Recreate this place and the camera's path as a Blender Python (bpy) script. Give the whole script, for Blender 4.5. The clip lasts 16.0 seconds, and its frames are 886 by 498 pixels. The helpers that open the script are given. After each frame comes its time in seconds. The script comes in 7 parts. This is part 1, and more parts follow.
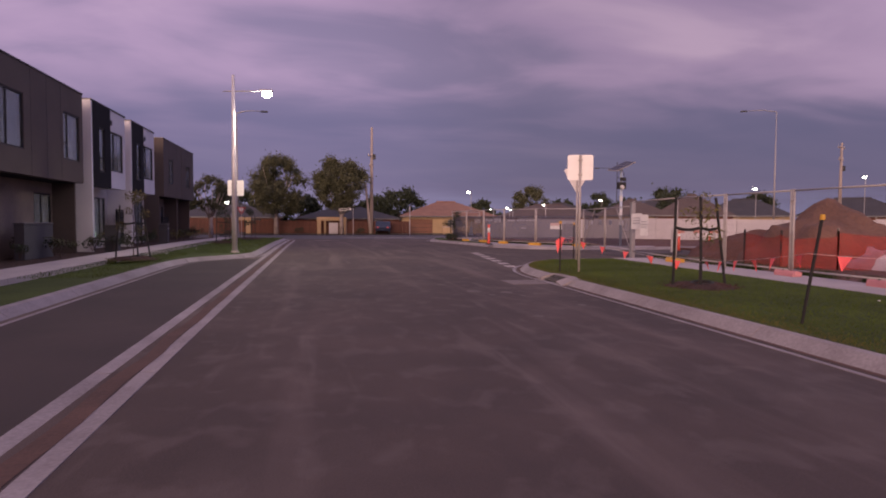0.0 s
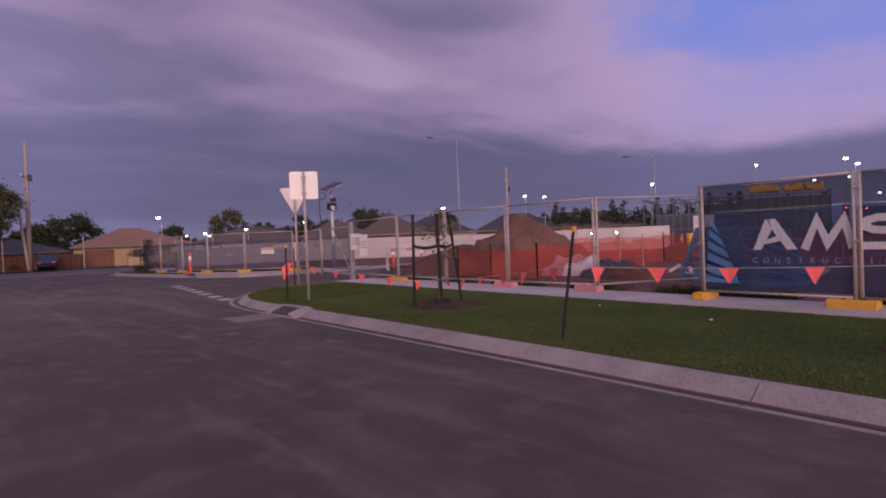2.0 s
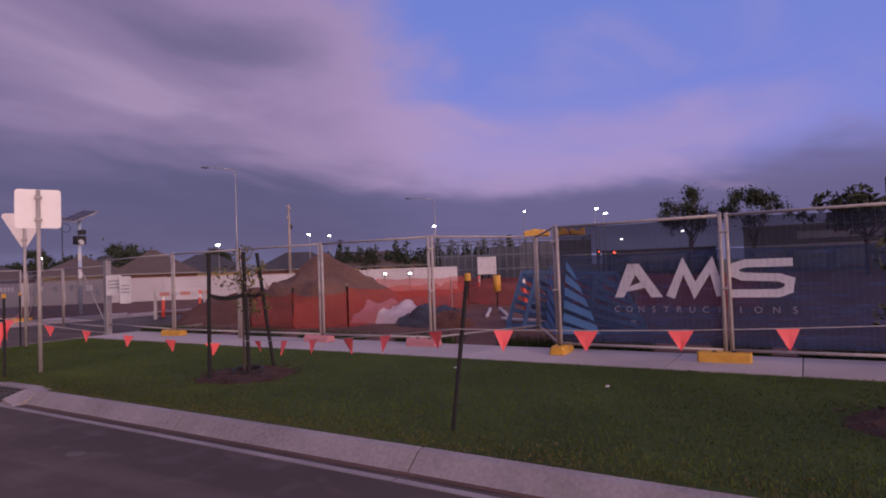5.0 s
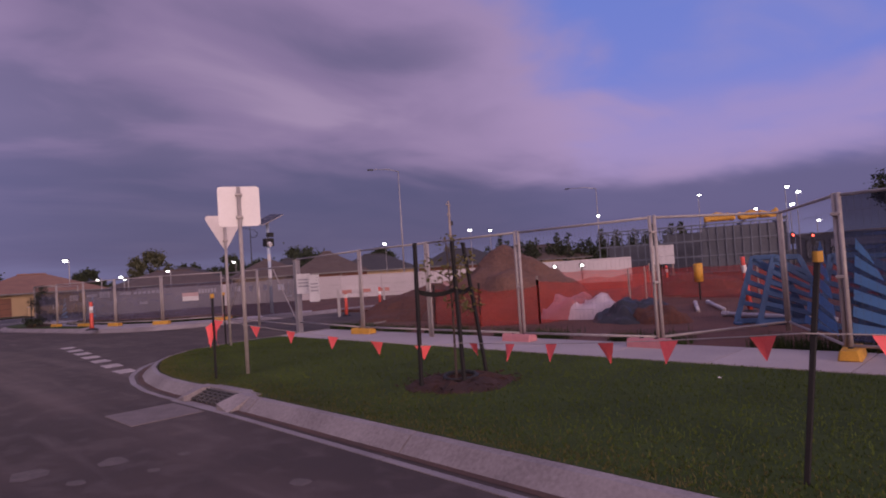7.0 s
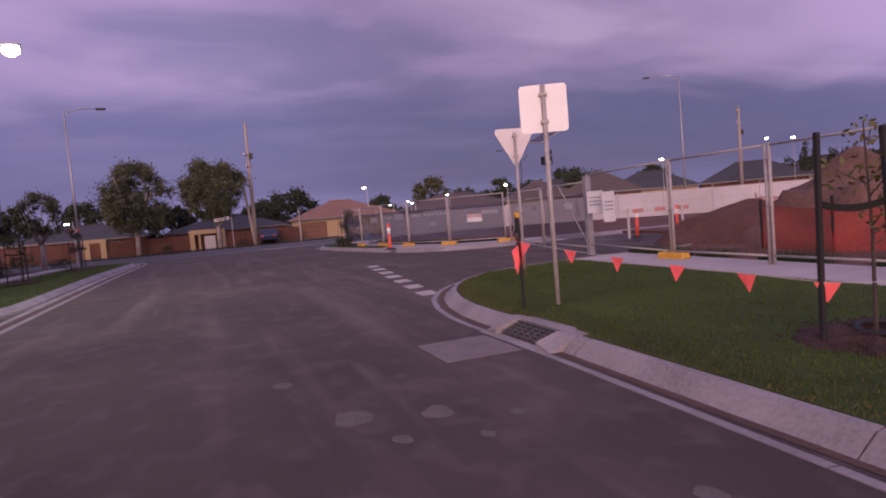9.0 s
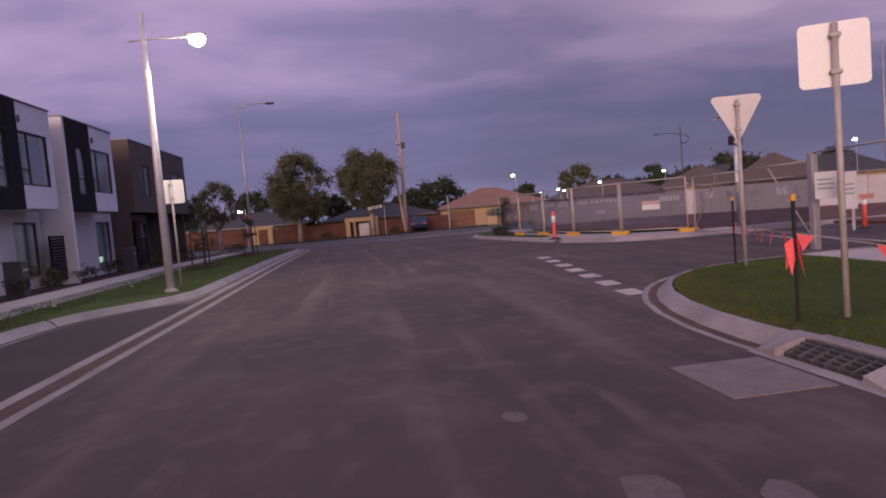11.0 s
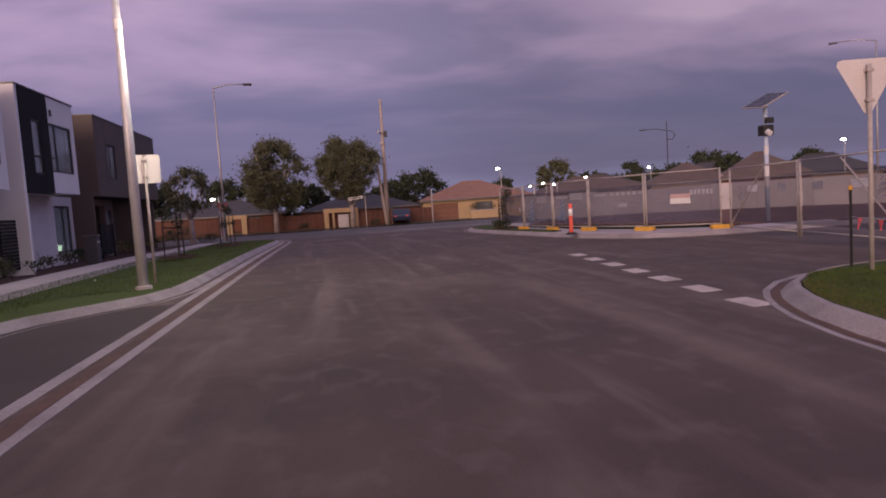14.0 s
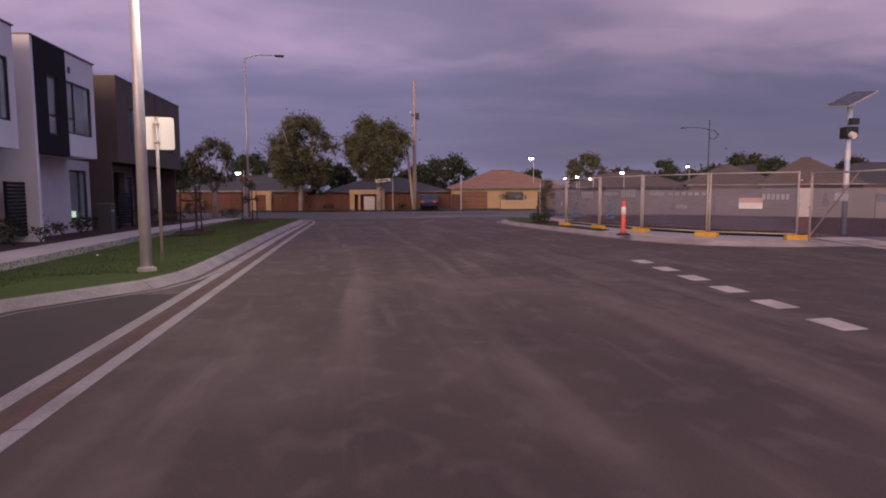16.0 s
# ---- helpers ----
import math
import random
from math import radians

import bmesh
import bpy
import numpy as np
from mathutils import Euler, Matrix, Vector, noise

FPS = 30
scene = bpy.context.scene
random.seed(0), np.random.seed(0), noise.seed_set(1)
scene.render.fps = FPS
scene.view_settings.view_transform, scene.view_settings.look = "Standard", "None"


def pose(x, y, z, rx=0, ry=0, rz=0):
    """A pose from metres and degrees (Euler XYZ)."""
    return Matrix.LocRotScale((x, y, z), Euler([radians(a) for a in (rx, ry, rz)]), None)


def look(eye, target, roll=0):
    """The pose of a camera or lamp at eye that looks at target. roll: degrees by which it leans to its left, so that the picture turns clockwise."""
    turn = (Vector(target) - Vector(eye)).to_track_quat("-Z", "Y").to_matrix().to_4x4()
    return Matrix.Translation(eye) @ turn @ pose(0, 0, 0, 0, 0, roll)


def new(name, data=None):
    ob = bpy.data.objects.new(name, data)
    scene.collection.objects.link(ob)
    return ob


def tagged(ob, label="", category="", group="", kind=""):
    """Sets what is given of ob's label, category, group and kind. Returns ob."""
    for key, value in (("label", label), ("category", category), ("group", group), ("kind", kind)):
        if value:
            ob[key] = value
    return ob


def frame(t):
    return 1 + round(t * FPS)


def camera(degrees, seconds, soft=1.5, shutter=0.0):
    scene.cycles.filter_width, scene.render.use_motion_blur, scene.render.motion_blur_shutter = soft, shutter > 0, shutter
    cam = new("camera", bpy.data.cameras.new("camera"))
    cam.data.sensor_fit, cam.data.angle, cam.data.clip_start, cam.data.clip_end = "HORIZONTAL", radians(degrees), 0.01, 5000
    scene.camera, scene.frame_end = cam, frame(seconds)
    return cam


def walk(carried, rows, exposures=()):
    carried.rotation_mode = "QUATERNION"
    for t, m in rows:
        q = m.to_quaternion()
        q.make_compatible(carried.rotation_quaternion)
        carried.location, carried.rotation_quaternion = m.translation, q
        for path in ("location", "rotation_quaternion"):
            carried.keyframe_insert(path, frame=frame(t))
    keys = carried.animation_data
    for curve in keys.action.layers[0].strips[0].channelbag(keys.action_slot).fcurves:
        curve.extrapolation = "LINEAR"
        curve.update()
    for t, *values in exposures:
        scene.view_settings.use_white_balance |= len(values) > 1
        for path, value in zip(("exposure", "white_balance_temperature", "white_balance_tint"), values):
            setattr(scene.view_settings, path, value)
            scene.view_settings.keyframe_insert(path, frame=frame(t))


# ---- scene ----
PATH = [
    (0, (-6.176, -13.756, 1.337), (-5.771, -11.8, 1.245), 0.3),
    (0.5, (-6.099, -13.356, 1.377), (-5.466, -11.461, 1.29), -1.1),
    (1, (-6.079, -12.945, 1.396), (-5.229, -11.136, 1.348), -1.3),
    (1.5, (-6.095, -12.57, 1.364), (-5.011, -10.89, 1.336), -0.7),
    (2, (-6.096, -12.235, 1.36), (-4.838, -10.68, 1.324), -2.3),
    (2.5, (-5.9, -11.867, 1.352), (-4.483, -10.456, 1.318), -2.2),
    (3, (-5.74, -11.56, 1.405), (-4.163, -10.332, 1.325), -1.1),
    (3.2, (-5.63, -11.44, 1.385), (-4.017, -10.26, 1.3), -1.0),
    (5.3, (-4.858, -9.877, 1.484), (-3.136, -8.863, 1.565), -2.3),
    (5.5, (-4.774, -9.746, 1.473), (-3.074, -8.696, 1.562), -2.5),
    (6, (-4.663, -9.362, 1.455), (-3.036, -8.204, 1.556), -3.1),
    (6.5, (-4.503, -8.979, 1.435), (-2.935, -7.742, 1.546), -3.5),
    (7, (-4.399, -8.583, 1.457), (-2.979, -7.176, 1.528), -3.7),
    (7.5, (-4.319, -8.153, 1.432), (-3.021, -6.631, 1.442), -4.2),
    (8, (-4.206, -7.739, 1.452), (-3.137, -6.049, 1.426), -4.8),
    (8.5, (-4.119, -7.283, 1.411), (-3.289, -5.467, 1.305), -4.6),
    (9, (-4.071, -6.835, 1.429), (-3.371, -4.966, 1.309), -4.9),
    (9.5, (-4.11, -6.441, 1.459), (-3.706, -4.486, 1.336), -4.7),
    (9.7, (-4.165, -6.285, 1.455), (-3.78, -4.325, 1.34), -4.5),
    (11.8, (-4.879, -4.734, 1.436), (-4.804, -2.739, 1.323), -4.6),
    (12, (-4.988, -4.602, 1.428), (-4.959, -2.605, 1.317), -4.5),
    (12.5, (-5.178, -4.232, 1.45), (-5.166, -2.237, 1.318), -4.7),
    (13, (-5.299, -3.828, 1.442), (-5.175, -1.837, 1.308), -5.0),
    (13.5, (-5.355, -3.402, 1.427), (-5.116, -1.423, 1.271), -4.2),
    (14, (-5.391, -2.915, 1.397), (-5.04, -0.951, 1.253), -3.7),
    (14.5, (-5.506, -2.491, 1.44), (-5.119, -0.531, 1.354), -2.8),
    (15, (-5.422, -2.006, 1.432), (-5.048, -0.043, 1.351), -0.8),
    (15.5, (-5.487, -1.52, 1.4), (-5.073, 0.433, 1.287), -1.1),
    (16, (-5.56, -1.092, 1.444), (-5.278, 0.879, 1.26), -0.2),
]
EXPOSURES = [(0, 0.2, 7400, 15), (1, 0.27, 6700, 13), (2, 0.02, 6600, 15.5), (3, -0.02, 6500, 18), (5.5, -0.1, 6400, 21), (7, -0.15, 6450, 21), (8, 0.12, 6450, 22), (9, 0.18, 6450, 22), (12, 0.15, 6900, 9), (16, 0.22, 7300, 10)]
cam = camera(71.5, 16.0, soft=1.9)
walk(cam, [(t, look(eye, target, roll)) for t, eye, target, roll in PATH], EXPOSURES)


# ---- world and light ----
def setup_world():
    world = bpy.data.worlds.new("dusk")
    scene.world = world
    world.use_nodes = True
    nt = world.node_tree
    nt.nodes.clear()

    def n(kind, **kw):
        x = nt.nodes.new(kind)
        for k, v in kw.items():
            if k == "op":
                x.operation = v
        return x

    def math_(op, a, b=None, c=None, clamp=False):
        x = nt.nodes.new("ShaderNodeMath")
        x.operation, x.use_clamp = op, clamp
        for i, v in enumerate((a, b, c)):
            if v is None:
                continue
            if isinstance(v, (int, float)):
                x.inputs[i].default_value = v
            else:
                nt.links.new(v, x.inputs[i])
        return x.outputs[0]

    def ramp(v, lo, hi):
        x = nt.nodes.new("ShaderNodeMapRange")
        x.interpolation_type = "SMOOTHSTEP"
        x.inputs[1].default_value, x.inputs[2].default_value = lo, hi
        nt.links.new(v, x.inputs[0])
        return x.outputs[0]

    def mixc(f, a, b):
        x = nt.nodes.new("ShaderNodeMix")
        x.data_type = "RGBA"
        if isinstance(f, (int, float)):
            x.inputs[0].default_value = f
        else:
            nt.links.new(f, x.inputs[0])
        for i, v in ((6, a), (7, b)):
            if isinstance(v, tuple):
                x.inputs[i].default_value = (*v, 1)
            else:
                nt.links.new(v, x.inputs[i])
        return x.outputs[2]

    def dot(v, d):
        x = nt.nodes.new("ShaderNodeVectorMath")
        x.operation = "DOT_PRODUCT"
        nt.links.new(v, x.inputs[0])
        x.inputs[1].default_value = Vector(d).normalized()
        return x.outputs["Value"]

    def noise_(v, scale, detail, rough, dist=0.0):
        x = nt.nodes.new("ShaderNodeTexNoise")
        x.inputs["Scale"].default_value, x.inputs["Detail"].default_value = scale, detail
        x.inputs["Roughness"].default_value, x.inputs["Distortion"].default_value = rough, dist
        nt.links.new(v, x.inputs["Vector"])
        return x.outputs["Fac"]

    tc = nt.nodes.new("ShaderNodeTexCoord").outputs["Generated"]
    sep = nt.nodes.new("ShaderNodeSeparateXYZ")
    nt.links.new(tc, sep.inputs[0])
    X, Y, Z = sep.outputs
    # clouds lie on a flat sheet overhead
    den = math_("ADD", math_("MAXIMUM", Z, 0.0), 0.12)
    comb = nt.nodes.new("ShaderNodeCombineXYZ")
    nt.links.new(math_("DIVIDE", X, den), comb.inputs[0])
    nt.links.new(math_("DIVIDE", Y, den), comb.inputs[1])
    sheet = nt.nodes.new("ShaderNodeMapping")
    sheet.inputs["Rotation"].default_value = (0, 0, radians(-32))
    sheet.inputs["Scale"].default_value = (0.7, 1.0, 1.0)
    nt.links.new(comb.outputs[0], sheet.inputs["Vector"])
    big = noise_(sheet.outputs[0], 0.55, 4, 0.5, 0.5)
    fine = noise_(sheet.outputs[0], 1.8, 5, 0.48, 0.5)
    lump = math_("ADD", math_("MULTIPLY", big, 0.63), math_("MULTIPLY", fine, 0.37))
    cloud = mixc(ramp(lump, 0.39, 0.51), (0.118, 0.100, 0.188), (0.19, 0.143, 0.252))
    cloud = mixc(ramp(lump, 0.49, 0.62), cloud, (0.268, 0.203, 0.315))
    # the clear part of the sky
    hole = math_("ADD", dot(tc, (0.79, 0.07, 0.60)), math_("MULTIPLY", math_("SUBTRACT", lump, 0.5), 0.42))
    cloud = mixc(math_("MULTIPLY", ramp(hole, 0.68, 0.81), 0.75), cloud, (0.27, 0.20, 0.335))
    # slate bank low down, a paler strip right at the horizon
    low = math_("SUBTRACT", 1.0, ramp(math_("ADD", Z, math_("MULTIPLY", math_("SUBTRACT", big, 0.5), 0.16)), 0.10, 0.23))
    cloud = mixc(math_("MULTIPLY", low, 0.92), cloud, (0.064, 0.062, 0.138))
    strip = math_("SUBTRACT", 1.0, ramp(math_("ADD", Z, math_("MULTIPLY", math_("SUBTRACT", fine, 0.5), 0.05)), 0.015, 0.06))
    cloud = mixc(math_("MULTIPLY", strip, 0.5), cloud, (0.13, 0.135, 0.25))
    hole = math_("MULTIPLY", ramp(hole, 0.80, 0.87), ramp(Z, 0.10, 0.20))
    sky = nt.nodes.new("ShaderNodeTexSky")
    sky.sky_type, sky.sun_disc = "NISHITA", False
    sky.sun_elevation, sky.sun_rotation = radians(5), radians(200)
    blue = mixc(ramp(Z, 0.1, 0.6), (0.125, 0.152, 0.40), (0.078, 0.13, 0.37))
    wisp = ramp(fine, 0.52, 0.75)
    blue = mixc(math_("MULTIPLY", wisp, 0.4), blue, (0.21, 0.18, 0.33))
    col = mixc(hole, cloud, blue)
    # pale bank under the clear part
    bank_z = math_("ADD", Z, math_("MULTIPLY", math_("SUBTRACT", lump, 0.5), 0.34))
    bank = math_("MULTIPLY", ramp(bank_z, 0.12, 0.20), math_("SUBTRACT", 1.0, ramp(bank_z, 0.19, 0.27)))
    bank = math_("MULTIPLY", bank, ramp(dot(tc, (0.90, 0.40, 0.2)), 0.86, 0.97))
    col = mixc(math_("MULTIPLY", bank, 0.62), col, (0.26, 0.19, 0.32))
    # afterglow where the sun has gone down
    glow = math_("POWER", math_("MAXIMUM", dot(tc, (-0.42, -0.9, 0.1)), 0.0), 2.2)
    col = mixc(math_("MULTIPLY", glow, 0.9, clamp=True), col, (GLOW[0], GLOW[1], GLOW[2]))
    # lamp haze painted over the road's end, lens vignetting over the site's far corner
    north = dot(tc, (-0.25, 0.97, 0.0))
    # thin is the haze gain, thick the vignetting loss
    thin = math_("MULTIPLY", ramp(north, 0.86, 0.985), 0.12)
    thick = math_("MULTIPLY", math_("MULTIPLY", ramp(north, 0.25, 0.5), math_("SUBTRACT", 1.0, ramp(north, 0.80, 0.94))), 0.19)
    weigh = nt.nodes.new("ShaderNodeVectorMath")
    weigh.operation = "SCALE"
    nt.links.new(col, weigh.inputs[0])
    nt.links.new(math_("SUBTRACT", math_("ADD", 1.0, thin), thick), weigh.inputs["Scale"])
    col = weigh.outputs[0]
    top = ramp(Z, 0.5, 0.9)
    col = mixc(top, col, (0.26, 0.235, 0.36))
    under = ramp(Z, -0.03, -0.005)
    col = mixc(under, (0.05, 0.045, 0.05), col)
    bg = nt.nodes.new("ShaderNodeBackground")
    nt.links.new(col, bg.inputs["Color"])
    bg.inputs["Strength"].default_value = 1.9
    air = nt.nodes.new("ShaderNodeBackground")
    nt.links.new(sky.outputs[0], air.inputs["Color"])
    air.inputs["Strength"].default_value = 0.05
    add = nt.nodes.new("ShaderNodeMixShader")
    add.inputs[0].default_value = 0.12
    out = nt.nodes.new("ShaderNodeOutputWorld")
    nt.links.new(bg.outputs[0], add.inputs[1])
    nt.links.new(air.outputs[0], add.inputs[2])
    nt.links.new(add.outputs[0], out.inputs["Surface"])


GLOW = (0.6, 0.38, 0.37)
setup_world()
sun_data = bpy.data.lights.new("sun", "SUN")
sun_data.energy, sun_data.angle, sun_data.color = 2.4, radians(40), (1.0, 0.74, 0.66)
sun = new("sun", sun_data)
sun.matrix_world = look((-20, -45, 6.5), (0, 0, 0))

# ---- materials ----
MATS = {}


def mat(name, a, b=None, rough=0.8, metal=0.0, scale=3.0, fine=40.0, bump=0.2, alpha=1.0, emit=None, power=0.0, vary=0.0,
        bump_dist=0.01, streak=None, spec=0.5):
    """Two-scale procedural surface: a and b are the colours between which it drifts."""
    if name in MATS:
        return MATS[name]
    b = b or tuple(c * 0.75 for c in a)
    m = bpy.data.materials.new(name)
    m.use_nodes = True
    nt = m.node_tree
    p = nt.nodes["Principled BSDF"]
    tc = nt.nodes.new("ShaderNodeTexCoord")
    vec = tc.outputs["Object"]
    if streak:
        mp = nt.nodes.new("ShaderNodeMapping")
        mp.inputs["Scale"].default_value = streak
        nt.links.new(vec, mp.inputs["Vector"])
        vec = mp.outputs[0]
    n1, n2 = nt.nodes.new("ShaderNodeTexNoise"), nt.nodes.new("ShaderNodeTexNoise")
    for nn, s, d in ((n1, scale, 4), (n2, fine, 3)):
        nn.inputs["Scale"].default_value, nn.inputs["Detail"].default_value = s, d
        nt.links.new(vec, nn.inputs["Vector"])
    mx = nt.nodes.new("ShaderNodeMath")
    mx.operation = "MULTIPLY_ADD"
    mx.inputs[1].default_value = 0.6
    nt.links.new(n1.outputs["Fac"], mx.inputs[0])
    m2 = nt.nodes.new("ShaderNodeMath")
    m2.operation = "MULTIPLY"
    m2.inputs[1].default_value = 0.4
    nt.links.new(n2.outputs["Fac"], m2.inputs[0])
    nt.links.new(m2.outputs[0], mx.inputs[2])
    mr = nt.nodes.new("ShaderNodeMapRange")
    mr.inputs[1].default_value, mr.inputs[2].default_value = 0.34, 0.66
    nt.links.new(mx.outputs[0], mr.inputs[0])
    mix = nt.nodes.new("ShaderNodeMix")
    mix.data_type = "RGBA"
    mix.inputs[6].default_value, mix.inputs[7].default_value = (*b, 1), (*a, 1)
    nt.links.new(mr.outputs[0], mix.inputs[0])
    col = mix.outputs[2]
    if vary:
        oi = nt.nodes.new("ShaderNodeObjectInfo")
        hv = nt.nodes.new("ShaderNodeHueSaturation")
        vr = nt.nodes.new("ShaderNodeMapRange")
        vr.inputs[3].default_value, vr.inputs[4].default_value = 1 - vary, 1 + vary
        nt.links.new(oi.outputs["Random"], vr.inputs[0])
        nt.links.new(vr.outputs[0], hv.inputs["Value"])
        nt.links.new(col, hv.inputs["Color"])
        col = hv.outputs[0]
    nt.links.new(col, p.inputs["Base Color"])
    p.inputs["Roughness"].default_value, p.inputs["Metallic"].default_value = rough, metal
    p.inputs["Specular IOR Level"].default_value = spec
    if bump:
        bp = nt.nodes.new("ShaderNodeBump")
        bp.inputs["Strength"].default_value, bp.inputs["Distance"].default_value = bump, bump_dist
        nt.links.new(n2.outputs["Fac"], bp.inputs["Height"])
        nt.links.new(bp.outputs[0], p.inputs["Normal"])
    if emit:
        p.inputs["Emission Color"].default_value = (*emit, 1)
        p.inputs["Emission Strength"].default_value = power
    if alpha < 1:
        p.inputs["Alpha"].default_value = alpha
    MATS[name] = m
    return m


def asphalt_mat():
    """Dusty asphalt: fine stone grain, broad blotches, and faint tyre streaks along the road."""
    m = mat("asphalt", (0.096, 0.065, 0.057), (0.050, 0.035, 0.032), 0.92, scale=0.45, fine=70, bump=0.5, bump_dist=0.006)
    nt = m.node_tree
    p = nt.nodes["Principled BSDF"]
    base = p.inputs["Base Color"].links[0].from_socket
    tc = nt.nodes.new("ShaderNodeTexCoord")
    last = base
    for scale, loc, lo, hi, amount, tint in (((1.1, 0.07, 1), (0, 0, 0), 0.52, 0.72, 0.55, (0.20, 0.145, 0.13)), ((0.55, 0.3, 1), (7, 3, 0), 0.55, 0.75, 0.45, (0.19, 0.14, 0.125)), ((2.6, 0.35, 1), (3, 9, 0), 0.60, 0.74, 0.35, (0.22, 0.17, 0.155)), ((0.5, 0.12, 1), (1, 5, 2), 0.54, 0.7, 0.3, (0.045, 0.033, 0.033)), ((0.9, 0.9, 1), (4, 2, 6), 0.5, 0.62, 0.25, (0.045, 0.033, 0.033)), ((3.0, 2.2, 1), (8, 1, 3), 0.52, 0.66, 0.28, (0.17, 0.13, 0.118))):
        mp = nt.nodes.new("ShaderNodeMapping")
        mp.inputs["Scale"].default_value, mp.inputs["Location"].default_value = scale, loc
        nt.links.new(tc.outputs["Object"], mp.inputs["Vector"])
        nz = nt.nodes.new("ShaderNodeTexNoise")
        nz.inputs["Scale"].default_value, nz.inputs["Detail"].default_value, nz.inputs["Distortion"].default_value = 1.0, 6, 0.25
        nt.links.new(mp.outputs[0], nz.inputs["Vector"])
        mr = nt.nodes.new("ShaderNodeMapRange")
        mr.inputs[1].default_value, mr.inputs[2].default_value, mr.inputs[4].default_value = lo, hi, amount
        nt.links.new(nz.outputs["Fac"], mr.inputs[0])
        mx = nt.nodes.new("ShaderNodeMix")
        mx.data_type = "RGBA"
        nt.links.new(mr.outputs[0], mx.inputs[0])
        nt.links.new(last, mx.inputs[6])
        mx.inputs[7].default_value = (*tint, 1)
        last = mx.outputs[2]
    nt.links.new(last, p.inputs["Base Color"])
    return m


ASPHALT = asphalt_mat()
ASPHALT_FAR = mat("asphalt_main", (0.10, 0.09, 0.10), (0.065, 0.06, 0.065), 0.85, scale=0.3, fine=50, bump=0.3)
# new bay asphalt is darker, and some lens vignetting is put into its tone
ASPHALT_BAY = mat("asphalt_bay", (0.060, 0.043, 0.041), (0.036, 0.027, 0.027), 0.95, scale=0.6, fine=70, bump=0.5, bump_dist=0.006)
CONCRETE = mat("concrete", (0.35, 0.305, 0.31), (0.195, 0.165, 0.17), 0.85, scale=1.3, fine=30, bump=0.25, vary=0.06)
PATHCON = mat("path_concrete", (0.48, 0.41, 0.40), (0.36, 0.31, 0.31), 0.88, scale=0.9, fine=35, bump=0.25, vary=0.05)
SILT = mat("silt", (0.13, 0.068, 0.052), (0.07, 0.04, 0.034), 0.95, scale=2, fine=30, bump=0.4)
LAWN = mat("lawn", (0.056, 0.082, 0.018), (0.030, 0.046, 0.010), 0.95, scale=0.9, fine=14, bump=0.5, bump_dist=0.02, spec=0.25)
WEED = mat("dark_weeds", (0.045, 0.07, 0.012), (0.016, 0.028, 0.006), 0.95, scale=1.5, fine=6, bump=0)
BLADE = mat("grass_blade", (0.098, 0.138, 0.026), (0.042, 0.062, 0.012), 0.95, scale=0.55, fine=3, bump=0, spec=0.25)
BLADEDRY = mat("dry_blade", (0.135, 0.115, 0.035), (0.075, 0.075, 0.02), 0.9, scale=0.8, fine=6, bump=0)
SOIL = mat("soil", (0.175, 0.072, 0.050), (0.085, 0.036, 0.027), 0.98, scale=0.7, fine=9, bump=0.8, bump_dist=0.05)
CLAY = mat("clay", (0.20, 0.105, 0.078), (0.11, 0.057, 0.045), 0.97, scale=0.8, fine=9, bump=0.8, bump_dist=0.05)
MULCH = mat("mulch", (0.075, 0.034, 0.025), (0.028, 0.015, 0.013), 0.95, scale=6, fine=40, bump=0.9, bump_dist=0.03)
FARGROUND = mat("far_ground", (0.10, 0.10, 0.04), (0.07, 0.06, 0.035), 0.98, scale=0.08, fine=2, bump=0.3)
GALV = mat("galvanised_steel", (0.47, 0.42, 0.40), (0.32, 0.28, 0.27), 0.55, 0.15, scale=8, fine=60, bump=0.05)
ALU = mat("aluminium_back", (0.90, 0.86, 0.84), (0.82, 0.78, 0.77), 0.5, 0.0, scale=2, fine=30, bump=0.02)
WIRE = mat("fence_wire", (0.14, 0.135, 0.14), (0.10, 0.095, 0.10), 0.6, 0.5, bump=0)
BLACKTIMBER = mat("black_timber", (0.022, 0.02, 0.02), (0.012, 0.011, 0.012), 0.8, scale=9, fine=60, bump=0.3)
BLACKRUB = mat("black_rubber", (0.02, 0.02, 0.021), None, 0.7, bump=0.1)
YELLOW = mat("yellow_plastic", (0.70, 0.37, 0.045), (0.50, 0.26, 0.035), 0.6, scale=6, bump=0.1, vary=0.08)
PINK = mat("pink_concrete", (0.62, 0.26, 0.27), (0.50, 0.21, 0.23), 0.8, scale=6, bump=0.2, vary=0.06)
FLAG = mat("flag_pink", (1.0, 0.17, 0.17), (0.92, 0.12, 0.125), 0.65, scale=8, bump=0.1, vary=0.1)
STRING = mat("string", (0.5, 0.45, 0.42), None, 0.8, bump=0)
ORANGE = mat("orange_plastic", (0.82, 0.115, 0.08), (0.66, 0.09, 0.065), 0.5, scale=5, bump=0.05)
REFLECT = mat("reflective_white", (0.85, 0.82, 0.80), (0.75, 0.72, 0.70), 0.4, bump=0)
PAINT = mat("road_paint", (0.58, 0.49, 0.45), (0.33, 0.27, 0.26), 0.85, scale=3, fine=28, bump=0.2)
WHITEWALL = mat("white_render", (0.72, 0.70, 0.72), (0.62, 0.60, 0.63), 0.8, scale=0.6, fine=40, bump=0.1)
GREYBRICK = mat("grey_brick", (0.60, 0.55, 0.56), (0.48, 0.44, 0.45), 0.9, scale=1.2, fine=14, bump=0.3)
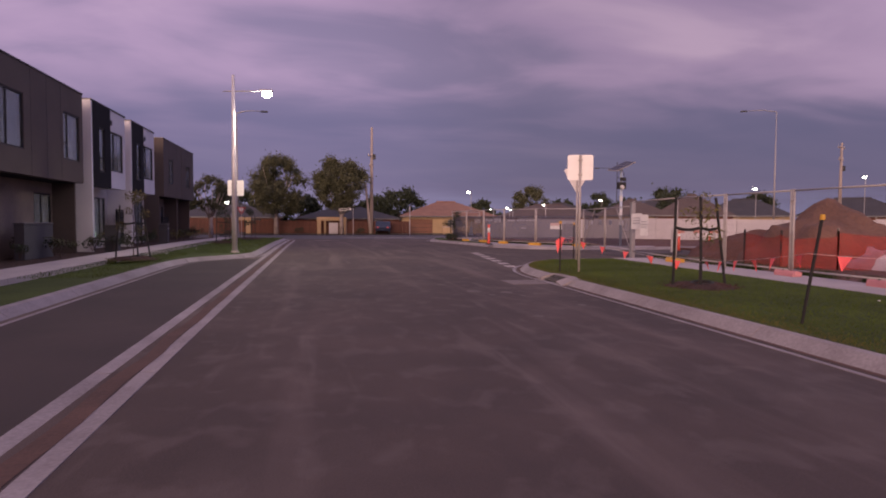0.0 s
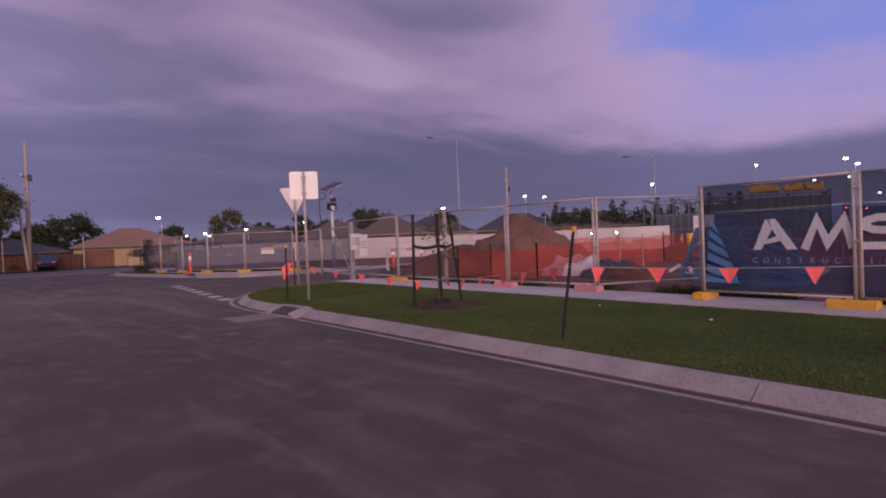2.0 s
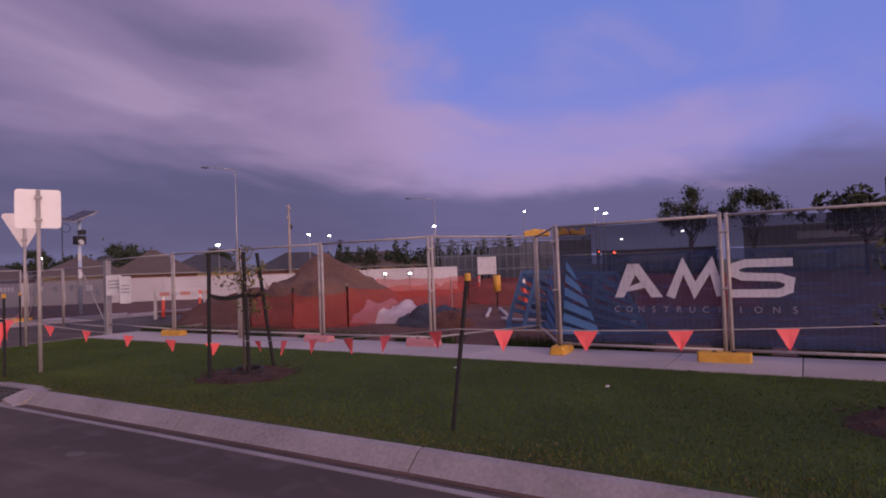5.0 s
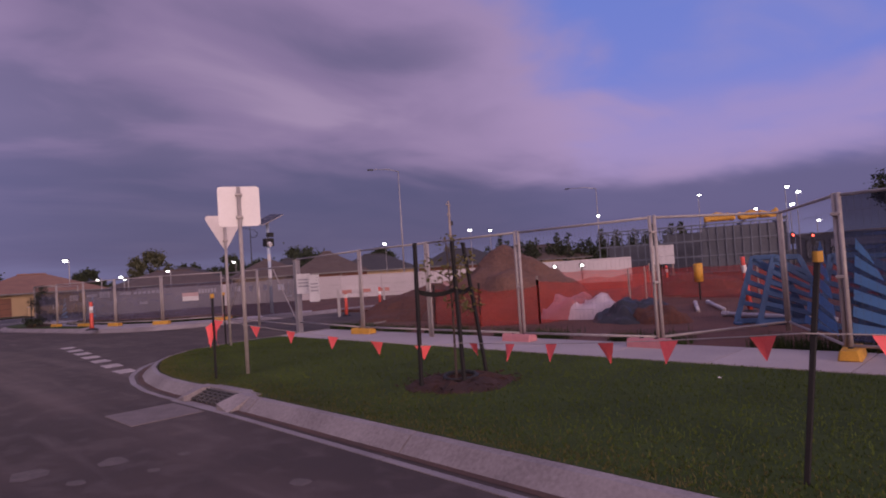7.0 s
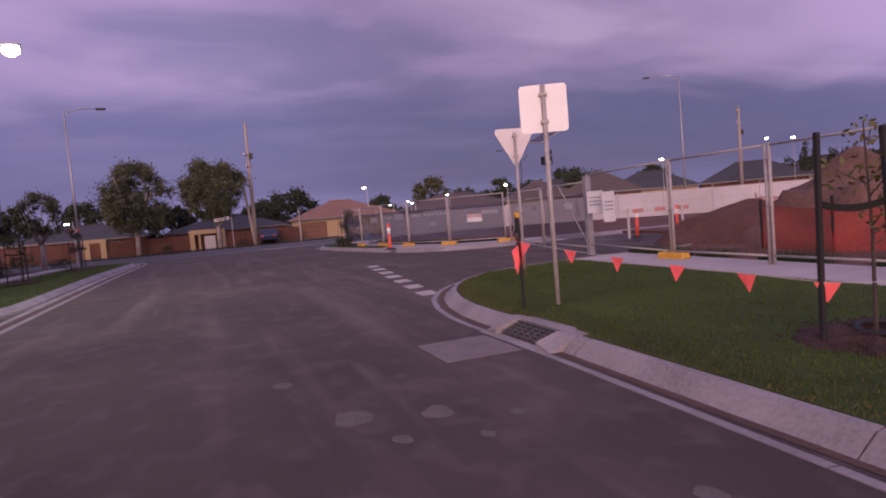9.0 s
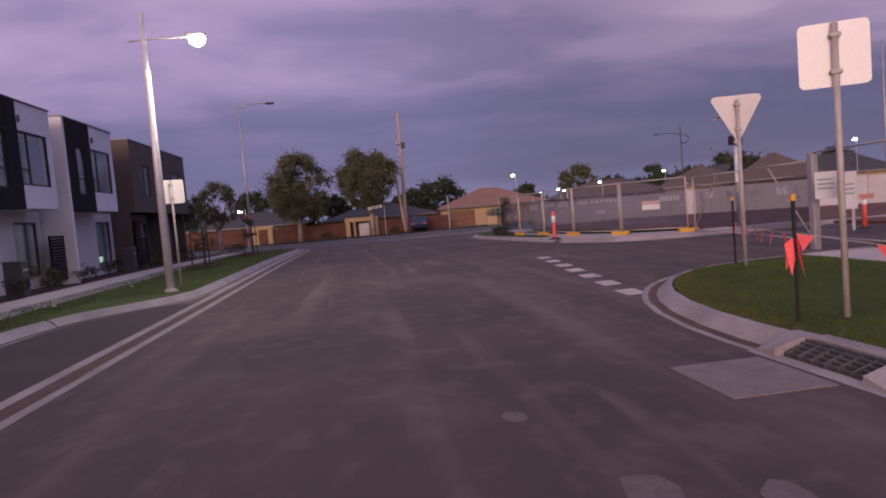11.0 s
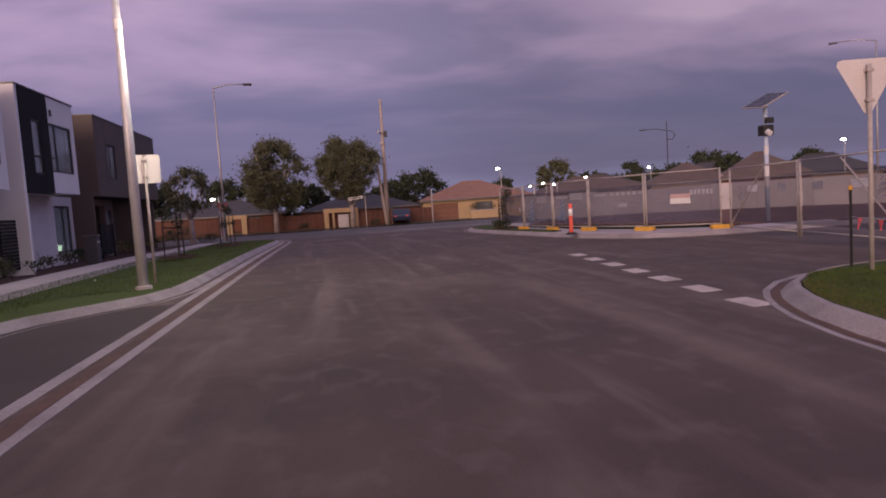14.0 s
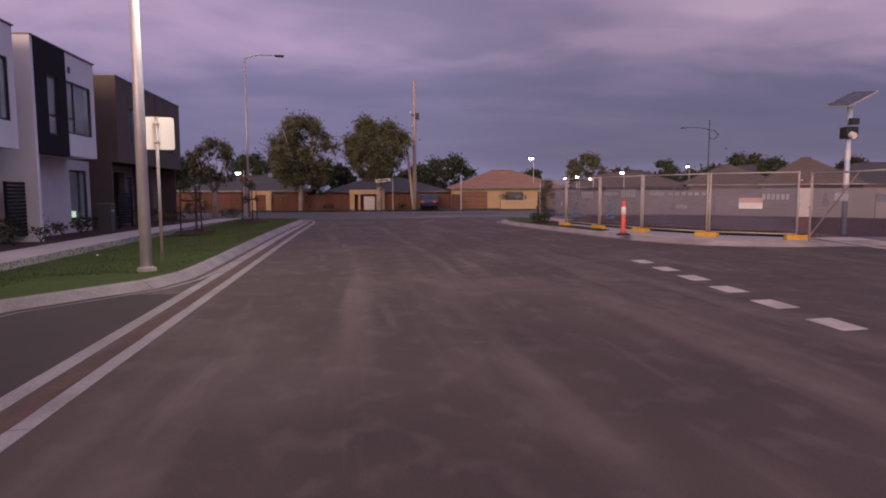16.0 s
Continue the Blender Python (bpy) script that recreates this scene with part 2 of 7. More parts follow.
DARKCLAD = mat("dark_cladding", (0.017, 0.017, 0.021), (0.012, 0.012, 0.015), 0.75, scale=1, fine=30, bump=0.1, spec=0.15)
BROWNCLAD = mat("brown_cladding", (0.105, 0.080, 0.070), (0.078, 0.060, 0.054), 0.75, scale=0.8, fine=25, bump=0.15)
BROWNBRICK = mat("brown_brick", (0.22, 0.17, 0.15), (0.15, 0.115, 0.105), 0.9, scale=1.5, fine=14, bump=0.3)
FRAMEDARK = mat("dark_window_frame", (0.03, 0.03, 0.034), None, 0.5, 0.3, bump=0)
CAPPING = mat("metal_capping", (0.16, 0.15, 0.16), None, 0.5, 0.5, bump=0.02)
CURTAIN = mat("curtain", (0.22, 0.205, 0.22), (0.13, 0.12, 0.135), 0.9, scale=2, fine=12, streak=(1, 6, 0.3), bump=0.2)
ROOMWALL = mat("room_wall", (0.18, 0.16, 0.16), None, 0.9, bump=0)
ROOFTERRA = mat("terracotta_roof", (0.27, 0.14, 0.10), (0.20, 0.105, 0.08), 0.85, scale=1.2, fine=9, bump=0.4)
ROOFDARK = mat("dark_roof_tiles", (0.06, 0.055, 0.062), (0.04, 0.037, 0.043), 0.8, scale=1.0, fine=9, bump=0.4)
ROOFBROWN = mat("brown_roof_tiles", (0.12, 0.085, 0.075), (0.085, 0.06, 0.055), 0.85, scale=1.0, fine=9, bump=0.4)
CREAM = mat("cream_render", (0.48, 0.34, 0.20), (0.38, 0.27, 0.16), 0.85, scale=0.8, fine=18, bump=0.2)
REDBRICK = mat("red_brick", (0.21, 0.085, 0.055), (0.13, 0.055, 0.04), 0.9, scale=0.9, fine=10, bump=0.35)
TIMBERFENCE = mat("paling_timber", (0.13, 0.055, 0.040), (0.08, 0.036, 0.028), 0.9, scale=1.5, fine=14, bump=0.3, vary=0.15)
GARAGE = mat("garage_door", (0.20, 0.08, 0.05), (0.15, 0.06, 0.04), 0.6, scale=1, fine=10, bump=0.1)
BARKPALE = mat("pale_bark", (0.42, 0.36, 0.33), (0.24, 0.19, 0.17), 0.9, scale=2, fine=12, bump=0.5)
BARKDARK = mat("dark_bark", (0.11, 0.08, 0.065), (0.06, 0.045, 0.04), 0.95, scale=3, fine=16, bump=0.6)
LEAFGUM = mat("gum_leaves", (0.098, 0.100, 0.050), (0.044, 0.046, 0.022), 0.75, scale=0.7, fine=3, bump=0)
LEAFDARK = mat("dark_leaves", (0.045, 0.058, 0.028), (0.02, 0.028, 0.014), 0.8, scale=0.7, fine=3, bump=0)
LEAFRUST = mat("rusty_leaves", (0.17, 0.13, 0.04), (0.07, 0.08, 0.025), 0.75, scale=1.5, fine=6, bump=0)
POLEWOOD = mat("weathered_pole", (0.40, 0.33, 0.30), (0.27, 0.22, 0.20), 0.95, scale=2, fine=20, streak=(1, 1, 0.15), bump=0.4)
NAVYNET = mat("navy_shade_cloth", (0.034, 0.072, 0.185), (0.008, 0.015, 0.045), 0.95, scale=1.2, fine=8, streak=(0.35, 1, 3.2), bump=0, alpha=0.80)
NAVYTHIN = mat("navy_thin_edge", (0.014, 0.022, 0.055), (0.008, 0.012, 0.03), 0.95, scale=1.2, fine=8, streak=(0.35, 1, 3.2), bump=0, alpha=0.74)
BLUENET = mat("blue_print", (0.12, 0.30, 0.58), (0.09, 0.22, 0.46), 0.85, scale=2, fine=60, bump=0, alpha=0.88)
WHITENET = mat("white_print", (0.78, 0.75, 0.80), (0.64, 0.62, 0.67), 0.85, scale=3, fine=60, bump=0, alpha=0.92)
PALENET = mat("pale_print", (0.40, 0.39, 0.46), (0.28, 0.27, 0.33), 0.85, scale=3, fine=60, bump=0, alpha=0.8)
GREYNET = mat("grey_shade_cloth", (0.095, 0.092, 0.15), (0.035, 0.036, 0.072), 0.9, scale=1.1, fine=9, streak=(0.4, 1, 2.2), bump=0, alpha=0.74)
REDNET = mat("red_barrier_mesh", (0.52, 0.062, 0.040), (0.34, 0.038, 0.028), 0.85, scale=1.5, fine=25, bump=0.2, alpha=0.56)
HOARD = mat("hoarding_white", (0.58, 0.54, 0.57), (0.45, 0.42, 0.45), 0.8, scale=0.5, fine=12, bump=0.1, vary=0.05)
STEELBLUE = mat("frame_steel", (0.17, 0.19, 0.24), (0.12, 0.14, 0.18), 0.5, 0.5, scale=2, bump=0)
WRAP = mat("wall_wrap", (0.105, 0.115, 0.145), (0.065, 0.072, 0.095), 0.7, scale=0.8, fine=10, bump=0.2)
BAGWHITE = mat("white_bag", (0.60, 0.50, 0.53), (0.45, 0.37, 0.40), 0.8, scale=3, fine=14, bump=0.5)
BLACKPLASTIC = mat("black_plastic_sheet", (0.03, 0.027, 0.032), None, 0.45, scale=4, fine=14, bump=0.5)
SOLAR = mat("solar_cells", (0.025, 0.03, 0.06), (0.02, 0.022, 0.04), 0.2, 0.2, scale=3, bump=0)
STICKER = mat("white_sticker", (0.7, 0.68, 0.7), None, 0.6, bump=0)
LAMPGLOW = mat("lit_lens", (0.9, 0.9, 0.85), None, 0.4, bump=0, emit=(1.0, 0.96, 0.80), power=60)
PITCON = mat("pit_concrete", (0.235, 0.19, 0.18), (0.15, 0.12, 0.115), 0.9, scale=4, fine=35, bump=0.3)
FARGLOW = mat("lit_lens_far", (0.9, 0.9, 0.85), None, 0.4, bump=0, emit=(0.95, 1.0, 0.92), power=9)
POLEGREY = mat("grey_pole", (0.42, 0.40, 0.41), (0.33, 0.31, 0.33), 0.5, 0.4, scale=4, bump=0.03)
LAMPPOLE = mat("lamp_pole_steel", (0.66, 0.63, 0.65), (0.54, 0.52, 0.54), 0.42, 0.35, scale=5, fine=60, bump=0.04)
POLEDARK = mat("dark_pole", (0.05, 0.05, 0.055), None, 0.5, 0.3, bump=0)
REDSIGN = mat("red_sign", (0.55, 0.06, 0.06), None, 0.5, bump=0)
CARPAINT = mat("blue_car_paint", (0.025, 0.035, 0.07), None, 0.25, 0.3, bump=0)
TILEGAP = mat("drain_grate", (0.14, 0.13, 0.13), (0.08, 0.075, 0.075), 0.6, 0.5, scale=6, bump=0.2)


def glass_mat():
    m = bpy.data.materials.new("window_glass")
    m.use_nodes = True
    p = m.node_tree.nodes["Principled BSDF"]
    p.inputs["Base Color"].default_value = (0.75, 0.8, 0.85, 1)
    p.inputs["Roughness"].default_value = 0.04
    p.inputs["Transmission Weight"].default_value = 0.85
    p.inputs["IOR"].default_value = 1.5
    return m


GLASS = glass_mat()


# ---- mesh helpers ----
def gz(y):
    """Height of the gently falling ground."""
    s = min(max((y - 16) / 36.0, 0), 1)
    return -0.32 * s * s * (3 - 2 * s)


def part(name, bm, material, parent=None, label="", smooth=False):
    me = bpy.data.meshes.new(name)
    bm.normal_update()
    bm.to_mesh(me)
    bm.free()
    me.materials.append(material)
    if smooth:
        me.polygons.foreach_set("use_smooth", [True] * len(me.polygons))
    ob = new(name, me)
    if parent is not None:
        ob.parent = parent
    if label:
        tagged(ob, label)
    return ob


def raw(name, verts, faces, material, parent=None, label=""):
    me = bpy.data.meshes.new(name)
    me.from_pydata(verts, [], faces)
    me.materials.append(material)
    ob = new(name, me)
    if parent is not None:
        ob.parent = parent
    if label:
        tagged(ob, label)
    return ob


def piece(name, me, parent, m, label=""):
    """An object of its own on a shared mesh."""
    ob = new(name, me)
    ob.parent = parent
    ob.matrix_local = m
    if label:
        tagged(ob, label)
    return ob


def thing(name, x=0, y=0, z=0, rz=0, label="", category="", group="", kind=""):
    e = new(name)
    e.matrix_world = pose(x, y, z, 0, 0, rz)
    return tagged(e, label, category, group, kind)


def box(bm, x0, x1, y0, y1, z0, z1, bevel=0.0, m=None):
    r = bmesh.ops.create_cube(bm, size=1)
    vs = r["verts"]
    for v in vs:
        v.co = Vector(((x0 + x1) / 2 + v.co.x * (x1 - x0), (y0 + y1) / 2 + v.co.y * (y1 - y0), (z0 + z1) / 2 + v.co.z * (z1 - z0)))
    if bevel:
        es = list({e for v in vs for e in v.link_edges})
        nb = bmesh.ops.bevel(bm, geom=es, offset=bevel, segments=1, affect="EDGES")
        vs = list({v for f in nb["faces"] for v in f.verts} | {v for v in vs if v.is_valid})
    if m is not None:
        bmesh.ops.transform(bm, matrix=m, verts=[v for v in vs if v.is_valid])
    return bm


def boxed(x0, x1, y0, y1, z0, z1, bevel=0.0, m=None):
    return box(bmesh.new(), x0, x1, y0, y1, z0, z1, bevel, m)


def rod(bm, pts, radii, n=8, caps=True):
    """A tapered round bar along pts."""
    pts = [Vector(p) for p in pts]
    if isinstance(radii, (int, float)):
        radii = [radii] * len(pts)
    rings, up = [], None
    for i, p in enumerate(pts):
        d = (pts[min(i + 1, len(pts) - 1)] - pts[max(i - 1, 0)]).normalized()
        if up is None:
            up = d.orthogonal().normalized()
        u = (up - d * up.dot(d)).normalized()
        up = u
        w = d.cross(u)
        rings.append([bm.verts.new(p + (u * math.cos(2 * math.pi * k / n) + w * math.sin(2 * math.pi * k / n)) * radii[i]) for k in range(n)])
    for a, b in zip(rings, rings[1:]):
        for k in range(n):
            bm.faces.new((a[k], a[(k + 1) % n], b[(k + 1) % n], b[k]))
    if caps:
        bm.faces.new(rings[0][::-1])
        bm.faces.new(rings[-1])
    return bm


def rodded(pts, radii, n=8):
    return rod(bmesh.new(), pts, radii, n)


def prism(bm, poly, z0, z1, zf=None):
    """A slab over a polygon, counter-clockwise. zf lifts vertices by their y."""
    zf = zf or (lambda y: 0)
    lo = [bm.verts.new((x, y, z0 + zf(y))) for x, y in poly]
    hi = [bm.verts.new((x, y, z1 + zf(y))) for x, y in poly]
    n = len(poly)
    bm.faces.new(hi)
    bm.faces.new(lo[::-1])
    for i in range(n):
        bm.faces.new((lo[i], lo[(i + 1) % n], hi[(i + 1) % n], hi[i]))
    return bm


def plate(bm, outline, depth):
    """A flat plate in the xz plane with thickness along y."""
    a = [bm.verts.new((x, 0, z)) for x, z in outline]
    b = [bm.verts.new((x, depth, z)) for x, z in outline]
    n = len(outline)
    bm.faces.new(a)
    bm.faces.new(b[::-1])
    for i in range(n):
        bm.faces.new((a[(i + 1) % n], a[i], b[i], b[(i + 1) % n]))
    bmesh.ops.recalc_face_normals(bm, faces=bm.faces[:])
    return bm


def rounded(w, h, r, n=4):
    out = []
    for cx, cz, a0 in ((w / 2 - r, h / 2 - r, 0), (-w / 2 + r, h / 2 - r, 90), (-w / 2 + r, -h / 2 + r, 180), (w / 2 - r, -h / 2 + r, 270)):
        for k in range(n + 1):
            a = radians(a0 + 90 * k / n)
            out.append((cx + r * math.cos(a), cz + r * math.sin(a)))
    return out


# ---- ground, roads, kerbs ----
def smooth_path(pts, step=0.6):
    """Catmull-Rom through pts, resampled evenly."""
    p = [Vector(q) for q in pts]
    p = [p[0] * 2 - p[1]] + p + [p[-1] * 2 - p[-2]]
    out = []
    for i in range(1, len(p) - 2):
        n = max(int((p[i + 1] - p[i]).length / step), 1)
        for k in range(n):
            t = k / n
            a, b, c, d = p[i - 1], p[i], p[i + 1], p[i + 2]
            out.append(0.5 * ((2 * b) + (c - a) * t + (2 * a - 5 * b + 4 * c - d) * t * t + (3 * b - a - 3 * c + d) * t ** 3))
    out.append(p[-2])
    return out


def offset_path(path, d):
    """The path moved d metres to its right."""
    out = []
    for i, p in enumerate(path):
        t = (path[min(i + 1, len(path) - 1)] - path[max(i - 1, 0)]).normalized()
        out.append(Vector((p.x + t.y * d, p.y - t.x * d)))
    return out


def sweep(bm, path, profile):
    """A profile of (offset to the right, height) swept along a path, closed at both ends."""
    rows = [offset_path(path, o) for o, _ in profile]
    rings = []
    for i in range(len(path)):
        rings.append([bm.verts.new((rows[k][i].x, rows[k][i].y, profile[k][1] + gz(rows[k][i].y))) for k in range(len(profile))])
    n = len(profile)
    for a, b in zip(rings, rings[1:]):
        for k in range(n):
            bm.faces.new((a[k], a[(k + 1) % n], b[(k + 1) % n], b[k]))
    bm.faces.new(rings[0][::-1])
    bm.faces.new(rings[-1])
    bmesh.ops.recalc_face_normals(bm, faces=bm.faces[:])
    return bm


def kerb(name, path, profile, material, section=2.4, skip=()):
    root = tagged(new(name), "pale concrete kerb with control joints beside the road", "kerb", "", "structure")
    run, start, acc = [path[0]], 0.0, 0.0
    groups = []
    for a, b in zip(path, path[1:]):
        acc += (b - a).length
        run.append(b)
        if acc - start >= section:
            groups.append(run)
            run, start = [b], acc
    if len(run) > 1:
        groups.append(run)
    for g in groups:
        mid = g[len(g) // 2]
        if any((mid - Vector(s)).length < r for s, r in skip):
            continue
        g = [p.copy() for p in g]
        g[-1] += (g[-2] - g[-1]).normalized() * 0.014
        part("kerb_section", sweep(bmesh.new(), g, profile), material, root)
    return root


R_LIP = smooth_path([(-2.1, -45), (-1.95, -36), (-1.8, -27), (-1.67, -19), (-1.55, -11), (-1.43, -7.5), (-1.32, -4), (-1.23, -0.8), (-1.19, 0.9), (-0.80, 2.65), (0.12, 4.25), (1.4, 5.16), (3.2, 5.5), (7, 5.6), (14, 5.6)])
KERB_R = [(0, 0.007), (0.13, -0.004), (0.17, -0.012), (0.20, 0.0), (0.35, 0.12), (0.42, 0.132), (0.44, -0.08), (0, -0.08)]
L_EDGE = smooth_path([(-10.0, -45), (-10.0, -30), (-10.0, -15), (-10.0, -6), (-10.0, 0), (-10.0, 3.6), (-9.93, 5.6), (-9.62, 6.95), (-8.95, 7.85), (-8.4, 8.6), (-8.13, 9.6), (-8.07, 11.2), (-8.06, 14), (-8.06, 19), (-8.06, 25), (-8.08, 30), (-8.15, 33.5), (-8.7, 36.2), (-10.5, 37.7), (-14, 38.0), (-20, 38.0), (-30, 38.0), (-60, 38.0)])
KERB_L = [(0, 0.006), (-0.12, -0.003), (-0.16, -0.012), (-0.19, 0.0), (-0.33, 0.11), (-0.41, 0.13), (-0.43, -0.08), (0, -0.08)]
N_LIP = smooth_path([(14, 12.9), (7, 13.1), (5.2, 13.3), (3.7, 14.1), (2.6, 15.9), (2.1, 18.5), (1.5, 23.5), (1.35, 27.2), (2.0, 31), (4.2, 34.6), (9, 37.2), (15, 37.9), (22, 38.0), (32, 38.0), (60, 38.0)])

GROUND = tagged(raw("ground", [(-1500, -1500, -0.6), (1500, -1500, -0.6), (1500, 1500, -0.6), (-1500, 1500, -0.6)], [(0, 1, 2, 3)], FARGROUND),
                "dry grassy ground reaching to the horizon", "ground", "", "structure")


def sheet(name, x0, x1, y0, y1, z, material, label, category, step=2.0):
    ny = max(int((y1 - y0) / step), 1)
    vs, fs = [], []
    for j in range(ny + 1):
        y = y0 + (y1 - y0) * j / ny
        vs += [(x0, y, z + gz(y)), (x1, y, z + gz(y))]
    fs = [(2 * j, 2 * j + 1, 2 * j + 3, 2 * j + 2) for j in range(ny)]
    return tagged(raw(name, vs, fs, material), label, category, "", "structure")


sheet("road", -10.6, 15.0, -60, 38, 0.0, ASPHALT, "worn dusty grey asphalt side road", "road")
sheet("parking_bay", -9.98, -8.06, -44, 8.1, 0.003, ASPHALT_BAY, "darker new asphalt of a parking bay along the kerb", "parking bay")
sheet("main_road", -150, 150, 38, 57, 0.0, ASPHALT_FAR, "dark asphalt main road crossing the side road's end", "road")
sheet("far_verge", -150, 150, 57, 150, 0.08, FARGROUND, "dry grass verge across the main road", "grass")

kerb("kerb_right", [p for p in R_LIP if p.y < -1.95] + [Vector((-1.262, -1.77))], KERB_R, CONCRETE)
kerb("kerb_right", [Vector((-1.222, -0.29))] + [p for p in R_LIP if p.y > 0.0], KERB_R, CONCRETE)
kerb("kerb_left", L_EDGE, KERB_L, CONCRETE)
kerb("kerb_corner", N_LIP, KERB_R, CONCRETE)
# dish gutter between road and parking bay
DISH = smooth_path([(-7.57, -45), (-7.57, -25), (-7.57, -8), (-7.57, 4), (-7.57, 14), (-7.58, 24), (-7.62, 30), (-7.75, 33.5), (-8.4, 36.4), (-10.2, 38.3)], 1.2)
kerb("gutter", DISH, [(0.03, 0.006), (-0.17, -0.002), (-0.24, -0.012), (-0.31, -0.002), (-0.49, 0.008), (-0.49, -0.08), (0.03, -0.08)], CONCRETE, 3.0)


def ribbon(name, path, o0, o1, z, material, label, wob=0.03):
    vs, fs = [], []
    a, b = offset_path(path, o0), offset_path(path, o1)
    for i, (p, q) in enumerate(zip(a, b)):
        w = wob * (noise.noise((p.x * 0.9, p.y * 0.9, o0)))
        d = (q - p).normalized() * w
        vs += [(p.x + d.x, p.y + d.y, z + gz(p.y)), (q.x + d.x * 1.4, q.y + d.y * 1.4, z + gz(q.y))]
    fs = [(2 * i, 2 * i + 1, 2 * i + 3, 2 * i + 2) for i in range(len(path) - 1)]
    return tagged(raw(name, vs, fs, material), label, "dirt", "", "stuff")


ribbon("gutter_silt", smooth_path([(-7.57, -45), (-7.57, -20), (-7.57, 0), (-7.57, 10), (-7.57, 20), (-7.62, 33)], 0.3), -0.12, -0.27, 0.004, SILT, "line of brown silt lying in the gutter", 0.05)
ribbon("gutter_silt", smooth_path([(p.x, p.y) for p in R_LIP[::2]], 0.3), 0.13, 0.215, 0.004, SILT, "line of brown silt lying in the gutter", 0.02)


def slab(name, poly, z0, z1, material, label, category):
    bm = prism(bmesh.new(), poly, z0, z1, gz)
    bmesh.ops.triangulate(bm, faces=[f for f in bm.faces if len(f.verts) > 4])
    return tagged(part(name, bm, material), label, category, "", "structure")


def xy(path):
    return [(p.x, p.y) for p in path]


# right-hand verge, its footpath and the building site behind
def path_edge(y):
    return 3.17 + 0.03 * (y + 4)


rv = [p for p in offset_path(R_LIP, 0.45) if p.y > -45]
corner = [p for p in rv if p.x < 3.3]
slab("verge_right", xy(corner) + [(path_edge(4.9) - 0.01, 4.95), (path_edge(-45) - 0.01, -45)], -0.1, 0.125, LAWN, "green mown lawn verge beside the road", "grass")
slab("site_ground", [(4.62, -60), (70, -60), (70, 60), (30, 37.4), (9.2, 37.0), (5.7, 30), (3.75, 24.5), (4.05, 20.6), (4.55, 18.2), (5.35, 16.35), (7.0, 14.85), (11, 14.5), (11, 5.2), (4.9, 5.1)], -0.1, 0.09, SOIL, "bare brown soil of a building site", "soil")


def footpath(name, x0f, x1f, y0, y1, step, z):
    root = tagged(new(name), "pale concrete footpath in jointed slabs", "footpath", "", "structure")
    y = y0
    while y < y1 - 0.01:
        e = min(y + step, y1)
        g = 0.006
        part("slab", prism(bmesh.new(), [(x0f(y), y + g), (x1f(y), y + g), (x1f(e), e - g), (x0f(e), e - g)], -0.08, z, gz), PATHCON, root)
        y = e
    return root


footpath("pavement_right", path_edge, lambda y: path_edge(y) + 1.42, -40, 4.95, 1.5, 0.135)
footpath("pavement_left", lambda y: -13.45, lambda y: -12.2, -30, 36.5, 1.5, 0.135)
lv = offset_path(L_EDGE, -0.44)
lx = [p for p in lv if p.x > -12.1]
slab("verge_left", [(-12.19, -45)] + xy(lx) + [(-12.19, 37.28)], -0.1, 0.125, LAWN, "green mown lawn verge in front of townhouses", "grass")
slab("garden_bed", [(-17.4, -45), (-13.46, -45), (-13.46, 36.5), (-17.4, 36.5)], -0.1, 0.12, MULCH, "dark mulched garden bed in front of the houses", "garden bed")
slab("verge_far_left", [(-60, 36.6), (-12.2, 36.6), (-12.2, 37.2), (-14, 37.6), (-60, 37.6)], -0.1, 0.11, LAWN, "green verge at the street corner", "grass")
nk = offset_path(N_LIP, 0.45)
slab("corner_apron", xy([p for p in nk if p.x < 10 and p.y < 37])[:] + [(9, 37.3), (5.5, 30), (3.6, 24.5), (3.9, 20.5), (4.4, 18.1), (5.2, 16.2), (6.9, 14.7), (10.5, 14.4)], -0.1, 0.128, PATHCON,
     "pale concrete apron at the street corner", "pavement")
tip = [p for p in offset_path(N_LIP, 0.5) if 17.8 < p.y < 33]
slab("corner_lawn", xy(tip) + [(4.4, 33), (3.4, 27), (2.95, 23.5), (3.1, 19)], 0.0, 0.15, LAWN, "small patch of lawn at the street corner", "grass")


SPLASH = mat("cement_splash", (0.17, 0.135, 0.125), (0.10, 0.08, 0.075), 0.95, scale=5, fine=40, bump=0.3)


# patches, markings, drain
def flat(name, poly, z, material, label, category, kind=""):
    vs = [(x, y, z + gz(y)) for x, y in poly]
    return tagged(raw(name, vs, [tuple(range(len(vs)))], material), label, category, "", kind)


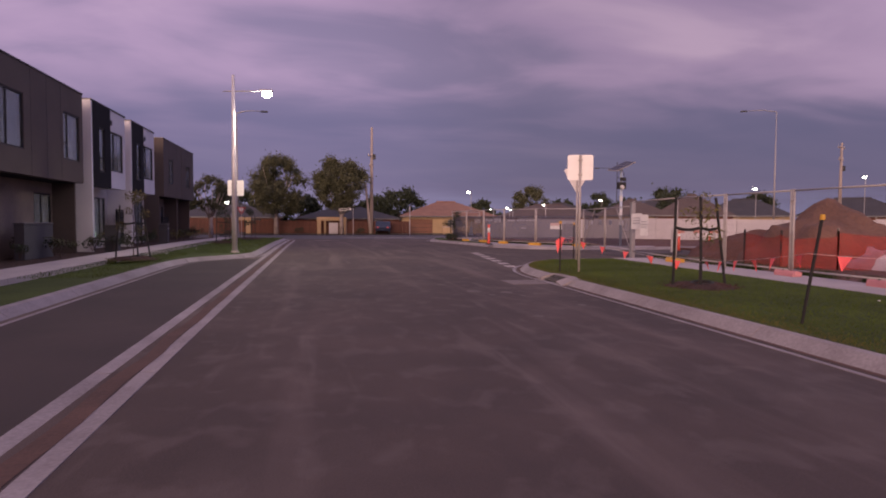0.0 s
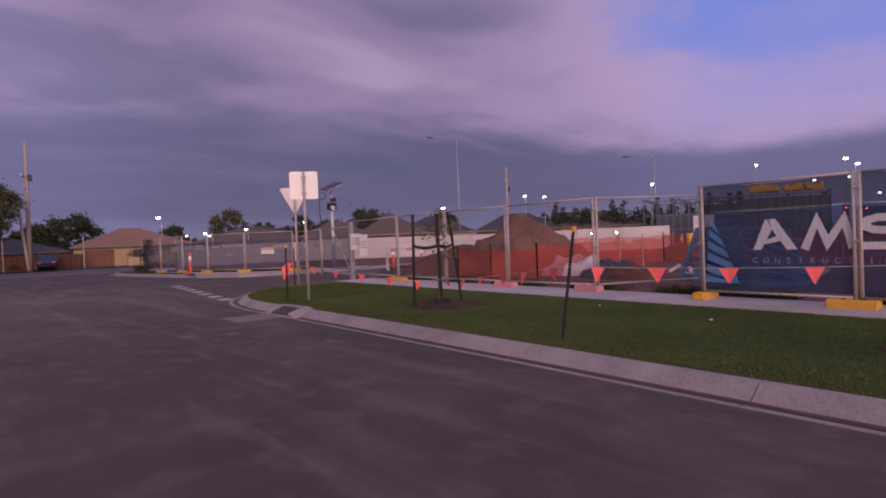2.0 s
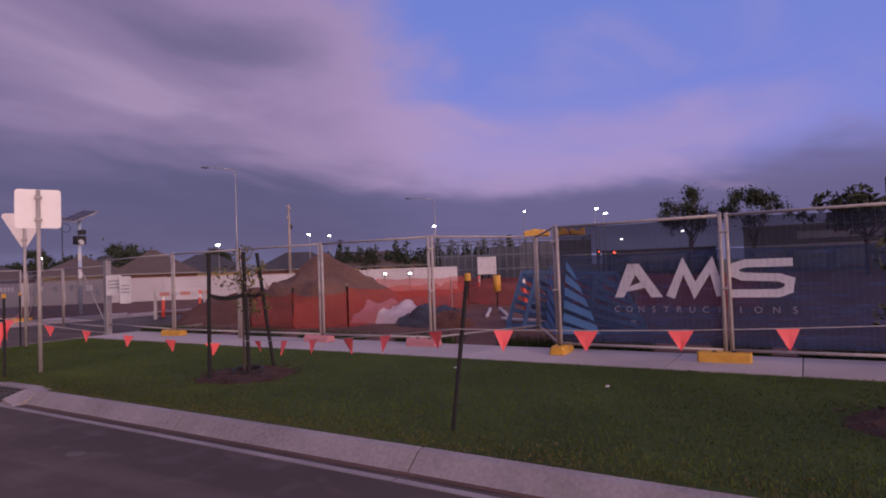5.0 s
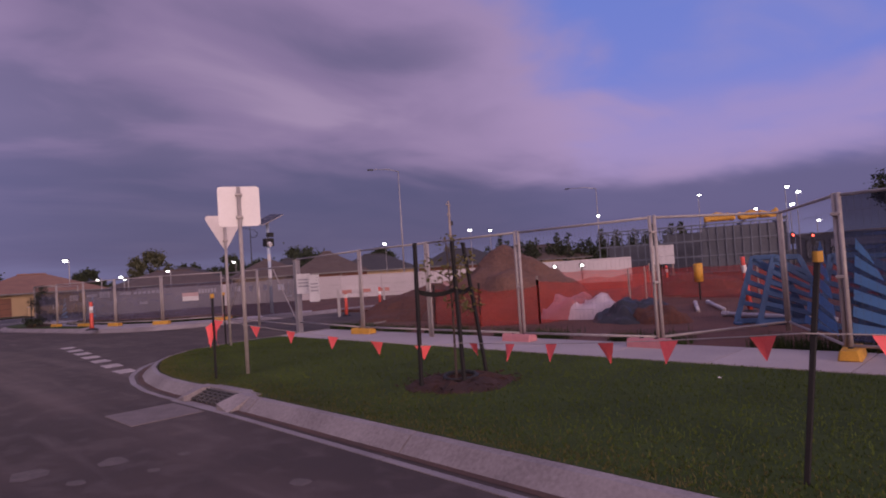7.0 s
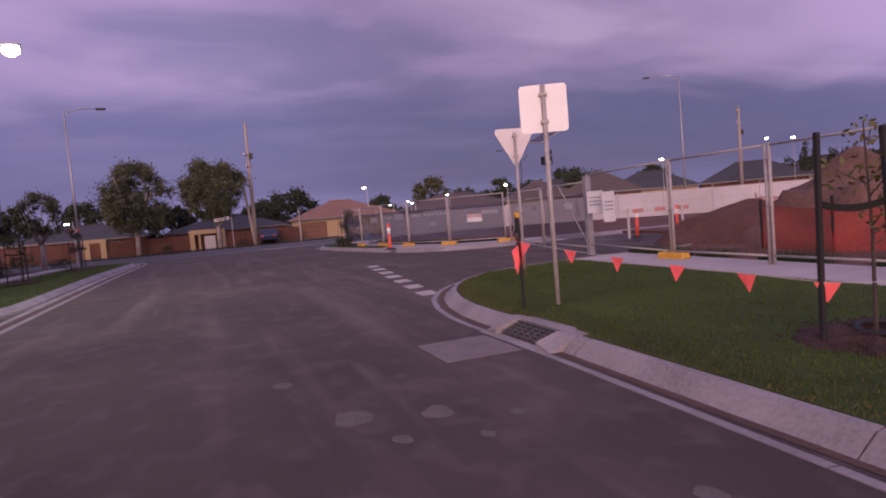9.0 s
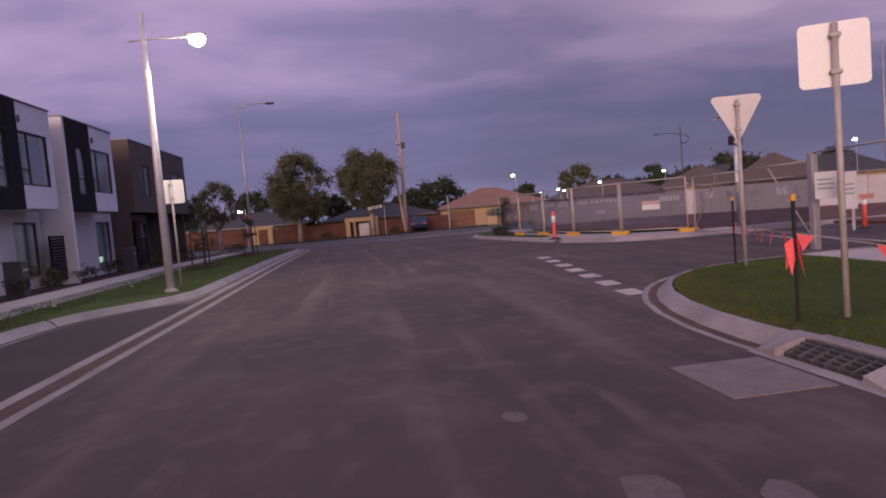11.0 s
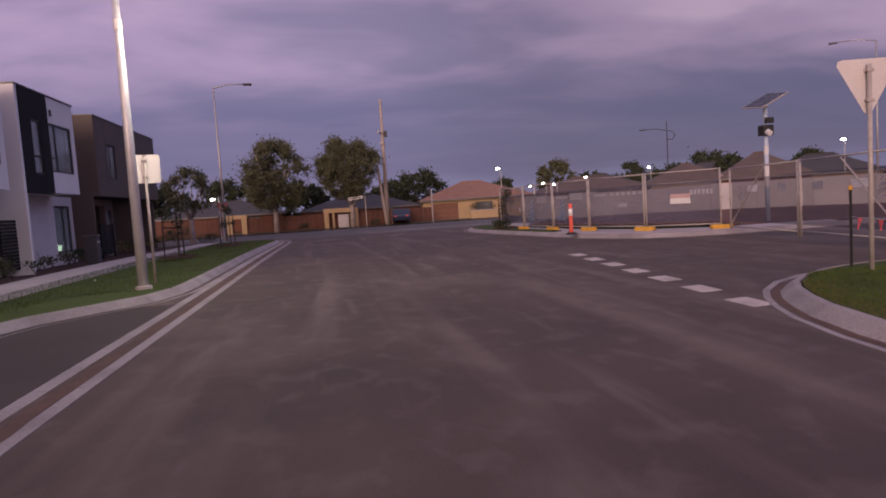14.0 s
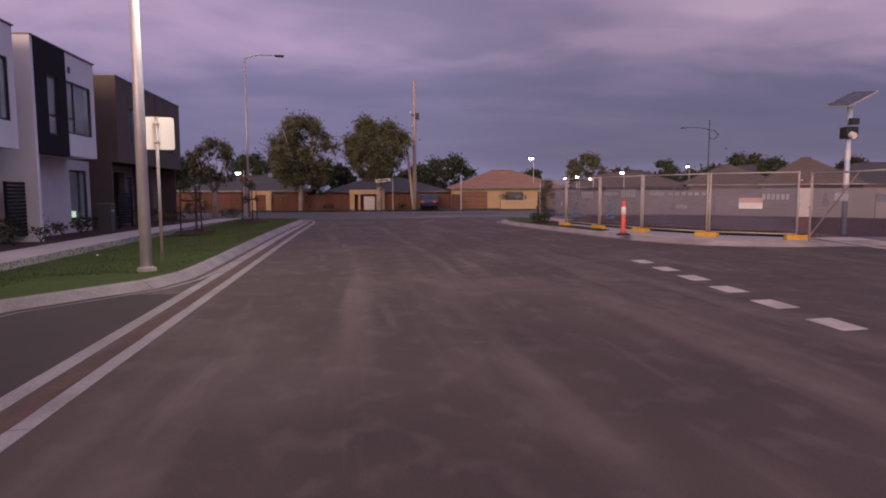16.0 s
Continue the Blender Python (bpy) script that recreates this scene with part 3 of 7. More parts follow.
for k in range(7):
    y = 3.33 + 1.2 * k
    x = -0.58 + 0.118 * (y - 3.33)
    c = [(-0.15, -0.03), (0.18, 0.0), (0.22, 0.60), (-0.11, 0.57)]
    d = flat("give_way_dash", [(x + a + random.uniform(-0.01, 0.01), y + b) for a, b in c], 0.004, PAINT, "worn white painted dash on the asphalt", "road marking", "structure")
    d["group"] = "give way line"
for x0, y0, x1, y1, w in ((-6.2, 30.5, -4.6, 30.6, 0.16), (-1.2, 33, -2.2, 30.6, 0.1), (-3.5, 44.0, 24, 44.6, 0.4), (-0.5, 41.3, 9.0, 41.5, 0.5), (-3.2, 39.6, 1.0, 39.7, 0.45), (6.0, 48.5, 30, 48.8, 0.4), (-6, 53.5, 40, 53.9, 0.3)):
    dx, dy = x1 - x0, y1 - y0
    l = math.hypot(dx, dy)
    nx, ny = -dy / l * w / 2, dx / l * w / 2
    flat("lane_line", [(x0 - nx, y0 - ny), (x1 - nx, y1 - ny), (x1 + nx, y1 + ny), (x0 + nx, y0 + ny)], 0.006, PAINT, "worn white line painted on the road", "road marking", "structure")
part("pit_cover", boxed(-2.1, -1.3, -1.42, -0.52, -0.05, 0.007, 0.004), PITCON)
tagged(bpy.data.objects["pit_cover"], "square concrete pit cover set in the asphalt", "pit cover", "", "structure")
for x, y, s in ((-3.25, -2.5, 0.2), (-2.68, -2.72, 0.17), (-3.05, -3.1, 0.1), (-2.55, -3.3, 0.07), (-2.2, -3.05, 0.08), (-3.6, -1.2, 0.12), (-2.0, -4.6, 0.1), (-3.1, -5.6, 0.09)):
    poly = []
    for k in range(9):
        a = 2 * math.pi * k / 9
        r = s * random.uniform(0.75, 1.15)
        poly.append((x + r * math.cos(a) * 0.7, y + r * math.sin(a)))
    flat("road_splash", poly, 0.003, SPLASH, "small dried cement splash on the asphalt", "stain", "structure")

drain = thing("kerb_drain", -1.24, -1.03, 0, 0, "concrete side-entry drain with a dark steel grate", "drain", "", "structure")
bm = bmesh.new()
box(bm, -0.01, 0.13, -0.74, 0.74, -0.08, 0.003)
part("lip", bm, CONCRETE, drain)
for s in (-1, 1):
    bm = bmesh.new()
    ys = (s * 0.74, s * 0.46)
    prof0, prof1 = [(0.06, -0.08), (0.06, 0.0), (0.36, 0.13), (0.5, 0.135), (0.5, -0.08)], [(0.06, -0.08), (0.06, 0.07), (0.3, 0.14), (0.5, 0.14), (0.5, -0.08)]
    a = [bm.verts.new((x, ys[0], z)) for x, z in prof0]
    b = [bm.verts.new((x, ys[1], z)) for x, z in prof1]
    for i in range(5):
        bm.faces.new((a[i], a[(i + 1) % 5], b[(i + 1) % 5], b[i]))
    bm.faces.new(a), bm.faces.new(b[::-1])
    bmesh.ops.recalc_face_normals(bm, faces=bm.faces[:])
    part("cheek", bm, CONCRETE, drain)
part("lintel", boxed(0.40, 0.56, -0.46, 0.46, 0.02, 0.142, 0.015), CONCRETE, drain)
# black block standing in for the shade inside the drain opening
part("throat", boxed(0.08, 0.40, -0.46, 0.46, -0.08, -0.02), BLACKRUB, drain)
bar = boxed(-0.012, 0.012, -0.46, 0.46, -0.02, 0.02)
me = bpy.data.meshes.new("grate_bar")
bar.to_mesh(me), bar.free(), me.materials.append(TILEGAP)
for k in range(5):
    piece("grate_bar", me, drain, Matrix.Translation((0.16 + 0.05 * k, 0, 0.015 + 0.022 * k)))
crossbar = boxed(0.14, 0.4, -0.014, 0.014, -0.015, 0.015)
me = bpy.data.meshes.new("grate_cross")
crossbar.to_mesh(me), crossbar.free(), me.materials.append(TILEGAP)
for k in range(7):
    piece("grate_cross", me, drain, Matrix.Translation((0.0, -0.42 + 0.14 * k, -0.02)) @ Matrix.Rotation(radians(-18), 4, "Y"))


# lawns: many short blades
def blades(name, n, region, height, material, seed, label):
    rng = np.random.default_rng(seed)
    pts = region(rng, n)
    m = len(pts)
    ang, lean, h = rng.uniform(0, 6.283, m), rng.uniform(0, 0.03, m), rng.uniform(0.5, 1.2, m) * height
    w = rng.uniform(0.004, 0.008, m)
    base = np.zeros((m, 3, 3))
    base[:, 0] = np.c_[pts[:, 0] - np.cos(ang) * w, pts[:, 1] - np.sin(ang) * w, pts[:, 2]]
    base[:, 1] = np.c_[pts[:, 0] + np.cos(ang) * w, pts[:, 1] + np.sin(ang) * w, pts[:, 2]]
    la = rng.uniform(0, 6.283, m)
    base[:, 2] = np.c_[pts[:, 0] + np.cos(la) * lean, pts[:, 1] + np.sin(la) * lean, pts[:, 2] + h]
    ob = raw(name, base.reshape(-1, 3).tolist(), np.arange(3 * m).reshape(-1, 3).tolist(), material)
    return tagged(ob, label, "grass", "", "stuff")


def right_lawn(rng, n):
    y = rng.uniform(-15.5, 4.6, n)
    lo = np.interp(y, [p.y for p in corner if p.x < 1.5], [p.x for p in corner if p.x < 1.5])
    x = lo + rng.uniform(0.02, 1, n) ** 1.1 * (3.17 + 0.03 * (y + 4) - lo)
    return np.c_[x, y, np.full(n, 0.12)]


def right_edge(rng, n):
    y = rng.uniform(-14, 4.0, n)
    lo = np.interp(y, [p.y for p in corner if p.x < 1.5], [p.x for p in corner if p.x < 1.5])
    return np.c_[lo + rng.exponential(0.3, n), y, np.full(n, 0.12)]


def left_lawn(rng, n):
    y = rng.uniform(9.5, 35, n)
    return np.c_[rng.uniform(-12.15, -8.5, n), y, 0.12 + np.array([gz(v) for v in y])]


def left_strip(rng, n):
    y = rng.uniform(0, 9.5, n)
    return np.c_[rng.uniform(-12.15, -10.5, n), y, np.full(n, 0.12)]


def weeds(rng, n):
    y = rng.uniform(-14, 5.0, n)
    k = np.array([noise.noise((v * 0.9, 3.1, 0)) for v in y])
    y = y[k > -0.1]
    x = 4.62 + rng.exponential(0.22, len(y)) + 0.03 * (y + 4)
    return np.c_[x, y, np.full(len(y), 0.09)]


blades("lawn_grass", 90000, right_lawn, 0.03, BLADE, 1, "short green lawn grass")
blades("dry_grass", 11000, right_edge, 0.03, BLADEDRY, 2, "yellowed grass along the kerb")
blades("lawn_grass", 14000, left_lawn, 0.05, BLADE, 3, "short green lawn grass")
blades("lawn_grass", 4000, left_strip, 0.045, BLADE, 4, "short green lawn grass")
def corner_weeds(rng, n):
    t = rng.uniform(0, 1, n) ** 1.0
    xs, ys = [6.9, 5.2, 4.4, 3.9, 3.6], [14.75, 16.3, 18.1, 20.5, 24.5]
    u = t * 4
    x, y = np.interp(u, range(5), xs), np.interp(u, range(5), ys)
    return np.c_[x + rng.exponential(0.25, n), y + rng.exponential(0.15, n), 0.08 + np.array([gz(v) for v in y])]


blades("weeds", 9000, corner_weeds, 0.2, WEED, 6, "tufts of green weeds along the fence foot")
blades("weeds", 16000, weeds, 0.2, WEED, 5, "tufts of green weeds along the fence foot")


# ---- street furniture ----
def square_sign(x, y, z, rz, tilt, label, h=2.92):
    t = thing("traffic_sign", x, y, z, rz, label, "traffic sign", "signs seen from behind")
    part("post", rodded([(0, 0, -0.1), (0, 0, h - z - 0.03)], 0.03, 12), GALV, t, "galvanised steel post", True)
    part("post_cap", rodded([(0, 0, h - z - 0.03), (0, 0, h - z - 0.01)], [0.033, 0.025], 12), GALV, t)
    bm = plate(bmesh.new(), [(a, b + h - z - 0.3) for a, b in rounded(0.6, 0.6, 0.05)], 0.004)
    bmesh.ops.translate(bm, verts=bm.verts, vec=(0, 0.04, 0))
    sp = part("sign_plate", bm, ALU, t, "bare aluminium back of the plate")
    for dz in (-0.47, -0.13):
        part("clamp", boxed(-0.05, 0.05, -0.036, 0.04, h - z + dz - 0.02, h - z + dz + 0.02, 0.006), GALV, sp)
    return t


square_sign(0, 0, 0.12, -25, 0, "square sign plate seen from behind on a steel post")
square_sign(-9.17, 11.1, 0.12, 14, 0, "square sign plate seen from behind beside a lamp pole", 2.85)

gw = thing("give_way_sign", 1.83, 4.28, 0.12, -14, "triangular give way sign seen from behind on a steel post", "traffic sign", "signs seen from behind")
part("post", rodded([(0, 0, -0.1), (0, 0, 2.78)], 0.03, 12), GALV, gw, "", True)
bm = plate(bmesh.new(), [(0, 2.12), (0.05, 2.15), (0.40, 2.78), (0.385, 2.84), (0.34, 2.86), (-0.34, 2.86), (-0.385, 2.84), (-0.40, 2.78), (-0.05, 2.15)], 0.004)
bmesh.ops.translate(bm, verts=bm.verts, vec=(0, 0.04, 0))
tri_plate = part("sign_plate", bm, mat("dull_aluminium", (0.62, 0.57, 0.58), (0.52, 0.48, 0.49), 0.5, 0.3, scale=2, fine=30, bump=0.02), gw, "bare aluminium back of the plate")
for dz in (2.3, 2.7):
    part("clamp", boxed(-0.05, 0.05, -0.036, 0.04, dz - 0.02, dz + 0.02, 0.006), GALV, tri_plate)

# street lamp
lamp = thing("street_lamp", -9.09, 9.95, 0.14, 0, "lit LED street lamp on a tall galvanised pole in the lawn", "street lamp")
part("pole", rodded([(0, 0, -0.1), (0, 0, 2.9), (0, 0, 6.45)], [0.1, 0.085, 0.055], 14), LAMPPOLE, lamp, "", True)
part("base_collar", rodded([(0, 0, -0.02), (0, 0, 0.04), (0, 0, 0.06)], [0.16, 0.15, 0.09], 14), GALV, lamp)
part("joint_sleeve", rodded([(0, 0, 4.95), (0, 0, 5.15)], 0.078, 14), LAMPPOLE, lamp)
part("arm", rodded([(-0.35, 0, 5.84), (0, 0, 5.86), (0.95, 0.08, 5.92)], [0.016, 0.02, 0.02], 10), GALV, lamp, "", True)
hd = boxed(-0.16, 0.3, -0.13, 0.13, -0.03, 0.05, 0.02, Matrix.Translation((1.08, 0.1, 5.93)))
head = part("lamp_head", hd, POLEGREY, lamp)
# lens swollen past its real size, standing in for the glare halo
part("lens", rodded([(1.17, 0.1, 5.905), (1.17, 0.1, 5.86), (1.17, 0.1, 5.77), (1.17, 0.1, 5.70)], [0.13, 0.19, 0.17, 0.07], 16), LAMPGLOW, head, "glowing lens", True)
ld = bpy.data.lights.new("street_lamp_light", "SPOT")
ld.energy, ld.color, ld.spot_size, ld.spot_blend, ld.shadow_soft_size = 420, (1.0, 0.95, 0.78), radians(165), 0.5, 0.1
new("street_lamp_light", ld).matrix_world = pose(-7.92, 10.05, 5.68)

# flexible bollard
bo = thing("traffic_bollard", 2.5, 16.6, 0.128, 0, "red plastic T-top bollard with white reflective band on a black base", "bollard")
part("base", rodded([(0, 0, 0), (0, 0, 0.03), (0, 0, 0.07)], [0.22, 0.21, 0.1], 8), BLACKRUB, bo)
part("post", rodded([(0, 0, 0.05), (0, 0, 0.2), (0, 0, 0.93), (0, 0, 1.0)], [0.085, 0.065, 0.06, 0.055], 14), ORANGE, bo, "", True)
part("reflective_band", rodded([(0, 0, 0.62), (0, 0, 0.86)], [0.067, 0.066], 14), REFLECT, bo, "white reflective band", True)
part("handle", rodded([(-0.06, 0, 1.0), (0.06, 0, 1.0)], 0.025, 10), ORANGE, bo, "", True)


# ---- temporary fences ----
def wire_mesh(L, z0, z1):
    vs, fs = [], []

    def strip(a, b, w):
        i = len(vs)
        a, b = Vector(a), Vector(b)
        d = (b - a).normalized()
        s = Vector((d.z, 0, -d.x)) * w
        o = Vector((0, w, 0))
        vs.extend([tuple(v) for v in (a - s, a + o, a + s, b - s, b + o, b + s)])
        fs.extend([(i, i + 1, i + 4, i + 3), (i + 1, i + 2, i + 5, i + 4), (i + 2, i, i + 3, i + 5)])
    n = int(L / 0.075)
    for k in range(1, n):
        strip((L * k / n, 0, z0), (L * k / n, 0, z1), 0.0010)
    for k in range(1, 9):
        z = z0 + (z1 - z0) * k / 9
        strip((0, 0, z), (L, 0, z), 0.0010)
    return vs, fs


PANEL_MESH = {}


def fence_panel(p, q, group, z0=0.12, top=2.08, lean=0.0):
    (x0, y0), (x1, y1) = p, q
    L = math.hypot(x1 - x0, y1 - y0)
    t = thing("temporary_fence", x0, y0, z0 + gz(y0), math.degrees(math.atan2(y1 - y0, x1 - x0)), "galvanised temporary fence panel with wire mesh infill", "fence", group)
    h = top - z0
    key = (round(L, 2), round(h, 2))
    if key not in PANEL_MESH:
        made = {}
        for nm, bm in (("upright", rodded([(0, 0, 0), (0, 0, h)], 0.027, 10)), ("rail", rodded([(0.03, 0, 0), (L - 0.03, 0, 0)], 0.02, 8))):
            me = bpy.data.meshes.new(nm)
            bm.to_mesh(me), bm.free(), me.materials.append(GALV)
            me.polygons.foreach_set("use_smooth", [True] * len(me.polygons))
            made[nm] = me
        vs, fs = wire_mesh(L - 0.08, 0.16, h - 0.03)
        me = bpy.data.meshes.new("wire_mesh")
        me.from_pydata(vs, [], fs), me.materials.append(WIRE)
        made["wire_mesh"] = me
        PANEL_MESH[key] = made
    made = PANEL_MESH[key]
    piece("upright", made["upright"], t, Matrix.Translation((0.04, 0, 0)))
    piece("upright", made["upright"], t, Matrix.Translation((L - 0.04, 0, 0)))
    piece("top_rail", made["rail"], t, Matrix.Translation((0, 0, h - 0.03)))
    piece("bottom_rail", made["rail"], t, Matrix.Translation((0, 0, 0.14)))
    piece("wire_mesh", made["wire_mesh"], t, Matrix.Translation((0.04, 0, 0)))
    for zz in (0.95, h - 0.25):
        part("clamp", boxed(-0.055, 0.06, -0.03, 0.03, zz - 0.02, zz + 0.02, 0.008), GALV, t)
    return t


def block_mesh():
    bm = bmesh.new()
    prof = [(-0.12, 0), (0.12, 0), (0.105, 0.09), (0.085, 0.125), (-0.085, 0.125), (-0.105, 0.09)]
    a = [bm.verts.new((x, -0.3, z)) for x, z in prof]
    b = [bm.verts.new((x, 0.3, z)) for x, z in prof]
    a2 = [bm.verts.new((x * 0.8, -0.325, 0.01 + z * 0.9)) for x, z in prof]
    b2 = [bm.verts.new((x * 0.8, 0.325, 0.01 + z * 0.9)) for x, z in prof]
    for s, t in ((a2, a), (a, b), (b, b2)):
        for i in range(6):
            bm.faces.new((s[i], s[(i + 1) % 6], t[(i + 1) % 6], t[i]))
    bm.faces.new(a2[::-1]), bm.faces.new(b2)
    bmesh.ops.recalc_face_normals(bm, faces=bm.faces[:])
    return bm


def fence_block(x, y, z, rz, pink=False):
    t = thing("fence_block", x, y, z + gz(y), rz, "pink concrete block holding up a fence panel" if pink else "yellow plastic-cased block holding up a fence panel", "fence foot", "fence feet")
    part("body", block_mesh(), PINK if pink else YELLOW, t)
    for sx in (-0.12, 0.12):
        part("socket", rodded([(0, sx, 0.118), (0, sx, 0.14)], 0.03, 8), BLACKRUB, t)
    return t


SITE = [(4.4, 2.9), (4.33, 0.55), (4.27, -1.84), (4.3, -4.37), (6.6, -5.45), (4.04, -6.78), (3.9, -9.17), (3.8, -11.55), (3.7, -13.95), (3.6, -16.35)]
for p, q in zip(SITE, SITE[1:]):
    fence_panel(p, q, "fence along the building site", 0.135)
fence_panel((5.05, 6.65), (4.4, 2.9), "fence along the building site", 0.135)
fence_block(4.36, 2.85, 0.135, 5)
fence_block(4.27, -1.75, 0.135, -2, True)
fence_block(4.22, -4.22, 0.135, -4, True)
fence_block(4.06, -6.82, 0.135, -84)
fence_block(3.82, -9.12, 0.135, 3)
fence_block(3.72, -11.6, 0.135, -3)
thick = thing("gate_post", 5.05, 6.66, 0.0, 0, "weathered square steel gate post at the site entrance", "gate post")
part("post", boxed(-0.075, 0.075, -0.075, 0.075, -0.1, 2.02, 0.01), POLEGREY, thick)
part("post_cap", boxed(-0.085, 0.085, -0.085, 0.085, 2.02, 2.04, 0.006), GALV, thick)
part("hinge", boxed(-0.02, 0.05, 0.07, 0.12, 1.6, 1.7, 0.01), GALV, thick)

NORTH = [(6.35, 14.05), (4.65, 15.6), (3.7, 17.85), (3.22, 20.2), (2.8, 22.6), (2.45, 25.0)]
for p, q in zip(NORTH, NORTH[1:]):
    fence_panel(p, q, "fence round the street corner", 0.13, 1.98)
fence_panel((2.45, 25.0), (4.6, 26.2), "fence round the street corner", 0.13, 1.98)
for i, (x, y) in enumerate(NORTH):
    a = math.degrees(math.atan2(NORTH[min(i + 1, 5)][1] - NORTH[max(i - 1, 0)][1], NORTH[min(i + 1, 5)][0] - NORTH[max(i - 1, 0)][0]))
    fence_block(x - 0.05, y - 0.03, 0.128, a + 90 + (35 if i == 0 else 0))


def gate_leaf(p, q):
    t = fence_panel(p, q, "site gate leaves", 0.06, 1.92)
    L = math.hypot(q[0] - p[0], q[1] - p[1])
    part("brace", rodded([(0.05, 0, 0.2), (L * 0.55, 0, 1.8)], 0.017, 8), GALV, t)
    return t


gate_leaf((6.3, 13.6), (5.7, 10.15))
gate_leaf((5.05, 6.72), (5.68, 10.1))


def cloth(t, L, z0, z1, y, material, label, sag=0.05, seed=0, name="shade_cloth"):
    """A slightly rippled cloth tied to the panel t."""
    nx, nz = 24, 8
    vs, fs = [], []
    for j in range(nz + 1):
        for i in range(nx + 1):
            u, v = i / nx, j / nz
            x, z = 0.03 + (L - 0.06) * u, z0 + (z1 - z0) * v
            z -= sag * (v ** 3) * 4 * u * (1 - u)
            vs.append((x, y + 0.025 * noise.noise((x * 2.1 + seed, z * 2.6, seed)), z))
    for j in range(nz):
        for i in range(nx):
            a = j * (nx + 1) + i
            fs.append((a, a + 1, a + nx + 2, a + nx + 1))
    return raw(name, vs, fs, material, t, label)


def printed(t, outline, y, material, label="", name="print"):
    bm = bmesh.new()
    bm.faces.new([bm.verts.new((x, y, z)) for x, z in outline])
    bmesh.ops.triangulate(bm, faces=bm.faces[:])
    return part(name, bm, material, t, label)


def banner(p, q, seed, prints, material, z0, z1, label, side=1, sag=0.05, lift=0.12):
    (x0, y0), (x1, y1) = p, q
    L = math.hypot(x1 - x0, y1 - y0)
    t = thing("fence_banner", x0, y0, lift + gz(y0), math.degrees(math.atan2(y1 - y0, x1 - x0)), label, "banner", "fence banners")
    if material is NAVYNET:
        cloth(t, L, z0 - lift, 1.62 - lift, 0.05 * side, material, "", 0.03, seed)
        cloth(t, L, 1.625 - lift, z1 - lift, 0.05 * side, NAVYTHIN, "thinner see-through upper edge", sag, seed)
    else:
        cloth(t, L, z0 - lift, z1 - lift, 0.05 * side, material, "", sag, seed)
    for out, m in prints:
        printed(t, [(a, b - lift) for a, b in out], (0.05 - 0.034) * side, m)
    return t


def striped_triangle(x0, x1, z0, z1, lean, n=6):
    """Slanted stripes that together make a pointed emblem."""
    out = []
    apex = x0 + (x1 - x0) * lean
    for k in range(n):
        a, b = k / n, (k + 0.62) / n
        # each stripe runs down along the right flank
        def on(u, v):
            zz = z0 + (z1 - z0) * v
            l = x0 + (apex - x0) * v
            r = x1 + (apex - x1) * v
            return (l + (r - l) * u, zz)
        out.append([on(0, a), on(1, max(a - 0.16, 0)), on(1, max(b - 0.16, 0.0) + 0.01), on(0, b)])
    return out


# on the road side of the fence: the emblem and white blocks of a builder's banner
D, E_, F = SITE[5], SITE[6], SITE[7]
em = [(o, BLUENET) for o in striped_triangle(0.06, 0.66, 0.42, 1.60, 0.2)]


def wide(a, b, z0, z1, s=0.0):
    return [(a, z0), (b, z0), (b + s, z1), (a + s, z1)]


def band(pts, width):
    """Outlines of a bent flat band along pts, one quad for each stretch, mitred."""
    pts = [Vector(p) for p in pts]
    left, right = [], []
    for i, p in enumerate(pts):
        d0 = (p - pts[i - 1]).normalized() if i else None
        d1 = (pts[i + 1] - p).normalized() if i < len(pts) - 1 else None
        d0, d1 = d0 or d1, d1 or d0
        n0, n1 = Vector((-d0.y, d0.x)), Vector((-d1.y, d1.x))
        m = (n0 + n1).normalized()
        m *= min(width / 2 / max(m.dot(n0), 0.3), width)
        left.append(p + m)
        right.append(p - m)
    return [[tuple(v) for v in (right[i], right[i + 1], left[i + 1], left[i])] for i in range(len(pts) - 1)]


def lettering(t, text, x0, x1, z, size, y, material):
    """Letters spread evenly from x0 to x1, facing the road."""
    for k, ch in enumerate(text):
        cu = bpy.data.curves.new("letter", "FONT")
        cu.body, cu.size, cu.align_x = ch, size, "CENTER"
        tmp = bpy.data.objects.new("letter", cu)
        me = bpy.data.meshes.new_from_object(tmp)
        bpy.data.objects.remove(tmp)
        me.materials.clear()
        me.materials.append(material)
        x = x0 + (x1 - x0) * (k / max(len(text) - 1, 1))
        piece("letter", me, t, Matrix.Translation((x, y, z)) @ Matrix.Rotation(radians(90), 4, "X"))


w = []
# a wedge with a swept foot
w.append([(0.90, 0.97), (1.03, 0.97), (1.20, 1.28), (1.17, 1.45), (1.10, 1.45)])
w.append([(1.10, 1.45), (1.26, 1.45), (1.58, 0.97), (1.42, 0.97)])
w.append([(1.02, 1.09), (1.30, 1.19), (1.36, 1.11), (1.10, 1.055)])
# a zigzag
w += band([(1.68, 0.97), (1.86, 1.40), (2.00, 1.06), (2.22, 1.40), (2.33, 0.99)], 0.12)
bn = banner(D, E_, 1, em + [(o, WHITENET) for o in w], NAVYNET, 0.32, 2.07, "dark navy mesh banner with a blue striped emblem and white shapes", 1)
lettering(bn, "CONSTRUCT", 0.93, 2.30, 0.76 - 0.12, 0.125, 0.016, PALENET)
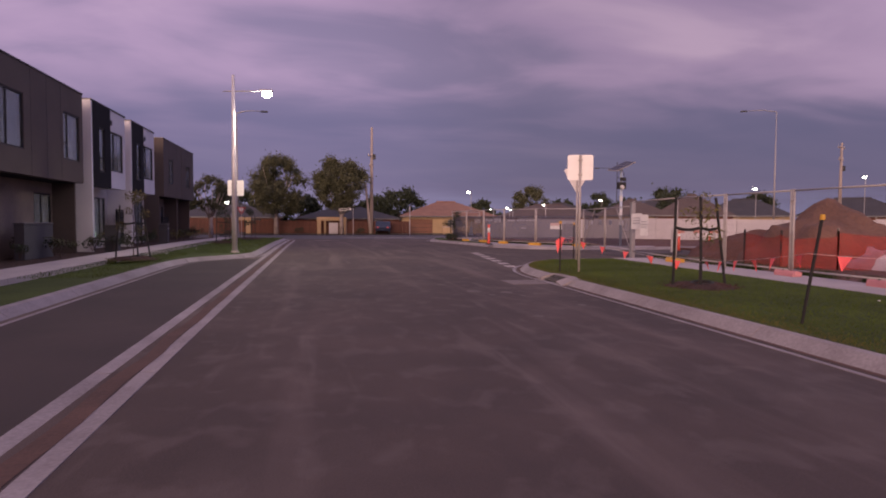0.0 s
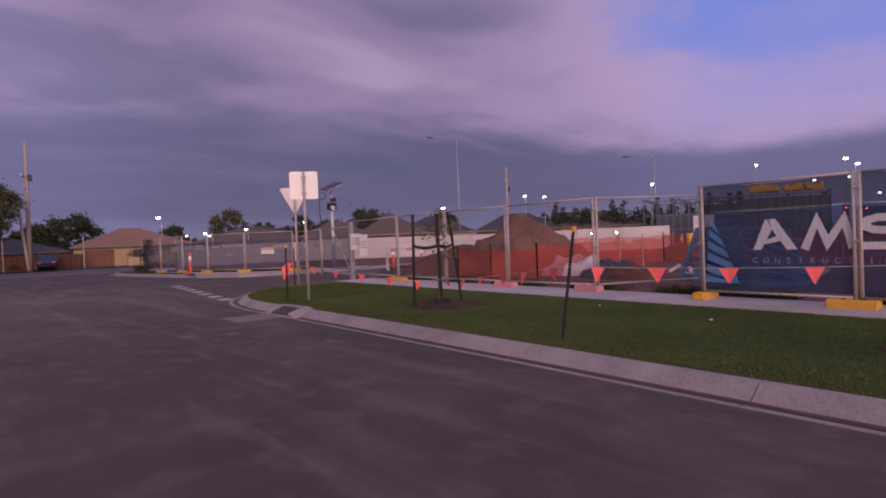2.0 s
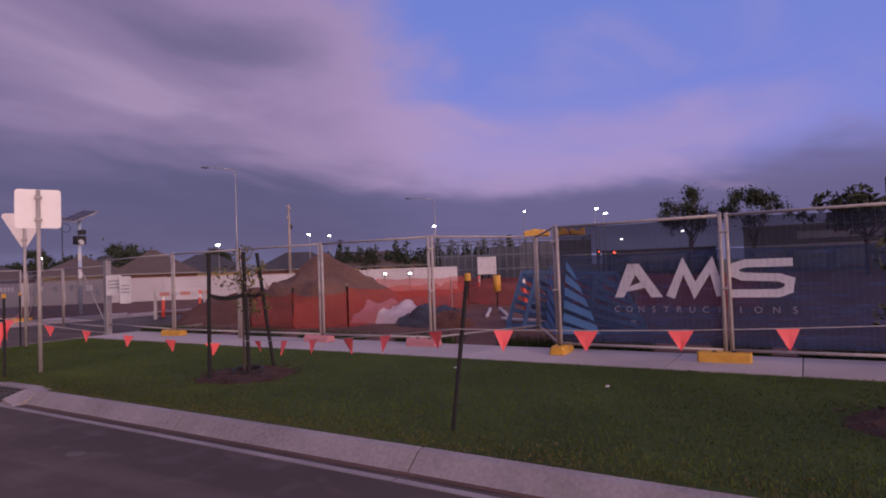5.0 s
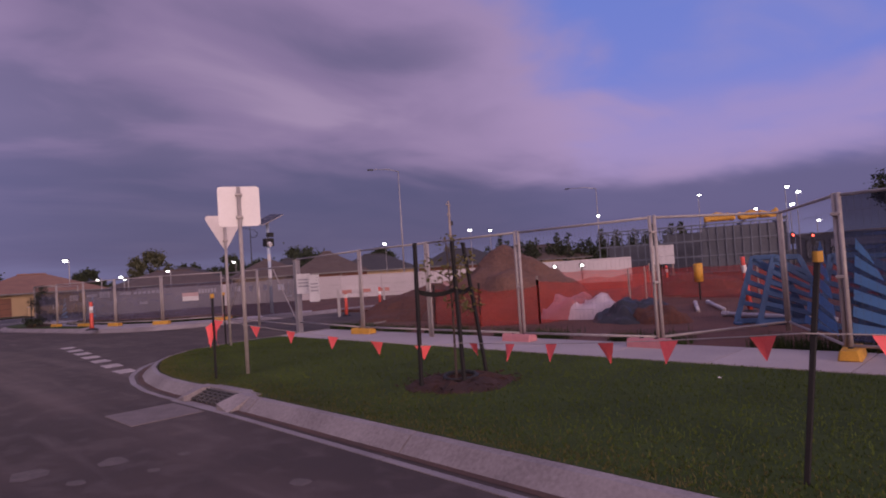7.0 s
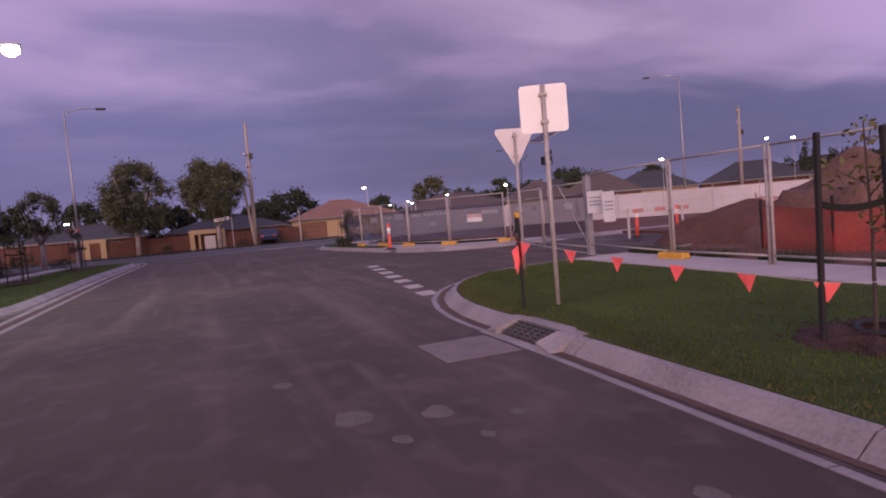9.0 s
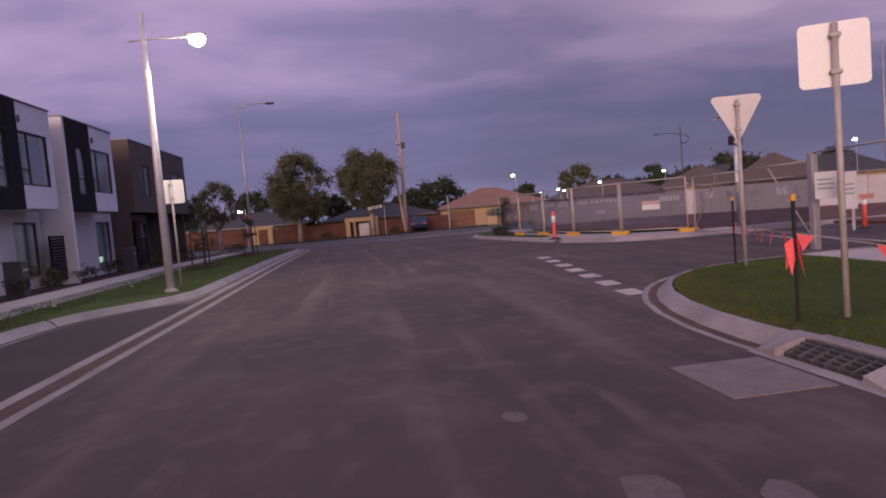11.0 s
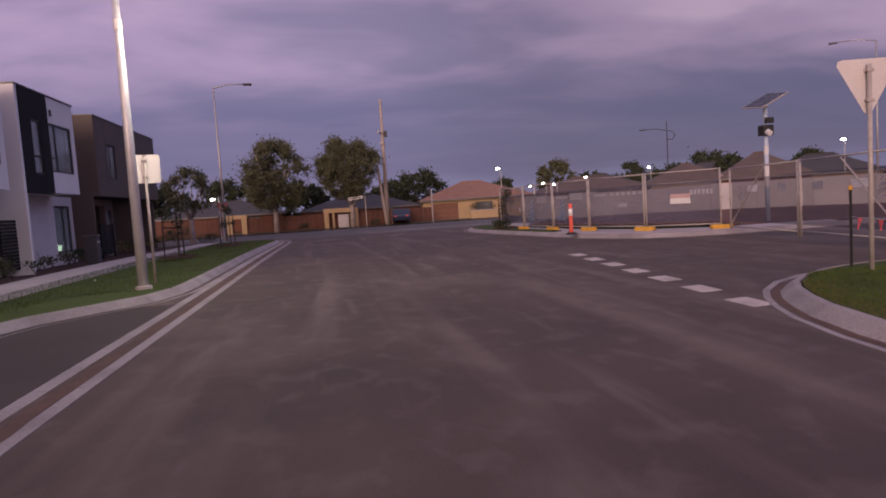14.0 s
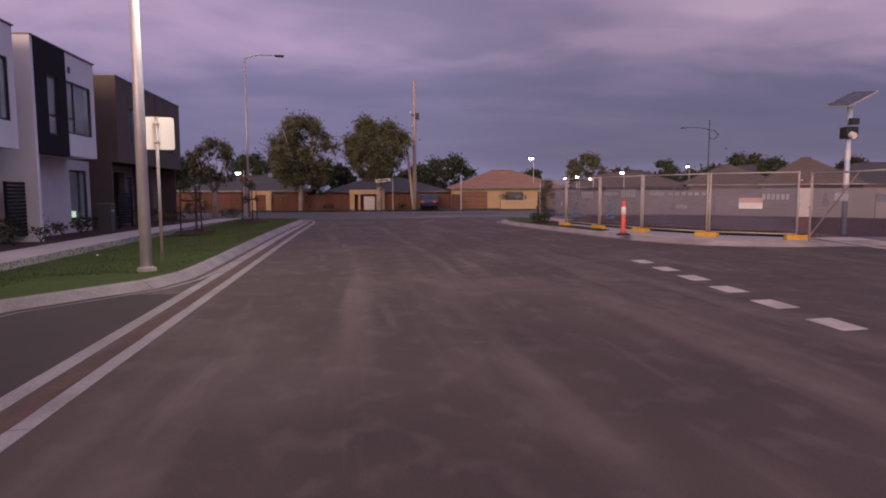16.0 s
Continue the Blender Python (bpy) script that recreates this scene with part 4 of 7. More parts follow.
# a folded ribbon
ribbon_band = band([(0.78, 1.405), (0.24, 1.405), (0.12, 1.37), (0.10, 1.28), (0.20, 1.235), (0.62, 1.215), (0.74, 1.17), (0.72, 1.06), (0.60, 1.015), (0.05, 1.015)], 0.105)
bn = banner(E_, F, 2, [(o, WHITENET) for o in ribbon_band], NAVYNET, 0.32, 2.05, "dark navy mesh banner with a folded white ribbon shape", 1)
lettering(bn, "IONS", 0.16, 0.78, 0.76 - 0.12, 0.125, 0.016, PALENET)
banner(SITE[7], SITE[8], 3, [(o, BLUENET) for o in striped_triangle(1.2, 1.9, 0.42, 1.6, 0.2)], NAVYNET, 0.32, 2.05, "dark navy mesh banner with a blue striped emblem", 1)
banner(SITE[8], SITE[9], 4, [], NAVYNET, 0.32, 2.05, "dark navy mesh banner on the site fence", 1)
banner(SITE[4], SITE[5], 5, [(o, BLUENET) for o in striped_triangle(0.9, 2.55, 0.35, 1.62, 0.75)], mat("navy_thin_cloth", (0.03, 0.04, 0.075), (0.02, 0.026, 0.05), 0.9, scale=1.5, fine=60, bump=0, alpha=0.35),
       0.34, 1.75, "thin navy mesh banner with a large blue emblem", 1, 0.16)

# the banners round the corner, paler
words = {0: [(0.25, 0.95, 1.2, 1.36)], 1: [(0.1, 1.5, 1.32, 1.42), (0.75, 1.15, 0.92, 1.04), (1.6, 2.2, 1.32, 1.42)],
         2: [(0.4, 1.2, 1.25, 1.5), (1.35, 2.2, 1.32, 1.42)], 3: [(0.5, 1.3, 1.2, 1.45)], 4: [(0.3, 0.5, 0.9, 1.1)]}
for i, (p, q) in enumerate(zip(NORTH, NORTH[1:])):
    pr = [(wide(a, b, c, d), PALENET) for a, b, c, d in [(a + k * (b - a) / 6, a + (k + 0.72) * (b - a) / 6, c, d) for a, b, c, d in words[i] for k in range(6)]]
    if i in (2, 3):
        pr += [(o, mat("dull_blue_print", (0.16, 0.24, 0.40), None, 0.9, bump=0, alpha=0.8)) for o in striped_triangle(1.5, 2.1, 0.5, 1.45, 0.3, 5)]
    banner(p, q, 7 + i, pr, GREYNET, 0.38, 1.62, "faded grey mesh banner with pale bars on the corner fence", -1, 0.02)
for i, (p, q) in enumerate((((6.3, 13.6), (5.7, 10.15)), ((5.05, 6.72), (5.68, 10.1)))):
    pr = [(wide(1.0, 1.55, 1.2, 1.38, 0.05), WHITENET), (wide(2.55, 2.95, 1.2, 1.38), PALENET)] + [(o, PALENET) for o in striped_triangle(0.45, 0.85, 1.0, 1.5, 0.5, 4)]
    banner(p, q, 15 + i, pr, mat("thin_grey_cloth", (0.085, 0.085, 0.14), (0.04, 0.042, 0.08), 0.9, scale=1.1, fine=9, streak=(0.4, 1, 2.2), bump=0, alpha=0.62), 0.35, 1.62, "faded thin mesh banner on a gate leaf", 1 - 2 * i, 0.03, 0.05)
# notices on the fence
for i, (x, y, z, wd, ht) in enumerate(((4.98, 6.15, 1.25, 0.42, 0.55), (4.87, 5.45, 1.12, 0.30, 0.72))):
    nt_ = thing("site_notice", x - 0.05, y, z, 300, "white notice sheet tied to the site fence", "notice", "notices")
    bm = plate(bmesh.new(), rounded(wd, ht, 0.02), 0.006)
    bmesh.ops.translate(bm, verts=bm.verts, vec=(0, -0.02, 0.1))
    sh = part("sheet", bm, STICKER, nt_)
    for k in range(3):
        part("text_bar", boxed(-wd * 0.35, wd * 0.35, -0.0235, -0.021, 0.02 + 0.09 * k, 0.05 + 0.09 * k), PALENET, sh)
wn = thing("warning_notice", 5.45, 14.82, 0.95, 138, "white and red warning notice on the corner fence", "notice", "notices")
part("sheet", boxed(-0.3, 0.3, 0.06, 0.065, 0.0, 0.22), STICKER, wn)
part("header", boxed(-0.3, 0.3, 0.064, 0.069, 0.17, 0.3), mat("faded_red", (0.50, 0.34, 0.35), None, 0.7, bump=0), wn)


# ---- stakes, flags and young trees ----
def stake(x, y, z, top, lean=(0, 0), cap=True, label="black timber stake with a yellow cap in the lawn"):
    t = thing("stake", x, y, z, 0, label, "stake", "flag line stakes")
    bm = boxed(-0.015, 0.015, -0.015, 0.015, -0.1, top - z, 0.004)
    sh = Matrix.Identity(4)
    sh[0][2], sh[1][2] = lean[0] / (top - z), lean[1] / (top - z)
    bmesh.ops.transform(bm, matrix=sh, verts=bm.verts)
    part("post", bm, BLACKTIMBER, t)
    if cap:
        part("cap", rodded([(lean[0], lean[1], top - z - 0.05), (lean[0], lean[1], top - z + 0.012)], [0.03, 0.027], 10), YELLOW, t, "yellow plastic cap")
    return t


stake(-0.52, -7.5, 0.12, 1.42, (0.13, -0.12))
stake(-0.455, 0.07, 0.12, 1.33)
stake(1.93, 4.72, 0.12, 1.28)
stake(-0.1, -14.6, 0.12, 1.35)


def flag_line(pts, step, seed):
    rng = random.Random(seed)
    t = thing("flag_line", 0, 0, 0, 0, "sagging string of bright pink warning flags between stakes", "bunting")
    path = []
    for a, b in zip(pts, pts[1:]):
        a, b = Vector(a), Vector(b)
        n = max(int((b - a).length / 0.25), 2)
        for k in range(n):
            u = k / n
            p = a.lerp(b, u)
            p.z -= 0.03 * (b - a).length ** 0.5 * 4 * u * (1 - u) * 0.5
            path.append(p)
    path.append(Vector(pts[-1]))
    part("string", rodded(path, 0.0035, 5), STRING, t)
    acc, nxt = 0.0, 0.35
    for a, b in zip(path, path[1:]):
        l = (b - a).length
        while acc + l > nxt:
            p = a.lerp(b, (nxt - acc) / l)
            d = (b - a).normalized()
            wd, hh, sw = rng.uniform(0.08, 0.098), rng.uniform(0.14, 0.172), rng.uniform(-0.05, 0.05)
            bow = rng.uniform(-0.008, 0.008)
            s = Vector((d.y, -d.x, 0)).normalized()
            vs, fs = [], []
            for j in range(4):
                v = j / 3
                ww = wd * (1 - v * 0.97)
                for k in (-1, 0, 1):
                    c = p + d * (ww * k) + s * (sw * v + bow * (1 - k * k) * (0.5 + v)) - Vector((0, 0, hh * v + 0.004))
                    vs.append(tuple(c))
            for j in range(3):
                for k in range(2):
                    i = j * 3 + k
                    fs.append((i, i + 1, i + 4, i + 3))
            raw("flag", vs, fs, FLAG, t)
            nxt += step * rng.uniform(0.93, 1.07)
        acc += l
    return t


flag_line([(1.92, 4.70, 0.85), (-0.455, 0.05, 0.97), (0.41, -3.36, 0.62), (0.75, -3.72, 0.62), (-0.48, -7.53, 0.97), (0.45, -10.83, 0.97), (-0.1, -14.6, 0.98)], 0.7, 5)
rb = thing("ribbon_knot", -0.455, 0.07, 0.85, 20, "bundle of pink warning flags knotted to a stake", "flag")
for k in range(4):
    a = radians(80 * k)
    raw("flag", [(0.02 * math.cos(a), 0.02 * math.sin(a), 0.08), (0.1 * math.cos(a) - 0.02, 0.1 * math.sin(a), 0.02), (0.09 * math.cos(a + 0.5), 0.09 * math.sin(a + 0.5), -0.2 - 0.04 * k), (0.02, 0.0, -0.05)],
        [(0, 1, 2, 3)], FLAG, rb)


def leaf_cloud(rng, centers, n, size, squash=0.8, soft=False):
    """Many small leaf faces scattered in lumps round the centres (x, y, z, r)."""
    vs, fs = [], []
    tot = sum(c[3] ** 2 for c in centers)
    for cx, cy, cz, r in centers:
        m = int(n * r * r / tot) + 1
        d = rng.normal(size=(m, 3))
        d /= np.linalg.norm(d, axis=1)[:, None]
        rad = r * rng.uniform(0.35, 1.0, m) ** 0.45
        if soft:
            # leaves thin out gradually away from the twig
            rad = r * np.abs(rng.normal(0.0, 0.75, m)) ** 0.8
        p = np.array([cx, cy, cz]) + d * rad[:, None] * np.array([1, 1, squash])
        a, b = rng.normal(size=(m, 3)), rng.normal(size=(m, 3))
        a /= np.linalg.norm(a, axis=1)[:, None]
        b -= a * (a * b).sum(1)[:, None]
        b /= np.linalg.norm(b, axis=1)[:, None]
        s = (size * rng.uniform(0.6, 1.4, m))[:, None]
        i = len(vs)
        quad = np.stack([p - a * s, p - b * s * 0.45, p + a * s, p + b * s * 0.45], 1)
        vs.extend(quad.reshape(-1, 3).tolist())
        fs.extend((np.arange(4 * m).reshape(-1, 4) + i).tolist())
    return vs, fs


def young_tree(x, y, z, h, seed, leaf, n=420, label="staked young street tree with thin foliage"):
    rng = np.random.default_rng(seed)
    t = thing("young_tree", x, y, z, 0, label, "tree", "young street trees")
    bm = bmesh.new()
    rod(bm, [(0, 0, -0.05), (0.02, 0.01, h * 0.5), (-0.02, 0.02, h)], [0.018, 0.014, 0.006], 6)
    cs = []
    for k in range(9):
        a, zz = rng.uniform(0, 6.28), h * rng.uniform(0.35, 0.95)
        l = rng.uniform(0.15, 0.38)
        e = (l * math.cos(a), l * math.sin(a), zz + l * 0.6)
        rod(bm, [(0, 0, zz), e], [0.007, 0.003], 5)
        cs.append((*e, rng.uniform(0.12, 0.22)))
    part("trunk", bm, BARKDARK, t)
    vs, fs = leaf_cloud(rng, cs, int(n * 1.7), 0.033, 1.0)
    raw("crown", vs, fs, leaf, t)
    return t


def tree_guard(x, y, z, stakes, top, seed, leaf=LEAFRUST, strap=1.12, tree_h=1.9, n=420, ring=True):
    g = thing("tree_guard", x, y, z, 0, "black timber stakes with rubber straps round a young tree", "tree guard", "tree guards")
    tops = []
    for sx, sy, lx, ly in stakes:
        bm = boxed(-0.02, 0.02, -0.02, 0.02, -0.1, top - z, 0.004)
        sh = Matrix.Identity(4)
        sh[0][2], sh[1][2] = lx / (top - z), ly / (top - z)
        bmesh.ops.transform(bm, matrix=Matrix.Translation((sx - x, sy - y, 0)) @ sh, verts=bm.verts)
        part("stake", bm, BLACKTIMBER, g)
        u = (strap) / (top - z)
        tops.append(Vector((sx - x + lx * u, sy - y + ly * u, strap)))
    for a, b in zip(tops, tops[1:]):
        bm = bmesh.new()
        prev = None
        for k in range(9):
            u = k / 8
            p = a.lerp(b, u)
            p.z -= 0.05 * 4 * u * (1 - u)
            cur = [bm.verts.new((p.x, p.y, p.z + d)) for d in (-0.028, 0.028)]
            if prev:
                bm.faces.new((prev[0], cur[0], cur[1], prev[1]))
            prev = cur
        bmesh.ops.solidify(bm, geom=bm.faces[:], thickness=0.006)
        part("strap", bm, BLACKRUB, g, "slack black rubber strap")
    young_tree(x + 0.02, y + 0.08, z, tree_h, seed, leaf, n)
    # mulch ring with chips
    rng = random.Random(seed)
    mm = thing("mulch_ring", x, y, z - 0.01, 0, "low ring of dark red-brown bark mulch", "mulch", "mulch rings")
    bm = bmesh.new()
    rings = []
    for j, (r, h) in enumerate(((0.72, -0.01), (0.6, 0.04), (0.38, 0.09), (0.2, 0.07))):
        rings.append([bm.verts.new((r * math.cos(2 * math.pi * k / 26) * rng.uniform(0.9, 1.08), r * math.sin(2 * math.pi * k / 26) * rng.uniform(0.9, 1.08), h * rng.uniform(0.6, 1.3))) for k in range(26)])
    for p, q in zip(rings, rings[1:]):
        for k in range(26):
            bm.faces.new((p[k], p[(k + 1) % 26], q[(k + 1) % 26], q[k]))
    bm.faces.new(rings[-1])
    part("mound", bm, MULCH, mm)
    bm = bmesh.new()
    for _ in range(120):
        a, r = rng.uniform(0, 6.28), rng.uniform(0.15, 0.75)
        box(bm, -0.03, 0.03, -0.008, 0.008, -0.004, 0.004, 0, Matrix.Translation((r * math.cos(a), r * math.sin(a), 0.09 - 0.1 * abs(r - 0.3))) @ Euler((rng.uniform(-0.5, 0.5), rng.uniform(-0.5, 0.5), rng.uniform(0, 6))).to_matrix().to_4x4())
    part("bark_mulch", bm, MULCH, mm)["kind"] = "stuff"
    if ring:
        wp = thing("watering_pipe", x + 0.04, y + 0.03, z, 0, "black corrugated watering pipe ring in the mulch", "pipe", "watering pipes")
        bm = bmesh.new()
        n_ = 28
        rod(bm, [(0.19 * math.cos(2 * math.pi * k / n_), 0.19 * math.sin(2 * math.pi * k / n_), 0.075 + 0.02 * math.sin(2 * math.pi * k / n_ + 1)) for k in range(n_ + 1)], [0.03 if k % 2 else 0.025 for k in range(n_ + 1)], 8)
        part("pipe", bm, BLACKRUB, wp)
    return g


tree_guard(0.88, -3.5, 0.12, [(0.40, -3.34, 0.03, 0.0), (0.75, -3.69, -0.01, 0.05), (1.45, -3.42, -0.16, 0.12)], 1.80, 11, n=170, tree_h=1.75)
tree_guard(1.0, -10.95, 0.12, [(0.45, -10.8, 0, 0.02), (1.3, -10.7, -0.1, 0), (1.2, -11.6, -0.05, 0.05)], 2.1, 12, LEAFGUM, n=170, tree_h=1.35)
tree_guard(-11.62, 6.35, 0.12, [(-12.05, 6.25, 0.12, 0.1), (-11.4, 6.18, -0.08, 0), (-11.15, 6.55, -0.22, 0.05)], 1.75, 13, LEAFRUST, n=420)
tree_guard(-10.9, 20.5, 0.11, [(-11.3, 20.4, 0.03, 0), (-10.6, 20.3, -0.03, 0), (-10.9, 20.9, 0, 0)], 1.7, 14, LEAFDARK, n=700, ring=False)
tree_guard(-10.4, 29.0, 0.06, [(-10.8, 28.9, 0.03, 0), (-10.1, 28.8, -0.03, 0), (-10.4, 29.4, 0, 0)], 1.6, 15, LEAFDARK, n=700, ring=False)
tree_guard(2.6, 24.6, 0.09, [(2.2, 24.4, 0.0, 0), (2.4, 24.0, 0.0, 0)], 1.45, 16, LEAFDARK, n=600, ring=False)


# ---- townhouses along the left side ----
def wall_x(bm, x, th, y0, y1, z0, z1, holes=()):
    """A wall facing +x at x, th thick, with openings (y0, y1, z0, z1) cut through."""
    ys = sorted({y0, y1, *[v for h in holes for v in h[:2]]})
    zs = sorted({z0, z1, *[v for h in holes for v in h[2:]]})
    solid = lambda i, j: 0 <= i < len(ys) - 1 and 0 <= j < len(zs) - 1 and not any(
        h[0] <= ys[i] and ys[i + 1] <= h[1] and h[2] <= zs[j] and zs[j + 1] <= h[3] for h in holes)
    cache = {}

    def v(i, j, s):
        if (i, j, s) not in cache:
            cache[(i, j, s)] = bm.verts.new((x - s * th, ys[i], zs[j]))
        return cache[(i, j, s)]
    for i in range(len(ys) - 1):
        for j in range(len(zs) - 1):
            if not solid(i, j):
                continue
            bm.faces.new((v(i, j, 0), v(i + 1, j, 0), v(i + 1, j + 1, 0), v(i, j + 1, 0)))
            bm.faces.new((v(i, j, 1), v(i, j + 1, 1), v(i + 1, j + 1, 1), v(i + 1, j, 1)))
            for di, dj, a, b in ((-1, 0, (i, j + 1), (i, j)), (1, 0, (i + 1, j), (i + 1, j + 1)), (0, -1, (i, j), (i + 1, j)), (0, 1, (i + 1, j + 1), (i, j + 1))):
                if not solid(i + di, j + dj):
                    bm.faces.new((v(*a, 0), v(*a, 1), v(*b, 1), v(*b, 0)))
    return bm


def window_x(house, x, y0, y1, z0, z1, mullion=(), transom=None, curtain=0.5, lit=False):
    """A window in a wall facing +x: frame, panes and a dim room behind."""
    f = 0.055
    bm = bmesh.new()
    for a in ((y0, y1, z0, z0 + f), (y0, y1, z1 - f, z1), (y0, y0 + f, z0 + f, z1 - f), (y1 - f, y1, z0 + f, z1 - f)):
        box(bm, x - 0.11, x - 0.02, *a)
    for mpos in mullion:
        box(bm, x - 0.10, x - 0.03, mpos - 0.025, mpos + 0.025, z0 + f, z1 - f)
    if transom:
        ya, yb, zt = transom
        box(bm, x - 0.10, x - 0.03, ya, yb, zt - 0.025, zt + 0.025)
    w = part("window", bm, FRAMEDARK, house, "dark aluminium framed window")
    cuts = [y0 + f, *mullion, y1 - f]
    for a, b in zip(cuts, cuts[1:]):
        pn = part("pane", boxed(x - 0.072, x - 0.064, a + 0.026, b - 0.026, z0 + f, z1 - f), GLASS, w)
        pn.visible_shadow = False
    part("room", boxed(x - 0.92, x - 0.86, y0 - 0.1, y1 + 0.1, z0 - 0.1, z1 + 0.1), ROOMWALL, w)
    if curtain:
        n, vs, fs = 26, [], []
        ya, yb = (y0 + (y1 - y0) * (1 - curtain), y1 - 0.02)
        for k in range(n + 1):
            yy = ya + (yb - ya) * k / n
            xx = x - 0.24 + 0.025 * math.sin(k * 1.7)
            vs += [(xx, yy, z0 + 0.02), (xx, yy, z1 - 0.02)]
        fs = [(2 * k, 2 * k + 2, 2 * k + 3, 2 * k + 1) for k in range(n)]
        raw("curtain", vs, fs, CURTAIN, w, "pale pleated curtain")
    if lit:
        # glowing box added to stand for the light inside the room
        part("lit_shelf", boxed(x - 0.7, x - 0.4, y0 + 0.25, y1 - 0.1, z0 + 0.08, z0 + 0.32), mat("room_glow", (0.5, 0.6, 0.5), None, 0.8, bump=0, emit=(0.62, 0.9, 0.66), power=1.3), w, "greenish glowing box standing for a lit room")
    return w


UP0, UP1, FX, LX = 2.72, 6.18, -15.1, -16.2


def cap(house, y0, y1, x=FX, z=UP1):
    bm = bmesh.new()
    box(bm, x - 0.2, x + 0.03, y0 - 0.03, y1 + 0.03, z, z + 0.05, 0.008)
    box(bm, x - 9, x - 0.2, y0 - 0.03, y0 + 0.17, z, z + 0.05, 0.008)
    part("parapet_capping", bm, CAPPING, house, "grey metal capping")
    part("roof", boxed(x - 9.5, x - 0.2, y0 + 0.1, y1, z - 0.25, z - 0.15), CAPPING, house)


def brown_house(y0, y1, up_windows, low_windows, porch=None, label=""):
    h = thing("townhouse", 0, 0, 0, 0, label, "house", "row of townhouses")
    part("upper_wall", wall_x(bmesh.new(), FX, 0.3, y0, y1, UP0, UP1, [w[:4] for w in up_windows]), BROWNCLAD, h, "dark brown clad upper storey")
    for yy in (y0 - 0.0, y1 - 0.12):
        part("side_wall", boxed(FX - 9.5, FX - 0.3, yy, yy + 0.12, -0.2, UP1), BROWNCLAD, h)
    part("soffit", boxed(LX, FX - 0.3, y0 + 0.12, y1 - 0.12, UP0 - 0.02, UP0 + 0.08), DARKCLAD, h)
    part("lower_wall", wall_x(bmesh.new(), LX, 0.25, y0 + 0.12, y1 - 0.12, -0.2, UP0 - 0.02, [w[:4] for w in low_windows] + ([porch] if porch else [])), BROWNBRICK, h, "brown brick ground floor")
    cap(h, y0, y1)
    for k in range(1, int((y1 - y0) / 1.2)):
        part("cladding_joint", boxed(FX, FX + 0.004, y0 + 1.2 * k - 0.006, y0 + 1.2 * k + 0.006, UP0, UP1), FRAMEDARK, h) if not any(w[0] - 0.05 < y0 + 1.2 * k < w[1] + 0.05 for w in up_windows) else None
    for w in up_windows:
        window_x(h, FX, *w[:4], *w[4:])
    for w in low_windows:
        window_x(h, LX, *w[:4], *w[4:])
    if porch:
        part("porch_back", boxed(LX - 1.4, LX - 1.3, porch[0], porch[1], -0.2, porch[3]), DARKCLAD, h)
        d = part("door", boxed(LX - 1.3, LX - 1.25, porch[0] + 0.2, porch[0] + 1.1, 0.1, 2.15, 0.01), mat("dark_door", (0.05, 0.04, 0.038), None, 0.5, bump=0.05), h, "dark front door")
        part("door_handle", rodded([(LX - 1.24, porch[0] + 1.0, 0.95), (LX - 1.2, porch[0] + 1.0, 0.95), (LX - 1.2, porch[0] + 1.0, 1.25)], 0.012, 6), GALV, d)
    return h


def white_house(y0, ym, y1, ye, label):
    """Blade wall at y0, dark panel to ym, white panel to y1, ground floor wall on to ye."""
    h = thing("townhouse", 0, 0, 0, 0, label, "house", "row of townhouses")
    part("blade_wall", boxed(FX - 9, FX, y0 - 0.15, y0, -0.2, UP1, 0.01), WHITEWALL, h, "white rendered blade wall")
    wd = (y0 + 0.72, y0 + 1.40, 3.32, 5.2)
    part("dark_panel", wall_x(bmesh.new(), FX + 0.03, 0.3, y0, ym, UP0 - 0.04, UP1, [wd]), DARKCLAD, h, "charcoal clad upper panel")
    wl = (ym + 0.06, y1 - 0.32, 3.48, 5.25)
    part("white_panel", wall_x(bmesh.new(), FX - 0.02, 0.28, ym, y1, UP0, UP1, [wl]), WHITEWALL, h, "white rendered upper wall")
    window_x(h, FX + 0.03, *wd, (), (wd[0] + 0.05, wd[1] - 0.05, 3.95), 0.0)
    window_x(h, FX - 0.02, *wl, (wl[0] + 0.62,), (wl[0] + 0.05, wl[0] + 0.6, 4.0), 0.45)
    lw = (ye - 1.75 - 0.2, ye - 0.45, 0.42, 2.34)
    part("lower_wall", wall_x(bmesh.new(), LX, 0.25, y0, ye - 0.15, -0.2, UP0, [lw]), GREYBRICK, h, "pale grey brick ground floor")
    window_x(h, LX, *lw, (lw[0] + 0.85,), None, 0.35, True)
    part("soffit", boxed(LX, FX - 0.3, y0, y1, UP0, UP0 + 0.1), WHITEWALL, h)
    part("end_wall", boxed(FX - 9, FX - 0.3, y1 - 0.12, y1, UP0, UP1), WHITEWALL, h)
    part("wall_lamp", boxed(FX - 0.02, FX + 0.05, y0 + 2.3, y0 + 2.38, 5.5, 5.72, 0.01), CAPPING, h)
    cap(h, y0 - 0.15, y1)
    return h


